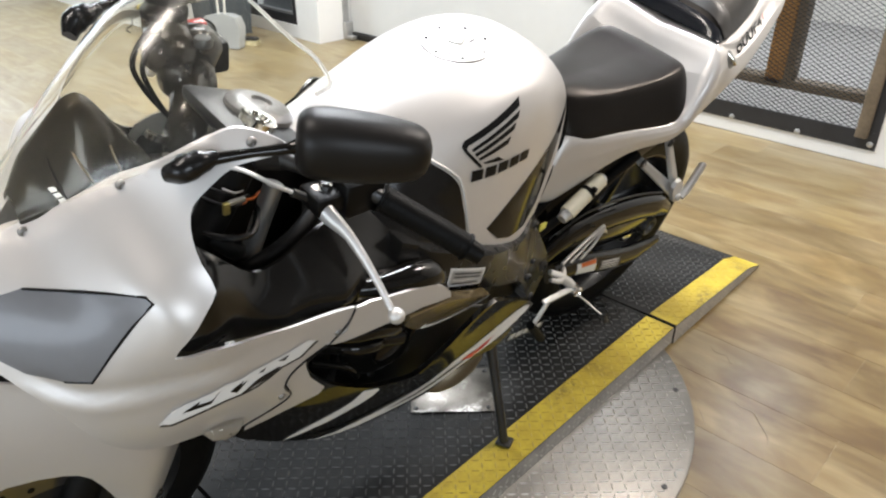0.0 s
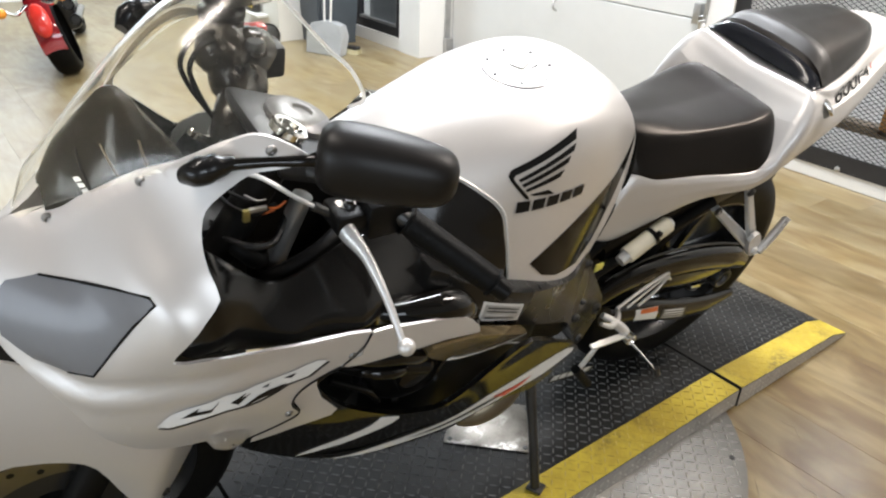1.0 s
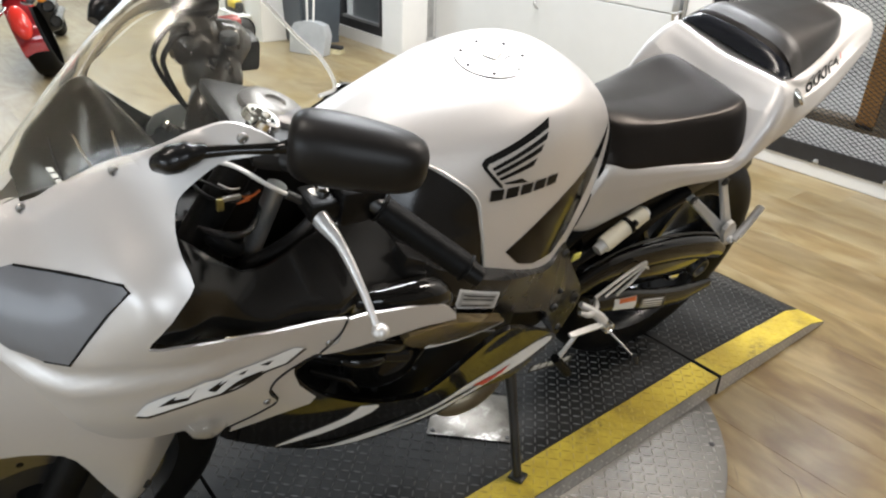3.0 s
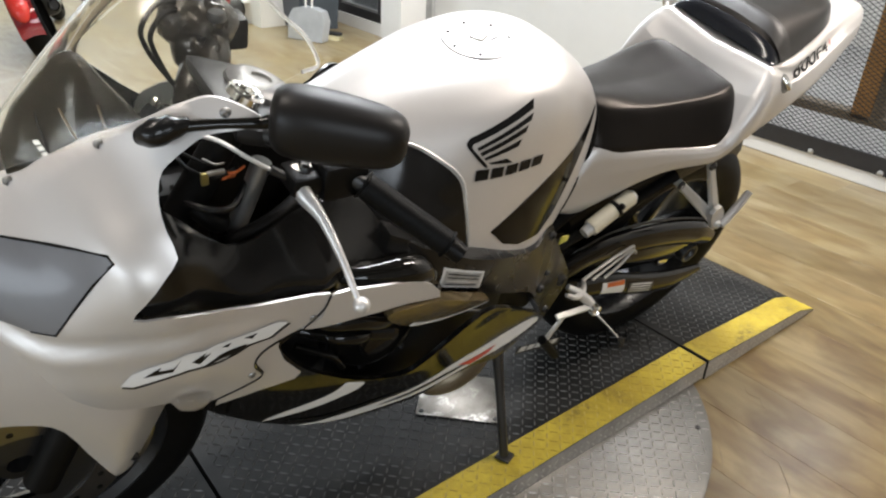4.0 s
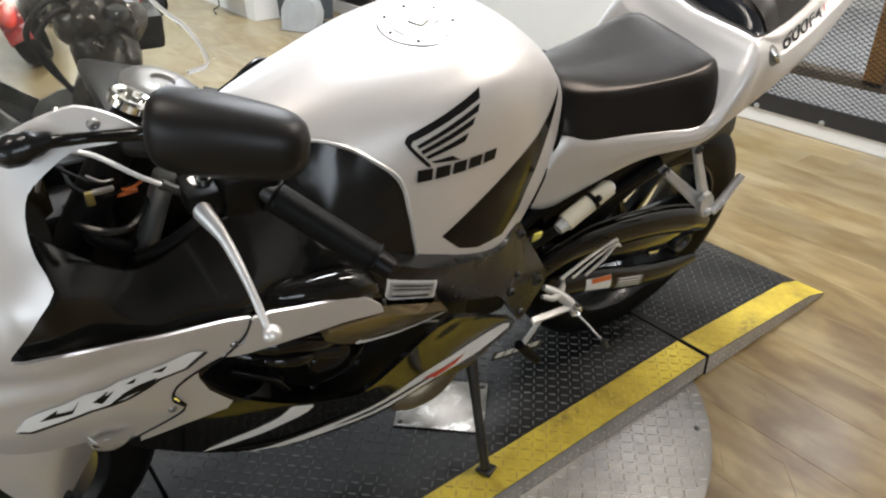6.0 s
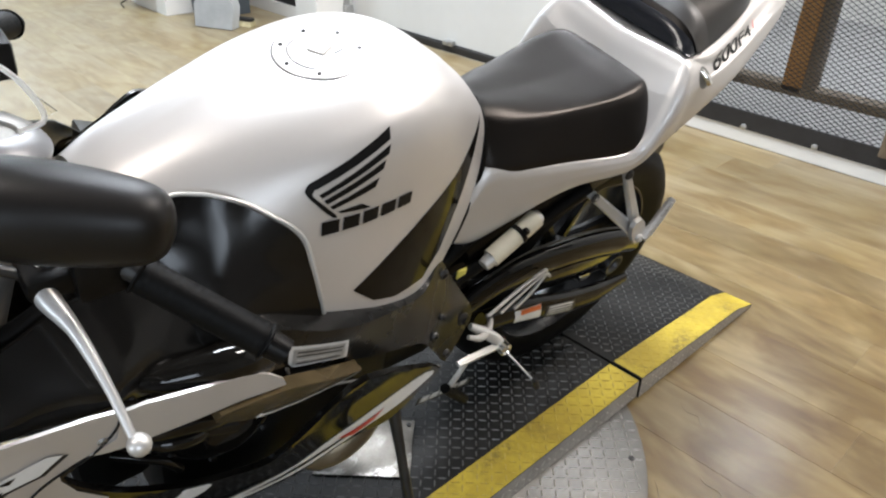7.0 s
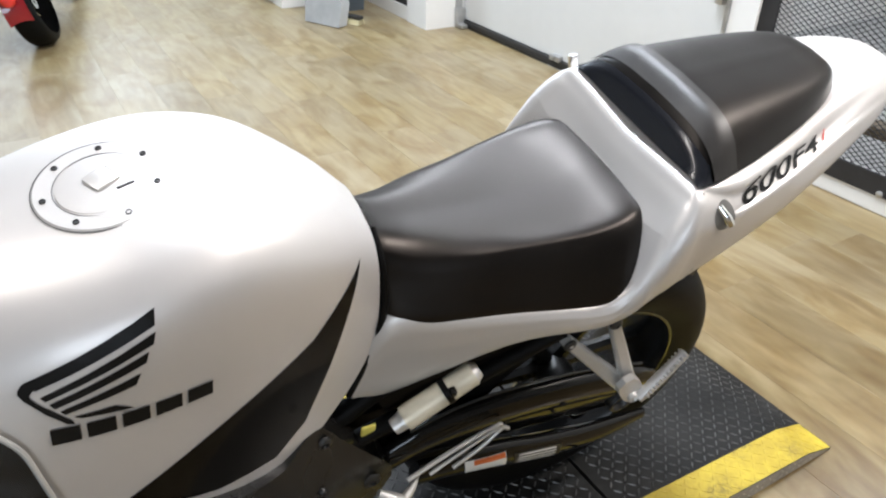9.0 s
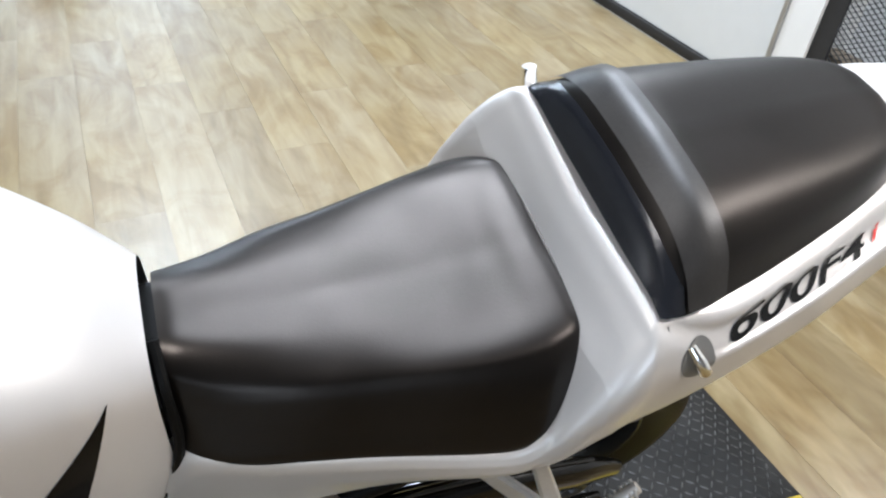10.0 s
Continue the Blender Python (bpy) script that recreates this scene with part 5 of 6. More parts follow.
for sx in (-1, 1):
    bm = lathe(bmesh.new(), [(sx * 0.066, 0.100), (sx * 0.066, 0.148), (sx * 0.071, 0.148), (sx * 0.071, 0.100), (sx * 0.066, 0.100)], FW, "x", 48)
    d = part("brake_disc", bm, BRAKE, fw, "drilled steel brake disc")
    bm = bmesh.new()
    for k in range(24):
        a = 2 * math.pi * k / 24
        rr = 0.115 + 0.018 * (k % 2)
        join(bm, lathe(bmesh.new(), [(sx * 0.0656, 0.0001), (sx * 0.0656, 0.005), (sx * 0.0718, 0.005), (sx * 0.0718, 0.0001)], (0, FW[1] + rr * math.cos(a), FW[2] + rr * math.sin(a)), "x", 8))
    tagged(part("drilling", bm, INK, d), kind="stuff")
    bm = lathe(bmesh.new(), [(sx * 0.060, 0.055), (sx * 0.060, 0.100), (sx * 0.068, 0.100), (sx * 0.068, 0.055)], FW, "x", 24)
    part("disc_carrier", bm, STEEL, fw, "dark alloy disc carrier")
bm = bmesh.new()
join(bm, boxed(0.055, 0.095, 1.10, 1.56, 0.29, 0.37, 0.012))
for v in bm.verts:
    v.co.z += (1.10 - v.co.y) * 0.08 + 0.055
    v.co.x += (v.co.y - 1.1) * 0.06
part("swingarm", bm, BLACK, bike, "gloss black swingarm")
bm = boxed(-0.095, -0.055, 1.10, 1.56, 0.29, 0.37, 0.012)
for v in bm.verts:
    v.co.z += (1.10 - v.co.y) * 0.08 + 0.055
    v.co.x -= (v.co.y - 1.1) * 0.06
part("swingarm", bm, BLACK, bike, "gloss black swingarm")


def beam(name, pts, radii, flat, material, label):
    """A rounded, flattened beam and its twin on the other side; returns the left one."""
    made = []
    for sx in (1, -1):
        bm = bmesh.new()
        tube(bm, pts, radii, 24, 7)
        for v in bm.verts:
            cx = float(np.interp(v.co.y, [p[1] for p in pts], [p[0] for p in pts]))
            v.co.x = sx * (cx + (v.co.x - cx) * flat)
        made.append(part(name, bm, material, bike, label))
    return made[0]


beam("upper_arm", [(0.110, 1.105, 0.392), (0.108, 1.19, 0.428), (0.108, 1.32, 0.428), (0.112, 1.45, 0.414), (0.116, 1.56, 0.388), (0.118, 1.635, 0.352)], [0.026, 0.034, 0.036, 0.036, 0.035, 0.020], 0.55, BLACK, "gloss black upper swingarm beam")
bm = bmesh.new()
tube(bm, [(0.112, 1.150, 0.462), (0.108, 1.24, 0.478), (0.108, 1.36, 0.472), (0.112, 1.48, 0.452), (0.116, 1.58, 0.424)], 0.0024, 8, 6)
part("chain_guard", bm, STEEL, bike, "thin bright edge of the black chain guard")
arm = beam("lower_arm", [(0.122, 1.165, 0.344), (0.124, 1.29, 0.320), (0.127, 1.42, 0.276), (0.128, 1.54, 0.250), (0.128, 1.645, 0.248)], [0.026, 0.031, 0.033, 0.030, 0.014], 0.55, BLACK, "gloss black lower swingarm beam")
bm = lathe(bmesh.new(), [(0.116, 0.0001), (0.116, 0.015), (0.122, 0.017), (0.126, 0.022), (0.126, 0.026), (0.118, 0.028), (0.10, 0.028)], (0, 1.575, 0.318), "x", 28)
part("axle_adjuster", bm, STEEL, bike, "dark round axle adjuster")
AT = tree_of(arm)
part("warning_label", laid([(1.245, 0.349), (1.322, 0.334), (1.329, 0.294), (1.250, 0.316)], AT, 0.001, 0.01), WHITE, arm, "white and orange warning label")
part("label_band", laid([(1.262, 0.345), (1.321, 0.3335), (1.3225, 0.322), (1.263, 0.333)], AT, 0.0016, 0.01), ORANGE, arm)
part("tyre_label", laid([(1.340, 0.321), (1.440, 0.292), (1.443, 0.258), (1.345, 0.286)], AT, 0.001, 0.01), STEEL, arm, "grey tyre pressure label")
for k in range(4):
    part("print_bar", laid([(1.350, 0.3135 - 0.007 * k), (1.430, 0.2905 - 0.007 * k), (1.430, 0.2875 - 0.007 * k), (1.350, 0.3105 - 0.007 * k)], AT, 0.0016, 0.01), WHITE, arm)
bm = lathe(bmesh.new(), [(0.115, 0.0001), (0.115, 0.016), (0.105, 0.024), (0.08, 0.026), (0.08, 0.0001)], RW, "x", 20)
part("axle_nut", bm, CHROME, bike, "chromed axle nut")
bm = bmesh.new()
tube(bm, [(0.05, 1.10, 0.52), (0.03, 1.20, 0.56), (0.02, 1.36, 0.59), (0.0, 1.55, 0.60), (0.0, 1.68, 0.55)], [0.05, 0.07, 0.085, 0.09, 0.06], 16, 5)
part("rear_hugger", bm, PLASTIC, bike, "matt black inner mudguard")
bm = bmesh.new()
tube(bm, [(0.09, 1.04, 0.52), (0.075, 1.20, 0.60), (0.085, 1.38, 0.635), (0.09, 1.52, 0.67)], 0.016, 10, 5)
part("subframe", bm, RUBBER, bike, "black tubular rear subframe")
bm = bmesh.new()
tube(bm, [(0.11, 1.07, 0.49), (0.105, 1.25, 0.545), (0.11, 1.37, 0.60)], 0.013, 10, 5)
part("subframe", bm, RUBBER, bike, "black tubular rear subframe")
# shock reservoir
bm = bmesh.new()
tube(bm, [(0.134, 1.122, 0.547), (0.128, 1.218, 0.595)], 0.0168, 24, 1)
res = part("shock_reservoir", bm, CREAM, bike, "cream shock reservoir with a clamp")
bm = bmesh.new()
tube(bm, [(0.131, 1.176, 0.574), (0.1305, 1.184, 0.578)], 0.0180, 24, 1)
join(bm, boxed(0.138, 0.149, 1.176, 1.185, 0.587, 0.597, 0.002))
part("clamp", bm, PLASTIC, res, "black clamp band")
bm = bmesh.new()
tube(bm, [(0.136, 1.106, 0.539), (0.134, 1.124, 0.548)], [0.011, 0.014], 16, 1)
part("end_cap", bm, ALU, res, "alloy end cap")
bm = bmesh.new()
tube(bm, [(0.128, 1.216, 0.594), (0.1275, 1.226, 0.599)], [0.0168, 0.010], 16, 1)
part("end_cap", bm, ALU, res, "alloy end cap")
tagm = boxed(0.112, 0.116, 1.072, 1.092, 0.502, 0.522, 0.001)
part("tag", tagm, mat("yellow_paper", (0.7, 0.62, 0.12), 0.6, 0, 0.1, 20), bike, "small yellow paper tag")
# pillion footrest hanger
def flat_bar(a, b, wide_a, wide_b, thick):
    """A flat cast arm from a to b, its width across the bike's side."""
    a, b = Vector(a), Vector(b)
    d = (b - a).normalized()
    out = Vector((1, 0, 0))
    across = d.cross(out).normalized()
    bm = bmesh.new()
    rings = []
    for f in np.linspace(0, 1, 5):
        c, w = a.lerp(b, f), (wide_a + (wide_b - wide_a) * f) / 2
        rings.append([c + across * (w * u) + out * (thick * v) for u, v in ((-1, -0.5), (-1, 0.2), (-0.7, 0.5), (0.7, 0.5), (1, 0.2), (1, -0.5))])
    skin(bm, rings, True, True)
    return bm


JOINT = (0.192, 1.464, 0.512)
hanger = part("footrest_hanger", flat_bar((0.124, 1.368, 0.592), JOINT, 0.017, 0.026, 0.011), ALU, bike, "bare alloy pillion footrest hanger", smooth=False)
part("arm", flat_bar((0.144, 1.416, 0.646), JOINT, 0.015, 0.024, 0.011), ALU, hanger, smooth=False)
gusset = panel([(1.428, 0.542), (1.448, 0.560), (1.476, 0.528), (1.482, 0.500), (1.466, 0.490), (1.448, 0.506)], lambda y, z: 0.198, 0.01, 2, 0.010, twin=False)
part("gusset", gusset, ALU, hanger, "flat joint plate")
join_b = lathe(bmesh.new(), [(0.190, 0.009), (0.204, 0.009), (0.206, 0.006), (0.202, 0.004), (0.202, 0.0001)], (0, 1.464, 0.508), "x", 16)
part("pivot", join_b, ALU, hanger)
bm = bmesh.new()
tube(bm, [(0.205, 1.470, 0.508), (0.200, 1.505, 0.540), (0.193, 1.540, 0.573)], [0.008, 0.009, 0.007], 10, 3)
peg = part("footrest", bm, ALU, hanger, "ribbed alloy footrest")
for k in range(12):
    f = k / 11
    bm = bmesh.new()
    c = Vector((0.207 - 0.012 * f, 1.478 + 0.056 * f, 0.518 + 0.053 * f))
    tube(bm, [c + Vector((-0.012, 0.004, -0.004)), c + Vector((0.010, -0.004, 0.008))], 0.0018, 6, 1)
    part("rib", bm, ALU, peg)
for p in ((0.124, 1.372, 0.588), (0.144, 1.418, 0.640)):
    part("hanger_bolt", bolt((p[0] + 0.006, p[1], p[2]), 0.010, 0.006), STEEL, hanger)
# rider's rearset: heel guard, footrest, feeler
for pts, r in (([(0.162, 1.128, 0.425), (0.153, 1.20, 0.444), (0.146, 1.272, 0.458), (0.145, 1.284, 0.450)], 0.0036), ([(0.160, 1.165, 0.412), (0.152, 1.225, 0.432), (0.145, 1.280, 0.448)], 0.0028), ([(0.158, 1.205, 0.400), (0.152, 1.250, 0.418), (0.145, 1.286, 0.440), (0.145, 1.300, 0.432)], 0.0032)):
    bm = bmesh.new()
    tube(bm, pts, r, 8, 4)
    part("heel_guard", bm, ALU, bike, "slim alloy heel guard bar")
bm = bmesh.new()
tube(bm, [(0.166, 1.082, 0.428), (0.178, 1.104, 0.414), (0.190, 1.126, 0.397), (0.198, 1.138, 0.384)], [0.006, 0.010, 0.011, 0.010], 14, 4)
bracket = part("footrest_bracket", bm, ALU, bike, "cast alloy rearset bracket")
bm = bmesh.new()
tube(bm, [(0.150, 1.150, 0.405), (0.172, 1.128, 0.408), (0.190, 1.090, 0.418), (0.186, 1.060, 0.432)], [0.004, 0.0065, 0.0065, 0.004], 10, 4)
part("bracket_web", bm, ALU, bracket)
bm = lathe(bmesh.new(), [(-0.014, 0.0001), (-0.014, 0.013), (0.012, 0.013), (0.015, 0.009), (0.011, 0.006), (0.011, 0.0001)], (0.203, 1.140, 0.380), "x", 18)
part("pivot", bm, CHROME, bracket)
bm = boxed(-0.0065, 0.0065, -0.052, 0.052, -0.004, 0.004, 0.003)
bmesh.ops.transform(bm, matrix=pose(0.203, 1.080, 0.391, -10, 18, 0), verts=bm.verts)
rest = part("footrest", bm, ALU, bracket, "bare alloy footrest with grooves")
for k in (-1, 0, 1):
    bm = boxed(k * 0.0045 - 0.001, k * 0.0045 + 0.001, -0.048, 0.048, 0.0035, 0.006, 0.0008)
    bmesh.ops.transform(bm, matrix=pose(0.203, 1.080, 0.391, -10, 18, 0), verts=bm.verts)
    part("rib", bm, ALU, rest)
bm = bmesh.new()
tube(bm, [(0.195, 1.148, 0.366), (0.245, 1.152, 0.362), (0.286, 1.155, 0.357)], [0.0034, 0.0022, 0.0022], 8, 2)
feeler = part("footrest_feeler", bm, CAST, bike, "thin steel feeler rod beside the footrest")
bm = bmesh.new()
tube(bm, [(0.284, 1.152, 0.364), (0.290, 1.158, 0.346)], 0.006, 8, 1)
part("tip", bm, STEEL, feeler)
bm = bmesh.new()
tube(bm, [(0.200, 1.062, 0.395), (0.199, 1.052, 0.365), (0.198, 1.036, 0.325)], 0.005, 8, 3)
shifter = part("shift_lever", bm, ALU, bike, "alloy shift lever with a black rubber toe peg")
bm = bmesh.new()
tube(bm, [(0.198, 1.024, 0.327), (0.198, 1.087, 0.250)], [0.0095, 0.0105], 14, 1)
part("toe_peg", bm, RUBBER, shifter)
bm = skin(bmesh.new(), [[(0.178, 0.985, 0.300), (0.176, 0.985, 0.275)], [(0.172, 1.125, 0.262), (0.170, 1.125, 0.237)]])
ribbon = part("name_tag", bm, INK, bike, "black strip with white blocks")
letter_blocks("letter_block", ribbon, tree_of(ribbon), (0.990, 0.281), (1.115, 0.250), 0.021, 5, WHITE, 0.001, 0.1, 0.8)
# side stand
bm = bmesh.new()
foot_at = BIKE.inverted() @ Vector((-0.680, 0.915, DECK + 0.012))
tube(bm, [(0.150, 0.930, 0.360), tuple(Vector((0.150, 0.930, 0.360)).lerp(foot_at, 0.5)), tuple(foot_at)], [0.013, 0.0095, 0.0095], 12, 3)
stand = part("side_stand", bm, STEEL, bike, "black steel side stand, folded out")
foot = boxed(-0.014, 0.020, -0.013, 0.018, 0.003, 0.011, 0.003)
bmesh.ops.transform(foot, matrix=BIKE.inverted() @ pose(-0.682, 0.914, DECK, 0, 0, 20), verts=foot.verts)
part("stand_foot", foot, STEEL, stand)

# front fender and forks
FENDER = [(-0.02, 0.62), (-0.02, 0.475), (0.08, 0.476), (0.14, 0.471), (0.170, 0.451), (0.190, 0.395), (0.212, 0.337), (0.226, 0.317), (0.246, 0.311), (0.265, 0.338), (0.298, 0.362), (0.33, 0.392), (0.345, 0.46), (0.34, 0.52), (0.28, 0.565), (0.20, 0.60), (0.10, 0.64)]
fender_base = Relief([(-0.02, 0.62, 0.07), (-0.02, 0.44, 0.095), (0.136, 0.406, 0.105), (0.187, 0.35, 0.115), (0.244, 0.348, 0.128), (0.24, 0.225, 0.118), (0.262, 0.235, 0.116), (0.30, 0.33, 0.105), (0.34, 0.43, 0.09), (0.345, 0.52, 0.08), (0.2, 0.6, 0.105), (0.1, 0.64, 0.07), (0.2, 0.48, 0.125), (0.26, 0.45, 0.128)], 1e-5)


def fender_x(y, z):
    """The leg cover, folded along a slanting ridge."""
    u = y - 0.224 - (z - 0.332) * 0.35
    return fender_base(y, z) + 0.014 - 0.42 * max(0.0, u) - 0.10 * abs(u)


sides("front_fender", FENDER, fender_x, 0.013, 2, 0.004, SILVER, bike, "pearl silver front fender")
part("fender_screw", bolt((fender_x(0.250, 0.345) - 0.001, 0.250, 0.345), 0.008, 0.005), STEEL, bike)
for sx in (-1, 1):
    bm = bmesh.new()
    tube(bm, [(sx * 0.082, 0.125, 0.30), (sx * 0.085, 0.28, 0.62), (sx * 0.100, 0.40, 0.86) if sx > 0 else (-0.098, 0.372, 0.775), (sx * 0.105, 0.432, 0.918) if sx > 0 else (-0.100, 0.392, 0.800)], [0.026, 0.024, 0.021, 0.018], 20, 3)
    fork = part("fork_leg", bm, RUBBER, bike, "dark front fork leg")
    bm = lathe(bmesh.new(), [(0, 0.0225), (0.008, 0.0225), (0.011, 0.020), (0.010, 0.0150), (0.004, 0.0140), (0.004, 0.0001)], (0, 0, 0), "z", 24)
    bmesh.ops.transform(bm, matrix=pose(0.098, 0.432, 0.923, -27) if sx > 0 else pose(-0.100, 0.394, 0.802, -27), verts=bm.verts)
    part("fork_cap", bm, CHROME, fork, "chromed fork cap ring")
bm = boxed(-0.055, 0.13, 0.410, 0.515, 0.862, 0.890, 0.012)
for v in bm.verts:
    v.co.z += (0.46 - v.co.y) * 0.35
part("top_clamp", bm, mat("grey_cast_clamp", (0.026, 0.026, 0.027), 0.42, 0.6, 0.2, 12, 0.1, 300), bike, "grey cast top clamp")
bm = lathe(bmesh.new(), [(0, 0.046), (0.006, 0.045), (0.012, 0.038), (0.016, 0.024), (0.015, 0.014), (0.011, 0.012), (0.011, 0.0001)], (0, 0, 0), "z", 24)
bmesh.ops.transform(bm, matrix=pose(0.015, 0.484, 0.882, -20), verts=bm.verts)
part("ignition_ring", bm, mat("grey_satin_cover", (0.16, 0.16, 0.165), 0.35, 0.3, 0.15, 10), bike, "grey rounded ignition cover")

# handlebars, levers, mirrors
BOOT = mat("shiny_black_rubber", (0.007, 0.007, 0.007), 0.26, 0, 0.3, 15, 0.1, 200, spec=0.35)
SHELL = mat("satin_black_shell", (0.0080, 0.0070, 0.0062), 0.40, 0, 0.25, 12, 0.12, 800, spec=0.26)
for sx in (1, -1):
    swing = Vector((0, 0, 0)) if sx > 0 else Vector((0.010, -0.054, 0.042))

    def along(x, y, z):
        """A point on the bar; the far bar is swung forwards."""
        return Vector((sx * x, y, z)) + swing * max(0.0, (x - 0.115) / 0.195)

    bm = bmesh.new()
    tube(bm, [along(0.115, 0.445, 0.885), along(0.20, 0.525, 0.862), along(0.31, 0.628, 0.795)], 0.011, 14, 3)
    bar = part("clip_on_bar", bm, STEEL, bike, "black clip-on handlebar")
    bm = bmesh.new()
    g0, g1 = along(0.212, 0.536, 0.855), along(0.298, 0.617, 0.803)
    rads = [0.0195, 0.0195, 0.0165] + [0.0168, 0.0171, 0.0171, 0.0168] * 16 + [0.0165, 0.019, 0.019]
    tube(bm, [g0.lerp(g1, k / (len(rads) - 1)) for k in range(len(rads))], rads, 20, 1)
    part("grip", bm, RUBBER, bar, "ribbed black rubber grip")
    bm = bmesh.new()
    tube(bm, [along(0.299, 0.618, 0.802), along(0.312, 0.630, 0.794)], [0.014, 0.013], 16, 1)
    part("bar_end", bm, PLASTIC, bar)
    bm = boxed(0.165, 0.212, 0.485, 0.545, 0.835, 0.885, 0.008)
    for v in bm.verts:
        v.co.x *= sx
    part("switch_box", bm, PLASTIC, bar, "black switch housing")
    bm = bmesh.new()
    join(bm, boxed(0.160, 0.205, 0.45, 0.50, 0.846, 0.872, 0.006))
    for v in bm.verts:
        v.co.x *= sx
    part("lever_perch", bm, PLASTIC, bar, "black lever perch")
    bm = bmesh.new()
    tube(bm, [(sx * 0.172, 0.468, 0.860), (sx * 0.200, 0.462, 0.852), (sx * 0.236, 0.474, 0.837), (sx * 0.280, 0.483, 0.806), (sx * 0.318, 0.487, 0.775)], [0.0165, 0.0135, 0.0078, 0.0056, 0.0050], 14, 5)
    for v in bm.verts:
        v.co.y = 0.47 + (v.co.y - 0.47) * 0.8
    lev = part("clutch_lever" if sx > 0 else "brake_lever", bm, ALU, bar, "polished alloy hand lever")
    bm = bmesh.new()
    bmesh.ops.create_uvsphere(bm, u_segments=16, v_segments=10, radius=0.0105)
    bmesh.ops.translate(bm, vec=(sx * 0.323, 0.486, 0.772), verts=bm.verts)
    part("lever_ball", bm, ALU, lev)
    part("pivot_bolt", lathe(bmesh.new(), [(0, 0.009), (0.006, 0.009), (0.009, 0.006), (0.009, 0.0001)], (sx * 0.182, 0.474, 0.872), "z", 14), CHROME, lev)
    if sx > 0:
        bm = bmesh.new()
        tube(bm, [(sx * 0.176, 0.448, 0.864), (sx * 0.168, 0.415, 0.886), (sx * 0.146, 0.378, 0.908), (sx * 0.115, 0.345, 0.895), (sx * 0.08, 0.33, 0.83)], 0.0026, 8, 6)
        cable = part("cable", bm, ALU, bar, "thin silver clutch cable")
        bm = bmesh.new()
        tube(bm, [(sx * 0.179, 0.458, 0.858), (sx * 0.173, 0.434, 0.873)], 0.0055, 10, 1)
        part("adjuster", bm, STEEL, cable)
    # mirror on its arm; the far one is set a little higher
    drop = Vector((0, 0.012, 0.026)) if sx < 0 else Vector((0, 0, 0))
    bm = bmesh.new()
    tube(bm, [(sx * 0.150, 0.328, 0.932), (sx * 0.160, 0.352, 0.938), (sx * 0.172, 0.385, 0.942), (sx * 0.186, 0.418, 0.946), (sx * 0.194, 0.438, 0.952)], [0.008, 0.0065, 0.0055, 0.0065, 0.012], 14, 4)
    bmesh.ops.translate(bm, vec=drop, verts=bm.verts)
    mirror = part("mirror", bm, BLACK, bike, "matt black mirror on a slim arm")
    bm = bmesh.new()
    tube(bm, [(sx * 0.138, 0.305, 0.918), (sx * 0.150, 0.317, 0.929), (sx * 0.154, 0.333, 0.935), (sx * 0.158, 0.352, 0.939)], [0.009, 0.0155, 0.0135, 0.0068], 18, 5)
    for v in bm.verts:
        v.co.z += 0.0009 * math.sin(v.co.y * 420)
    bmesh.ops.translate(bm, vec=drop, verts=bm.verts)
    part("arm_boot", bm, BOOT, mirror, "wrinkled black rubber boot")
    a, b = np.array((0.180, 0.431, 0.948)), np.array((0.266, 0.552, 0.946))
    d = (b - a) / np.linalg.norm(b - a)
    up = np.array((0.0, 0.0, 1.0))
    up = up - d * (up @ d)
    up /= np.linalg.norm(up)
    out = np.cross(d, up)
    rings = []
    for s, h, dep in ((0.0, 0.022, 0.012), (0.025, 0.033, 0.024), (0.12, 0.040, 0.034), (0.35, 0.041, 0.037), (0.65, 0.038, 0.034), (0.86, 0.033, 0.029), (0.96, 0.025, 0.021), (1.0, 0.012, 0.010)):
        c = a + (b - a) * s
        rings.append([c + up * h * np.sign(math.sin(t)) * abs(math.sin(t)) ** 0.8 + out * dep * math.cos(t) for t in np.linspace(0, 2 * math.pi, 28, endpoint=False)])
    rings = [[r[i] for r in rings] for i in range(28)]
    fine = [spline(r, 4) for r in rings]
    bm = skin(bmesh.new(), [[f[k] * np.array((sx, 1, 1)) for f in fine] for k in range(len(fine[0]))], True, True)
    bmesh.ops.translate(bm, vec=drop, verts=bm.verts)
    part("mirror_shell", bm, SHELL, mirror, "rounded matt black mirror shell")
bm = lathe(bmesh.new(), [(0, 0.0001), (0, 0.026), (0.004, 0.030), (0.036, 0.030), (0.040, 0.0001)], (-0.175, 0.452, 0.898), "z", 24)
reservoir = part("fluid_reservoir", bm, mat("smoky_reservoir", (0.05, 0.046, 0.04), 0.2, 0, 0.2, 12), bike, "smoky round brake fluid reservoir")
part("reservoir_lid", lathe(bmesh.new(), [(0, 0.0001), (0, 0.032), (0.008, 0.032), (0.011, 0.028), (0.011, 0.0001)], (-0.175, 0.452, 0.938), "z", 24), PLASTIC, reservoir)
bm = bmesh.new()
tube(bm, [(-0.115, 0.440, 0.870), (-0.150, 0.455, 0.880), (-0.205, 0.490, 0.868)], [0.018, 0.021, 0.017], 14, 4)
part("master_cylinder", bm, STEEL, bike, "black brake master cylinder")
COCKPIT = mat("smoky_brown_plastic", (0.016, 0.0135, 0.010), 0.22, 0, 0.4, 12, spec=0.5)
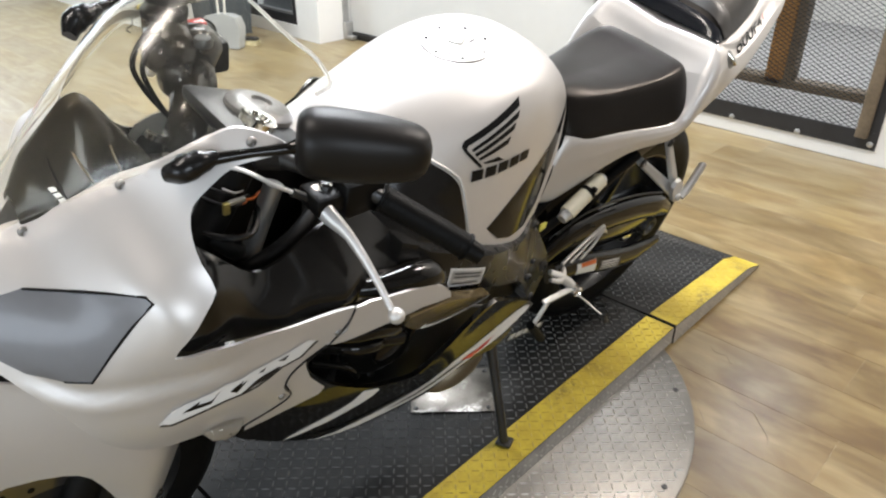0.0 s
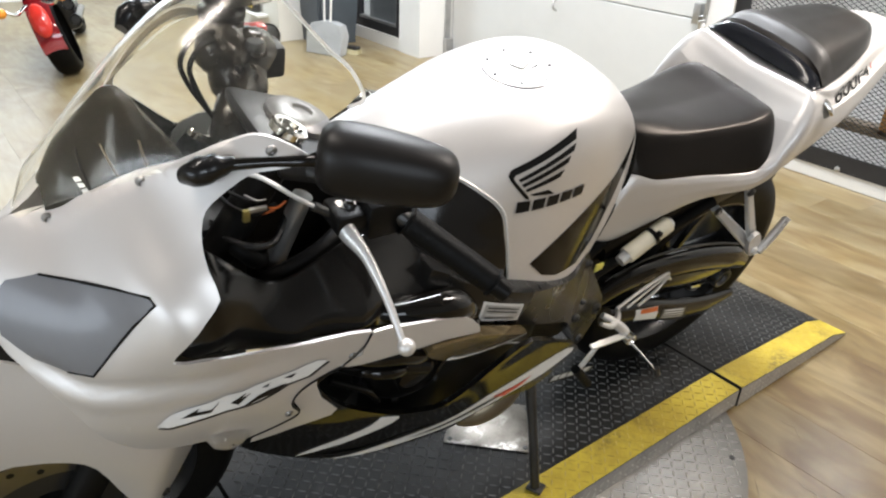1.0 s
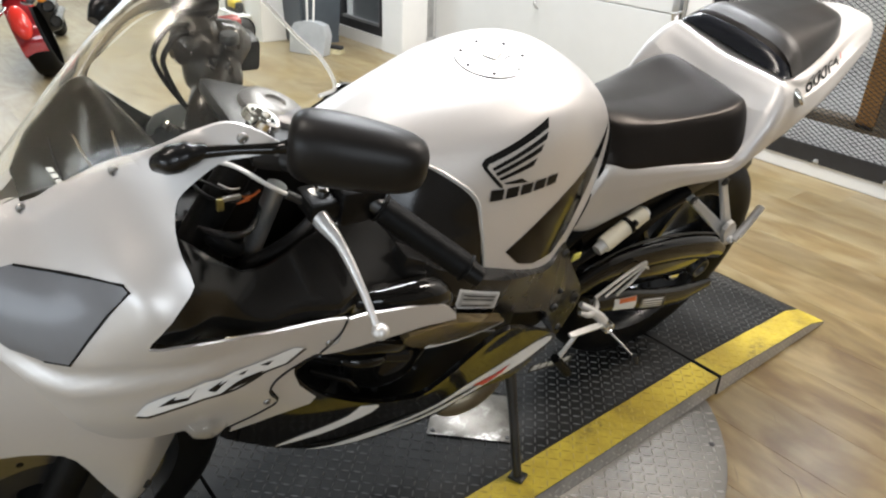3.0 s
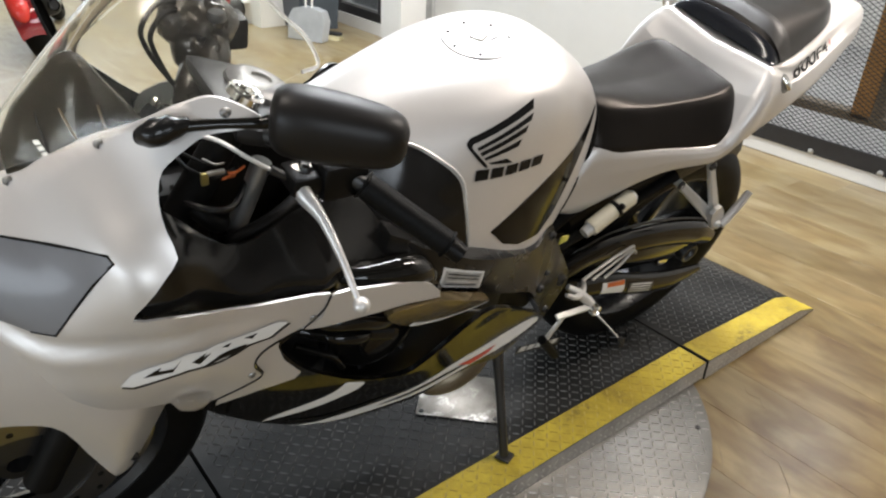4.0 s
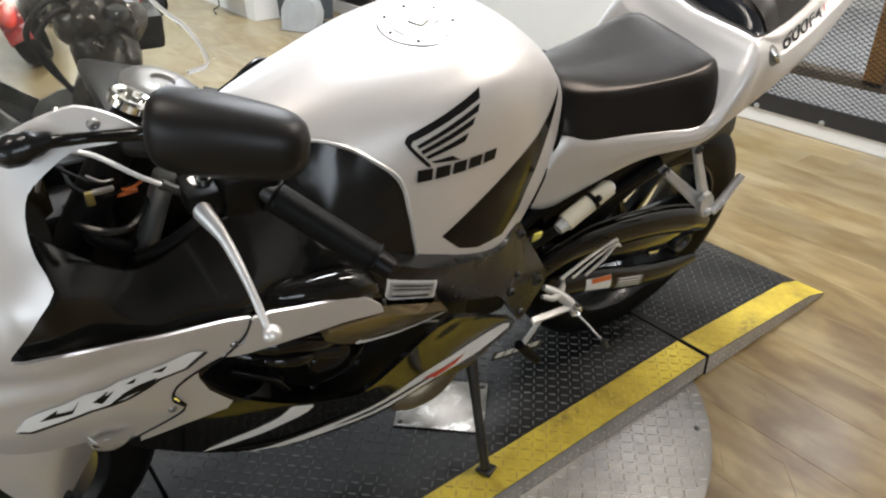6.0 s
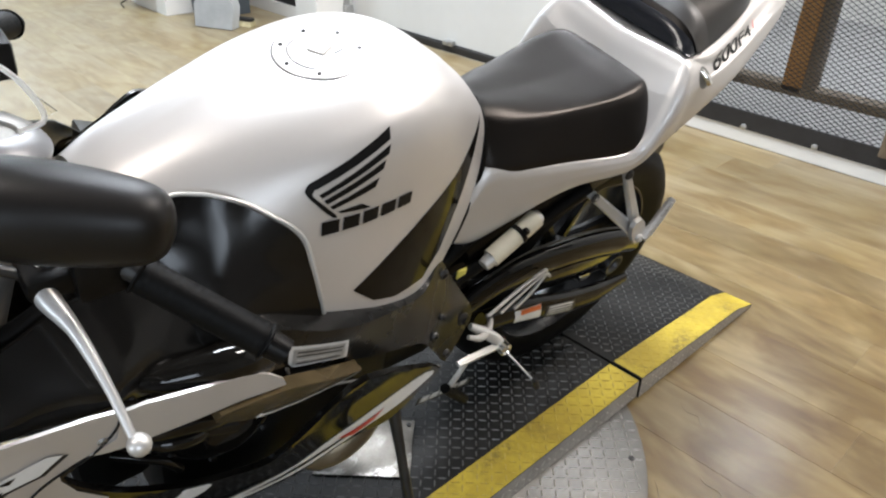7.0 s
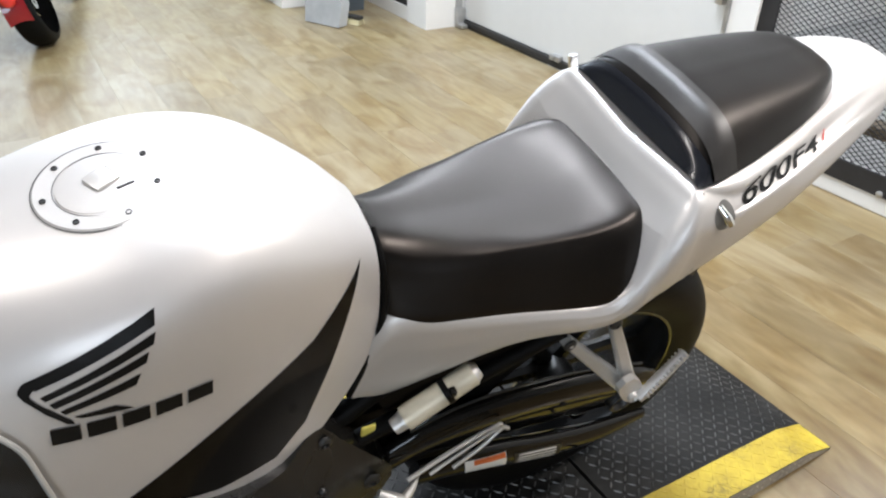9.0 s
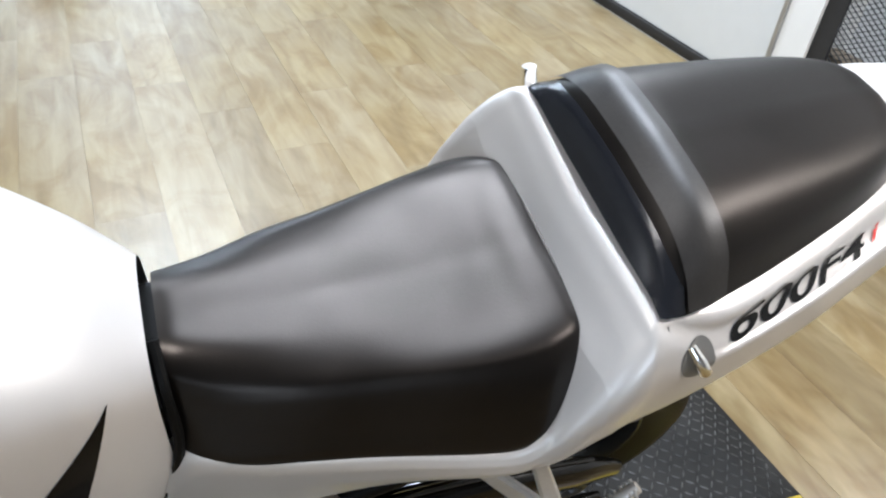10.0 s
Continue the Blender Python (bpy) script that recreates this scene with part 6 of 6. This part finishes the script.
for cx, cy, cz, rx, ry, rz in ((-0.150, 0.444, 0.900, 0.040, 0.036, 0.040), (-0.155, 0.484, 0.892, 0.036, 0.036, 0.032), (-0.140, 0.474, 0.852, 0.034, 0.029, 0.044), (-0.132, 0.440, 0.868, 0.028, 0.022, 0.034)):
    bm = bmesh.new()
    bmesh.ops.create_icosphere(bm, subdivisions=5, radius=1.0)
    for v in bm.verts:
        k = 1 + 0.10 * noise.noise(v.co * 1.6 + Vector((cx * 90, cy * 70, 0))) + 0.05 * noise.noise(v.co * 5.5 + Vector((cz * 80, 0, 0)))
        v.co = Vector((cx + v.co.x * rx * k, cy + v.co.y * ry * k, cz + v.co.z * rz * k))
    part("control_cluster", bm, COCKPIT, bike, "black brake and switch cluster with wiring")
bm = bmesh.new()
tube(bm, [(-0.140, 0.470, 0.862), (-0.100, 0.446, 0.850), (-0.065, 0.430, 0.835), (-0.050, 0.424, 0.780)], [0.024, 0.026, 0.030, 0.034], 18, 5)
part("cable_bundle", bm, COCKPIT, bike, "dark bundle of cables under the controls")
bm = panel([(0.355, 0.795), (0.368, 0.826), (0.412, 0.838), (0.402, 0.800), (0.380, 0.772)], lambda y, z: 0.0, 0.012, 2, 0.003, twin=False)
bmesh.ops.translate(bm, vec=(-0.10, 0, 0), verts=bm.verts)
part("inner_panel", bm, mat("grey_inner_panel", (0.24, 0.24, 0.235), 0.4, 0, 0.15, 8), bike, "grey inner panel of the far fairing")
part("banjo_bolt", lathe(bmesh.new(), [(0, 0.0001), (0, 0.013), (0.006, 0.014), (0.012, 0.011), (0.012, 0.0001)], (-0.118, 0.478, 0.912), "z", 12), STEEL, bike)
part("kill_switch", boxed(-0.225, -0.205, 0.50, 0.53, 0.885, 0.90, 0.003), RED, bike, "small red stop switch")
DASH = [
    (0.184, [(0, 0.846), (0.010, 0.842), (0.020, 0.832), (0.026, 0.816)]),
    (0.205, [(0, 0.884), (0.015, 0.879), (0.036, 0.854), (0.048, 0.828)]),
    (0.222, [(0, 0.904), (0.016, 0.898), (0.044, 0.868), (0.062, 0.832)]),
    (0.244, [(0, 0.928), (0.016, 0.921), (0.048, 0.876), (0.074, 0.822)]),
    (0.262, [(0, 0.943), (0.017, 0.936), (0.052, 0.876), (0.082, 0.812)]),
    (0.282, [(0, 0.941), (0.019, 0.932), (0.056, 0.864), (0.088, 0.800)]),
    (0.308, [(0, 0.902), (0.020, 0.893), (0.060, 0.838), (0.094, 0.780)]),
    (0.340, [(0, 0.852), (0.024, 0.845), (0.066, 0.804), (0.098, 0.760)]),
]
dash = part("instrument_cowl", body(DASH, 6, 6), mat("brown_black_plastic", (0.012, 0.0087, 0.0038), 0.17, 0, 0.5, 14, 0.12, 60, spec=0.4), bike, "brownish black instrument cowl behind the screen")
for y0, y1, bar in ((0.228, 0.234, PLASTIC), (0.250, 0.270, GOLDY), (0.270, 0.300, GOLDY)):
    bm = bmesh.new()
    DT = tree_of(dash)
    pts = [DT.find_nearest(Vector((0.075 * q, y0 + (y1 - y0) * q, 0.918 - 0.11 * q)))[0] for q in np.linspace(0.25, 1, 7)]
    tube(bm, pts, 0.0013, 8, 3)
    part("rib", bm, bar, dash, "moulded rib on the cowl")
letter_blocks("letter_block", dash, tree_of(dash), (0.216, 0.868), (0.228, 0.842), 0.006, 5, WHITE, 0.0012, 0.1)
for pts in ([(-0.085, 0.425, 0.815), (-0.09, 0.400, 0.850), (-0.095, 0.378, 0.890), (-0.10, 0.374, 0.918), (-0.12, 0.400, 0.938), (-0.14, 0.43, 0.93)], [(-0.078, 0.428, 0.815), (-0.083, 0.404, 0.845), (-0.090, 0.386, 0.888), (-0.095, 0.384, 0.912), (-0.115, 0.408, 0.928), (-0.14, 0.44, 0.92)]):
    bm = bmesh.new()
    tube(bm, pts, 0.0036, 8, 8)
    part("hose", bm, RUBBER, bike, "black rubber hose")
for pts in ([(0.08, 0.42, 0.70), (0.13, 0.40, 0.735), (0.14, 0.455, 0.765), (0.11, 0.52, 0.78)], [(0.05, 0.36, 0.75), (0.10, 0.36, 0.785), (0.12, 0.39, 0.76), (0.06, 0.42, 0.72)]):
    bm = bmesh.new()
    tube(bm, pts, 0.011, 10, 8)
    part("hose", bm, RUBBER, bike, "black rubber hose")
bm = bmesh.new()
tube(bm, [(0.085, 0.425, 0.805), (0.095, 0.412, 0.812), (0.088, 0.398, 0.806)], 0.003, 8, 4)
part("wire", bm, ORANGE, bike, "orange wire loop")
part("wire_clip", boxed(0.132, 0.138, 0.374, 0.396, 0.850, 0.856, 0.002), CAST, bike)
bm = bmesh.new()
tube(bm, [(0.10, 0.420, 0.725), (0.10, 0.456, 0.830)], 0.013, 16, 1)
part("stay_tube", bm, CAST, bike, "bare alloy stay tube")
part("connector", boxed(0.132, 0.138, 0.367, 0.376, 0.838, 0.855, 0.002), mat("brass_connector", (0.25, 0.21, 0.07), 0.35, 0.6, 0.2, 20), bike, "small brass-coloured connector")
# added black sheet, stands in for the dark depth of the cavity
part("inner_shield", boxed(0.030, 0.038, 0.270, 0.545, 0.62, 0.825, 0.003), PLASTIC, bike, "added black sheet that darkens the cavity inside the cowl")
for pts, r, m in (([(0.05, 0.34, 0.86), (0.10, 0.352, 0.868), (0.128, 0.376, 0.862), (0.11, 0.40, 0.84)], 0.0020, RUBBER), ([(0.05, 0.36, 0.83), (0.11, 0.362, 0.845), (0.130, 0.385, 0.842), (0.10, 0.42, 0.825)], 0.0026, RUBBER), ([(0.06, 0.35, 0.79), (0.12, 0.36, 0.80), (0.14, 0.40, 0.80), (0.09, 0.44, 0.80)], 0.0045, BOOT), ([(0.122, 0.374, 0.866), (0.130, 0.386, 0.861), (0.126, 0.398, 0.857)], 0.0012, CAST), ([(0.10, 0.40, 0.826), (0.122, 0.412, 0.838), (0.112, 0.428, 0.836)], 0.0018, ORANGE)):
    bm = bmesh.new()
    tube(bm, pts, r, 8, 6)
    part("wire", bm, m, bike, "thin wire inside the cowl")
part("cockpit_core", boxed(-0.09, 0.09, 0.20, 0.40, 0.50, 0.80, 0.03), mat("black_void_plastic", (0.008, 0.008, 0.008), 0.6, 0, 0.3, 10), bike, "dark inner structure behind the cowl")

# windscreen
SCREEN_EDGE = spline([(0.020, 0.157, 0.812), (0.05, 0.184, 0.846), (0.096, 0.270, 0.894), (0.128, 0.325, 0.924), (0.152, 0.385, 0.953), (0.148, 0.45, 0.966), (0.133, 0.515, 0.980)], 6)
SCREEN_RIDGE = spline([(0, 0.152, 0.810), (0, 0.182, 0.861), (0, 0.209, 0.896), (0, 0.262, 0.956), (0, 0.326, 1.020), (0, 0.384, 1.056), (0, 0.43, 1.074)], 6)


def windscreen():
    rows = []
    for e, r in zip(SCREEN_EDGE, SCREEN_RIDGE):
        row = []
        for t in np.linspace(-1, 1, 25):
            s = abs(t)
            p = r + (e - r) * np.array((s, s * s, s ** 1.8))
            row.append((math.copysign(p[0], t) if s else 0.0, p[1], p[2] - (0.05 * p[0] if t < 0 else 0.0)))
        rows.append(row)
    bm = skin(bmesh.new(), rows)
    bmesh.ops.recalc_face_normals(bm, faces=bm.faces)
    bmesh.ops.solidify(bm, geom=bm.faces[:], thickness=0.003)
    return bm


screen = part("windscreen", windscreen(), SCREEN, bike, "clear lightly tinted windscreen", shadow=False)
rim = [tuple(p) for p in SCREEN_EDGE]
e, r = SCREEN_EDGE[-1], SCREEN_RIDGE[-1]
back = [tuple((r + (e - r) * np.array((q, q * q, q ** 1.8)))) for q in np.linspace(1, 0, 16)]
bm = bmesh.new()
half = [rim[33], rim[35]] + [tuple(np.array(back[2]) + (0.002, 0.001, 0.002)), back[4], back[8], back[12], back[15]]
tube(bm, half + [(-x, y, z - 0.05 * x) for x, y, z in half[-2::-1]], 0.0023, 10, 5)
part("screen_rim", bm, glass("bright_acrylic_edge", (0.92, 0.91, 0.88), 0.3, 0.8), screen, "bright polished acrylic edge")

# ---- ceiling lamps, added out of view ----
def ceiling_lamp(x, y):
    t = thing("ceiling_lamp", pose(x, y, CEIL), "unseen white fluorescent ceiling lamp with two lit tubes, added for brightness", "lamp", "ceiling lamps")
    part("housing", boxed(-0.15, 0.15, -0.62, 0.62, -0.05, 0.0, 0.006), WALLW, t)
    for sx in (-0.07, 0.07):
        bm = bmesh.new()
        tube(bm, [(sx, -0.59, -0.068), (sx, 0.59, -0.068)], 0.016, 12, 1)
        part("tube", bm, TUBE, t, "lit fluorescent tube")
    return t


for tx, ty, watts, tone in TUBES:
    ceiling_lamp(tx, ty)


# ---- things against the far wall ----
def dustpan():
    t = thing("dustpan", pose(-4.55, 2.58, 0, 0, 0, 25), "grey long-handled dustpan standing open by the wall", "dustpan")
    prof = [(-0.145, 0.005), (-0.155, 0.14), (-0.12, 0.205), (-0.05, 0.222), (0.05, 0.222), (0.12, 0.205), (0.155, 0.14), (0.145, 0.005)]
    bm = bmesh.new()
    skin(bm, [[(x, -0.06 + z * 0.2, z) for x, z in prof], [(x * 0.98, 0.02 + z * 0.2, z * 0.98) for x, z in prof]], False, True)
    part("pan", bm, SCRAP, t)
    bm = bmesh.new()
    tube(bm, [(-0.02, 0.0, 0.20), (-0.02, 0.02, 0.8)], 0.008, 8, 1)
    tube(bm, [(0.03, 0.0, 0.20), (0.05, 0.04, 0.8)], 0.008, 8, 1)
    part("handle", bm, WALLW, t, "bright metal handle")


def broom():
    t = thing("broom", pose(-4.60, 2.67, 0, 0, 0, 25), "broom with yellow bristles behind the dustpan", "broom")
    bm = boxed(-0.205, 0.205, -0.025, 0.025, 0.03, 0.055, 0.008)
    part("head", bm, SEAL, t)
    bm = bmesh.new()
    for i in range(60):
        x = -0.20 + 0.40 * (i / 59)
        for s in (-0.02, 0.0, 0.02):
            tube(bm, [(x, s, 0.032), (x + 0.004 * math.sin(i), s * 1.5, 0.0)], 0.005, 4, 1)
    part("bristles", bm, YELLOWB, t, "yellow bristles")


def bin_():
    t = thing("waste_bin", pose(-4.93, 2.80, 0), "tall blue-grey plastic waste bin", "bin")
    bm = bmesh.new()
    rings = [[(sx * w, sy * w, z) for sx, sy in ((-1, -1), (1, -1), (1, 1), (-1, 1))] for z, w in ((0.0, 0.15), (0.02, 0.155), (0.85, 0.2), (0.86, 0.21), (0.9, 0.21))]
    skin(bm, rings, True, True)
    bmesh.ops.bevel(bm, geom=[e for e in bm.edges if abs(e.verts[0].co.z - e.verts[1].co.z) > 0.1], offset=0.02, segments=3, affect="EDGES")
    part("body", bm, BINGREY, t)


def wall_tool():
    t = thing("power_adapter", pose(-5.42, 2.44, 0.0), "yellow and black tool on a low ledge with a cable", "tool")
    part("body", boxed(-0.12, 0.10, -0.06, 0.0, 0.17, 0.25, 0.015), mat("black_tool", (0.02, 0.02, 0.02), 0.4), t)
    part("grip", boxed(-0.06, 0.08, -0.065, 0.005, 0.20, 0.26, 0.015), mat("yellow_tool", (0.6, 0.45, 0.03), 0.4), t, "yellow casing")
    bm = bmesh.new()
    tube(bm, [(-0.1, -0.03, 0.18), (-0.16, -0.05, 0.12), (-0.12, -0.06, 0.05), (-0.2, -0.08, 0.005), (-0.05, -0.12, 0.005)], 0.005, 6, 6)
    part("cable", bm, RUBBER, t)
    part("ledge", boxed(-0.2, 0.2, -0.08, 0.01, 0.15, 0.17, 0.004), WALLW, t, "low white ledge")


dustpan()
broom()
bin_()
wall_tool()


# ---- a parked motorcycle further off ----
def parked_cruiser(at, turn, lean, size, paint, label):
    c = thing("parked_motorcycle", pose(*at, 0, 0, turn) @ pose(0, 0, 0, 0, lean, 0) @ Matrix.Scale(size, 4), label, "motorcycle")

    def cpart(name, bm, m, label=""):
        return part(name, bm, m, c, label)

    for y, r, w in ((0.0, 0.31, 0.19), (1.62, 0.31, 0.13)):
        hub = cpart("wheel", lathe(bmesh.new(), [(-0.05, 0.05), (0.05, 0.05), (0.05, 0.02), (-0.05, 0.02)], (0, y, r), "x", 20), CHROME, "spoked wheel")
        prof = [(w / 2 * math.sin(t * 1.5), r - 0.09 + 0.09 * max(0, math.cos(t * 1.5)) ** 0.5) for t in np.linspace(-1, 1, 11)]
        part("tyre", lathe(bmesh.new(), prof, (0, y, r), "x", 40), RUBBER, hub)
        bm = bmesh.new()
        for k in range(14):
            a = k * math.pi / 7
            tube(bm, [(0, y, r), (0.01, y + 0.22 * math.cos(a), r + 0.22 * math.sin(a))], 0.004, 5, 1)
        part("spokes", bm, CHROME, hub)
    fend = []
    for k in range(13):
        a = radians(-8 + k * 12.2)
        fend.append([(x, -0.345 * math.cos(a) * 1.0, 0.31 + 0.345 * math.sin(a) - abs(x) * 2.4 * abs(x)) for x in np.linspace(-0.085, 0.085, 9)])
    cpart("rear_fender", skin(bmesh.new(), fend), paint, "rounded rear fender")
    bm = bmesh.new()
    bmesh.ops.create_uvsphere(bm, u_segments=20, v_segments=12, radius=1)
    for v in bm.verts:
        v.co = Vector((v.co.x * 0.07, -0.335 + v.co.y * 0.05 + v.co.z * 0.045, 0.49 + v.co.z * 0.12))
    cpart("tail_light", bm, REDLENS, "large red tail light")
    for sx in (-1, 1):
        bm = bmesh.new()
        tube(bm, [(sx * 0.06, -0.22, 0.60), (sx * 0.13, -0.30, 0.57), (sx * 0.20, -0.34, 0.62)], 0.013, 10, 5)
        cpart("indicator_bar", bm, CHROME, "chromed indicator bar")
        bm = bmesh.new()
        bmesh.ops.create_uvsphere(bm, u_segments=16, v_segments=10, radius=0.038)
        bmesh.ops.translate(bm, vec=(sx * 0.215, -0.36, 0.615), verts=bm.verts)
        cpart("indicator", bm, AMBER, "amber indicator lens")
    for z in (0.40, 0.52):
        bm = bmesh.new()
        tube(bm, [(0.19, 0.75, z - 0.06), (0.20, 0.25, z - 0.02), (0.21, -0.18, z)], [0.03, 0.04, 0.045], 16, 4, False)
        tube(bm, [(0.21, -0.178, z), (0.21, -0.10, z)], [0.034, 0.034], 16, 1)
        cpart("exhaust", bm, mat("dark_exhaust", (0.03, 0.03, 0.03), 0.2, 0.7), "dark round silencer")
    seat = [(-0.15, [(0, 0.70), (0.09, 0.69), (0.12, 0.65)]), (0.15, [(0, 0.72), (0.12, 0.71), (0.15, 0.66)]), (0.45, [(0, 0.70), (0.13, 0.69), (0.16, 0.63)]), (0.62, [(0, 0.74), (0.09, 0.73), (0.11, 0.66)])]
    cpart("seat", body(seat, 5, 5), LEATHER, "black saddle")
    tk = [(0.60, [(0, 0.76), (0.07, 0.74), (0.09, 0.66)]), (0.80, [(0, 0.86), (0.12, 0.82), (0.14, 0.68)]), (1.0, [(0, 0.88), (0.13, 0.82), (0.14, 0.70)]), (1.15, [(0, 0.84), (0.07, 0.80), (0.08, 0.72)])]
    cpart("tank", body(tk, 5, 5), paint, "teardrop tank")
    cpart("engine", boxed(-0.16, 0.16, 0.50, 1.02, 0.22, 0.62, 0.04), STEEL, "dark engine with fins")
    bm = bmesh.new()
    for sx in (-1, 1):
        tube(bm, [(sx * 0.09, 1.62, 0.31), (sx * 0.10, 1.30, 0.85), (sx * 0.10, 1.22, 1.0)], 0.022, 10, 3)
        tube(bm, [(sx * 0.08, 1.22, 1.0), (sx * 0.25, 1.15, 1.1), (sx * 0.40, 0.98, 1.08)], 0.013, 10, 4)
    cpart("fork_and_bars", bm, CHROME, "chromed fork and handlebar")
    return c


parked_cruiser((-4.83, 0.97, 0.0), 75, -16, 0.76, REDPAINT, "dark red cruiser motorcycle with chrome and amber indicators")

# ---- floor planks ----
def plank_floor():
    f = setting("floor", boxed(WEST, EAST, SOUTH, NORTH, -0.12, -0.0012), GROUT, "vinyl plank floor in pale worn oak")
    W, L, G = 0.182, 1.22, 0.00025
    mesh = {}

    def plank(length):
        if length not in mesh:
            bm = bmesh.new()
            rings = []
            for x0 in (G, length - G):
                rings.append([(x0, G, -0.0045), (x0, G, -0.0003), (x0, G + 0.0004, 0), (x0, W - G - 0.0004, 0), (x0, W - G, -0.0003), (x0, W - G, -0.0045)])
            skin(bm, rings, False, True)
            me = bpy.data.meshes.new("plank")
            bm.to_mesh(me)
            bm.free()
            me.materials.append(PLANK)
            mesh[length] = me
        return mesh[length]

    rnd = random.Random(5)
    rows = int((NORTH - SOUTH) / W)
    count = 0
    far_v, far_f = [], []
    for r in range(rows):
        y = NORTH - (r + 1) * W
        x = WEST - rnd.random() * L
        while x < EAST:
            a, b = max(x, WEST), min(x + L, EAST)
            if b - a > 0.05:
                if -5.6 < (a + b) / 2 < 1.0 and y > -0.4 and count < 300:
                    ob = new("plank", plank(round(b - a, 3)))
                    ob.parent = f
                    ob.location = (a, y, 0)
                    count += 1
                else:
                    k = len(far_v)
                    far_v += [(a + G, y + G, 0), (b - G, y + G, 0), (b - G, y + W - G, 0), (a + G, y + W - G, 0)]
                    far_f.append((k, k + 1, k + 2, k + 3))
            x += L
    for pts in ([(-0.545, 1.645), (-0.515, 1.628), (-0.49, 1.634), (-0.47, 1.612), (-0.455, 1.615)], [(-0.40, 1.475), (-0.372, 1.462), (-0.345, 1.464), (-0.315, 1.435), (-0.285, 1.405), (-0.27, 1.37)], [(-0.46, 1.40), (-0.43, 1.37), (-0.40, 1.33)]):
        bm = bmesh.new()
        tube(bm, [(x, y, -0.0006) for x, y in pts], [0.0006] + [0.0017] * (len(pts) - 2) + [0.0005], 6, 5)
        part("floor_crack", bm, GROUT, f, "short dark split in the vinyl")
    me = bpy.data.meshes.new("far_planks")
    me.from_pydata(far_v, [], far_f)
    me.materials.append(PLANK)
    ob = new("far_planks", me)
    ob.parent = f
    tagged(ob, "vinyl planks further off", kind="stuff")


plank_floor()
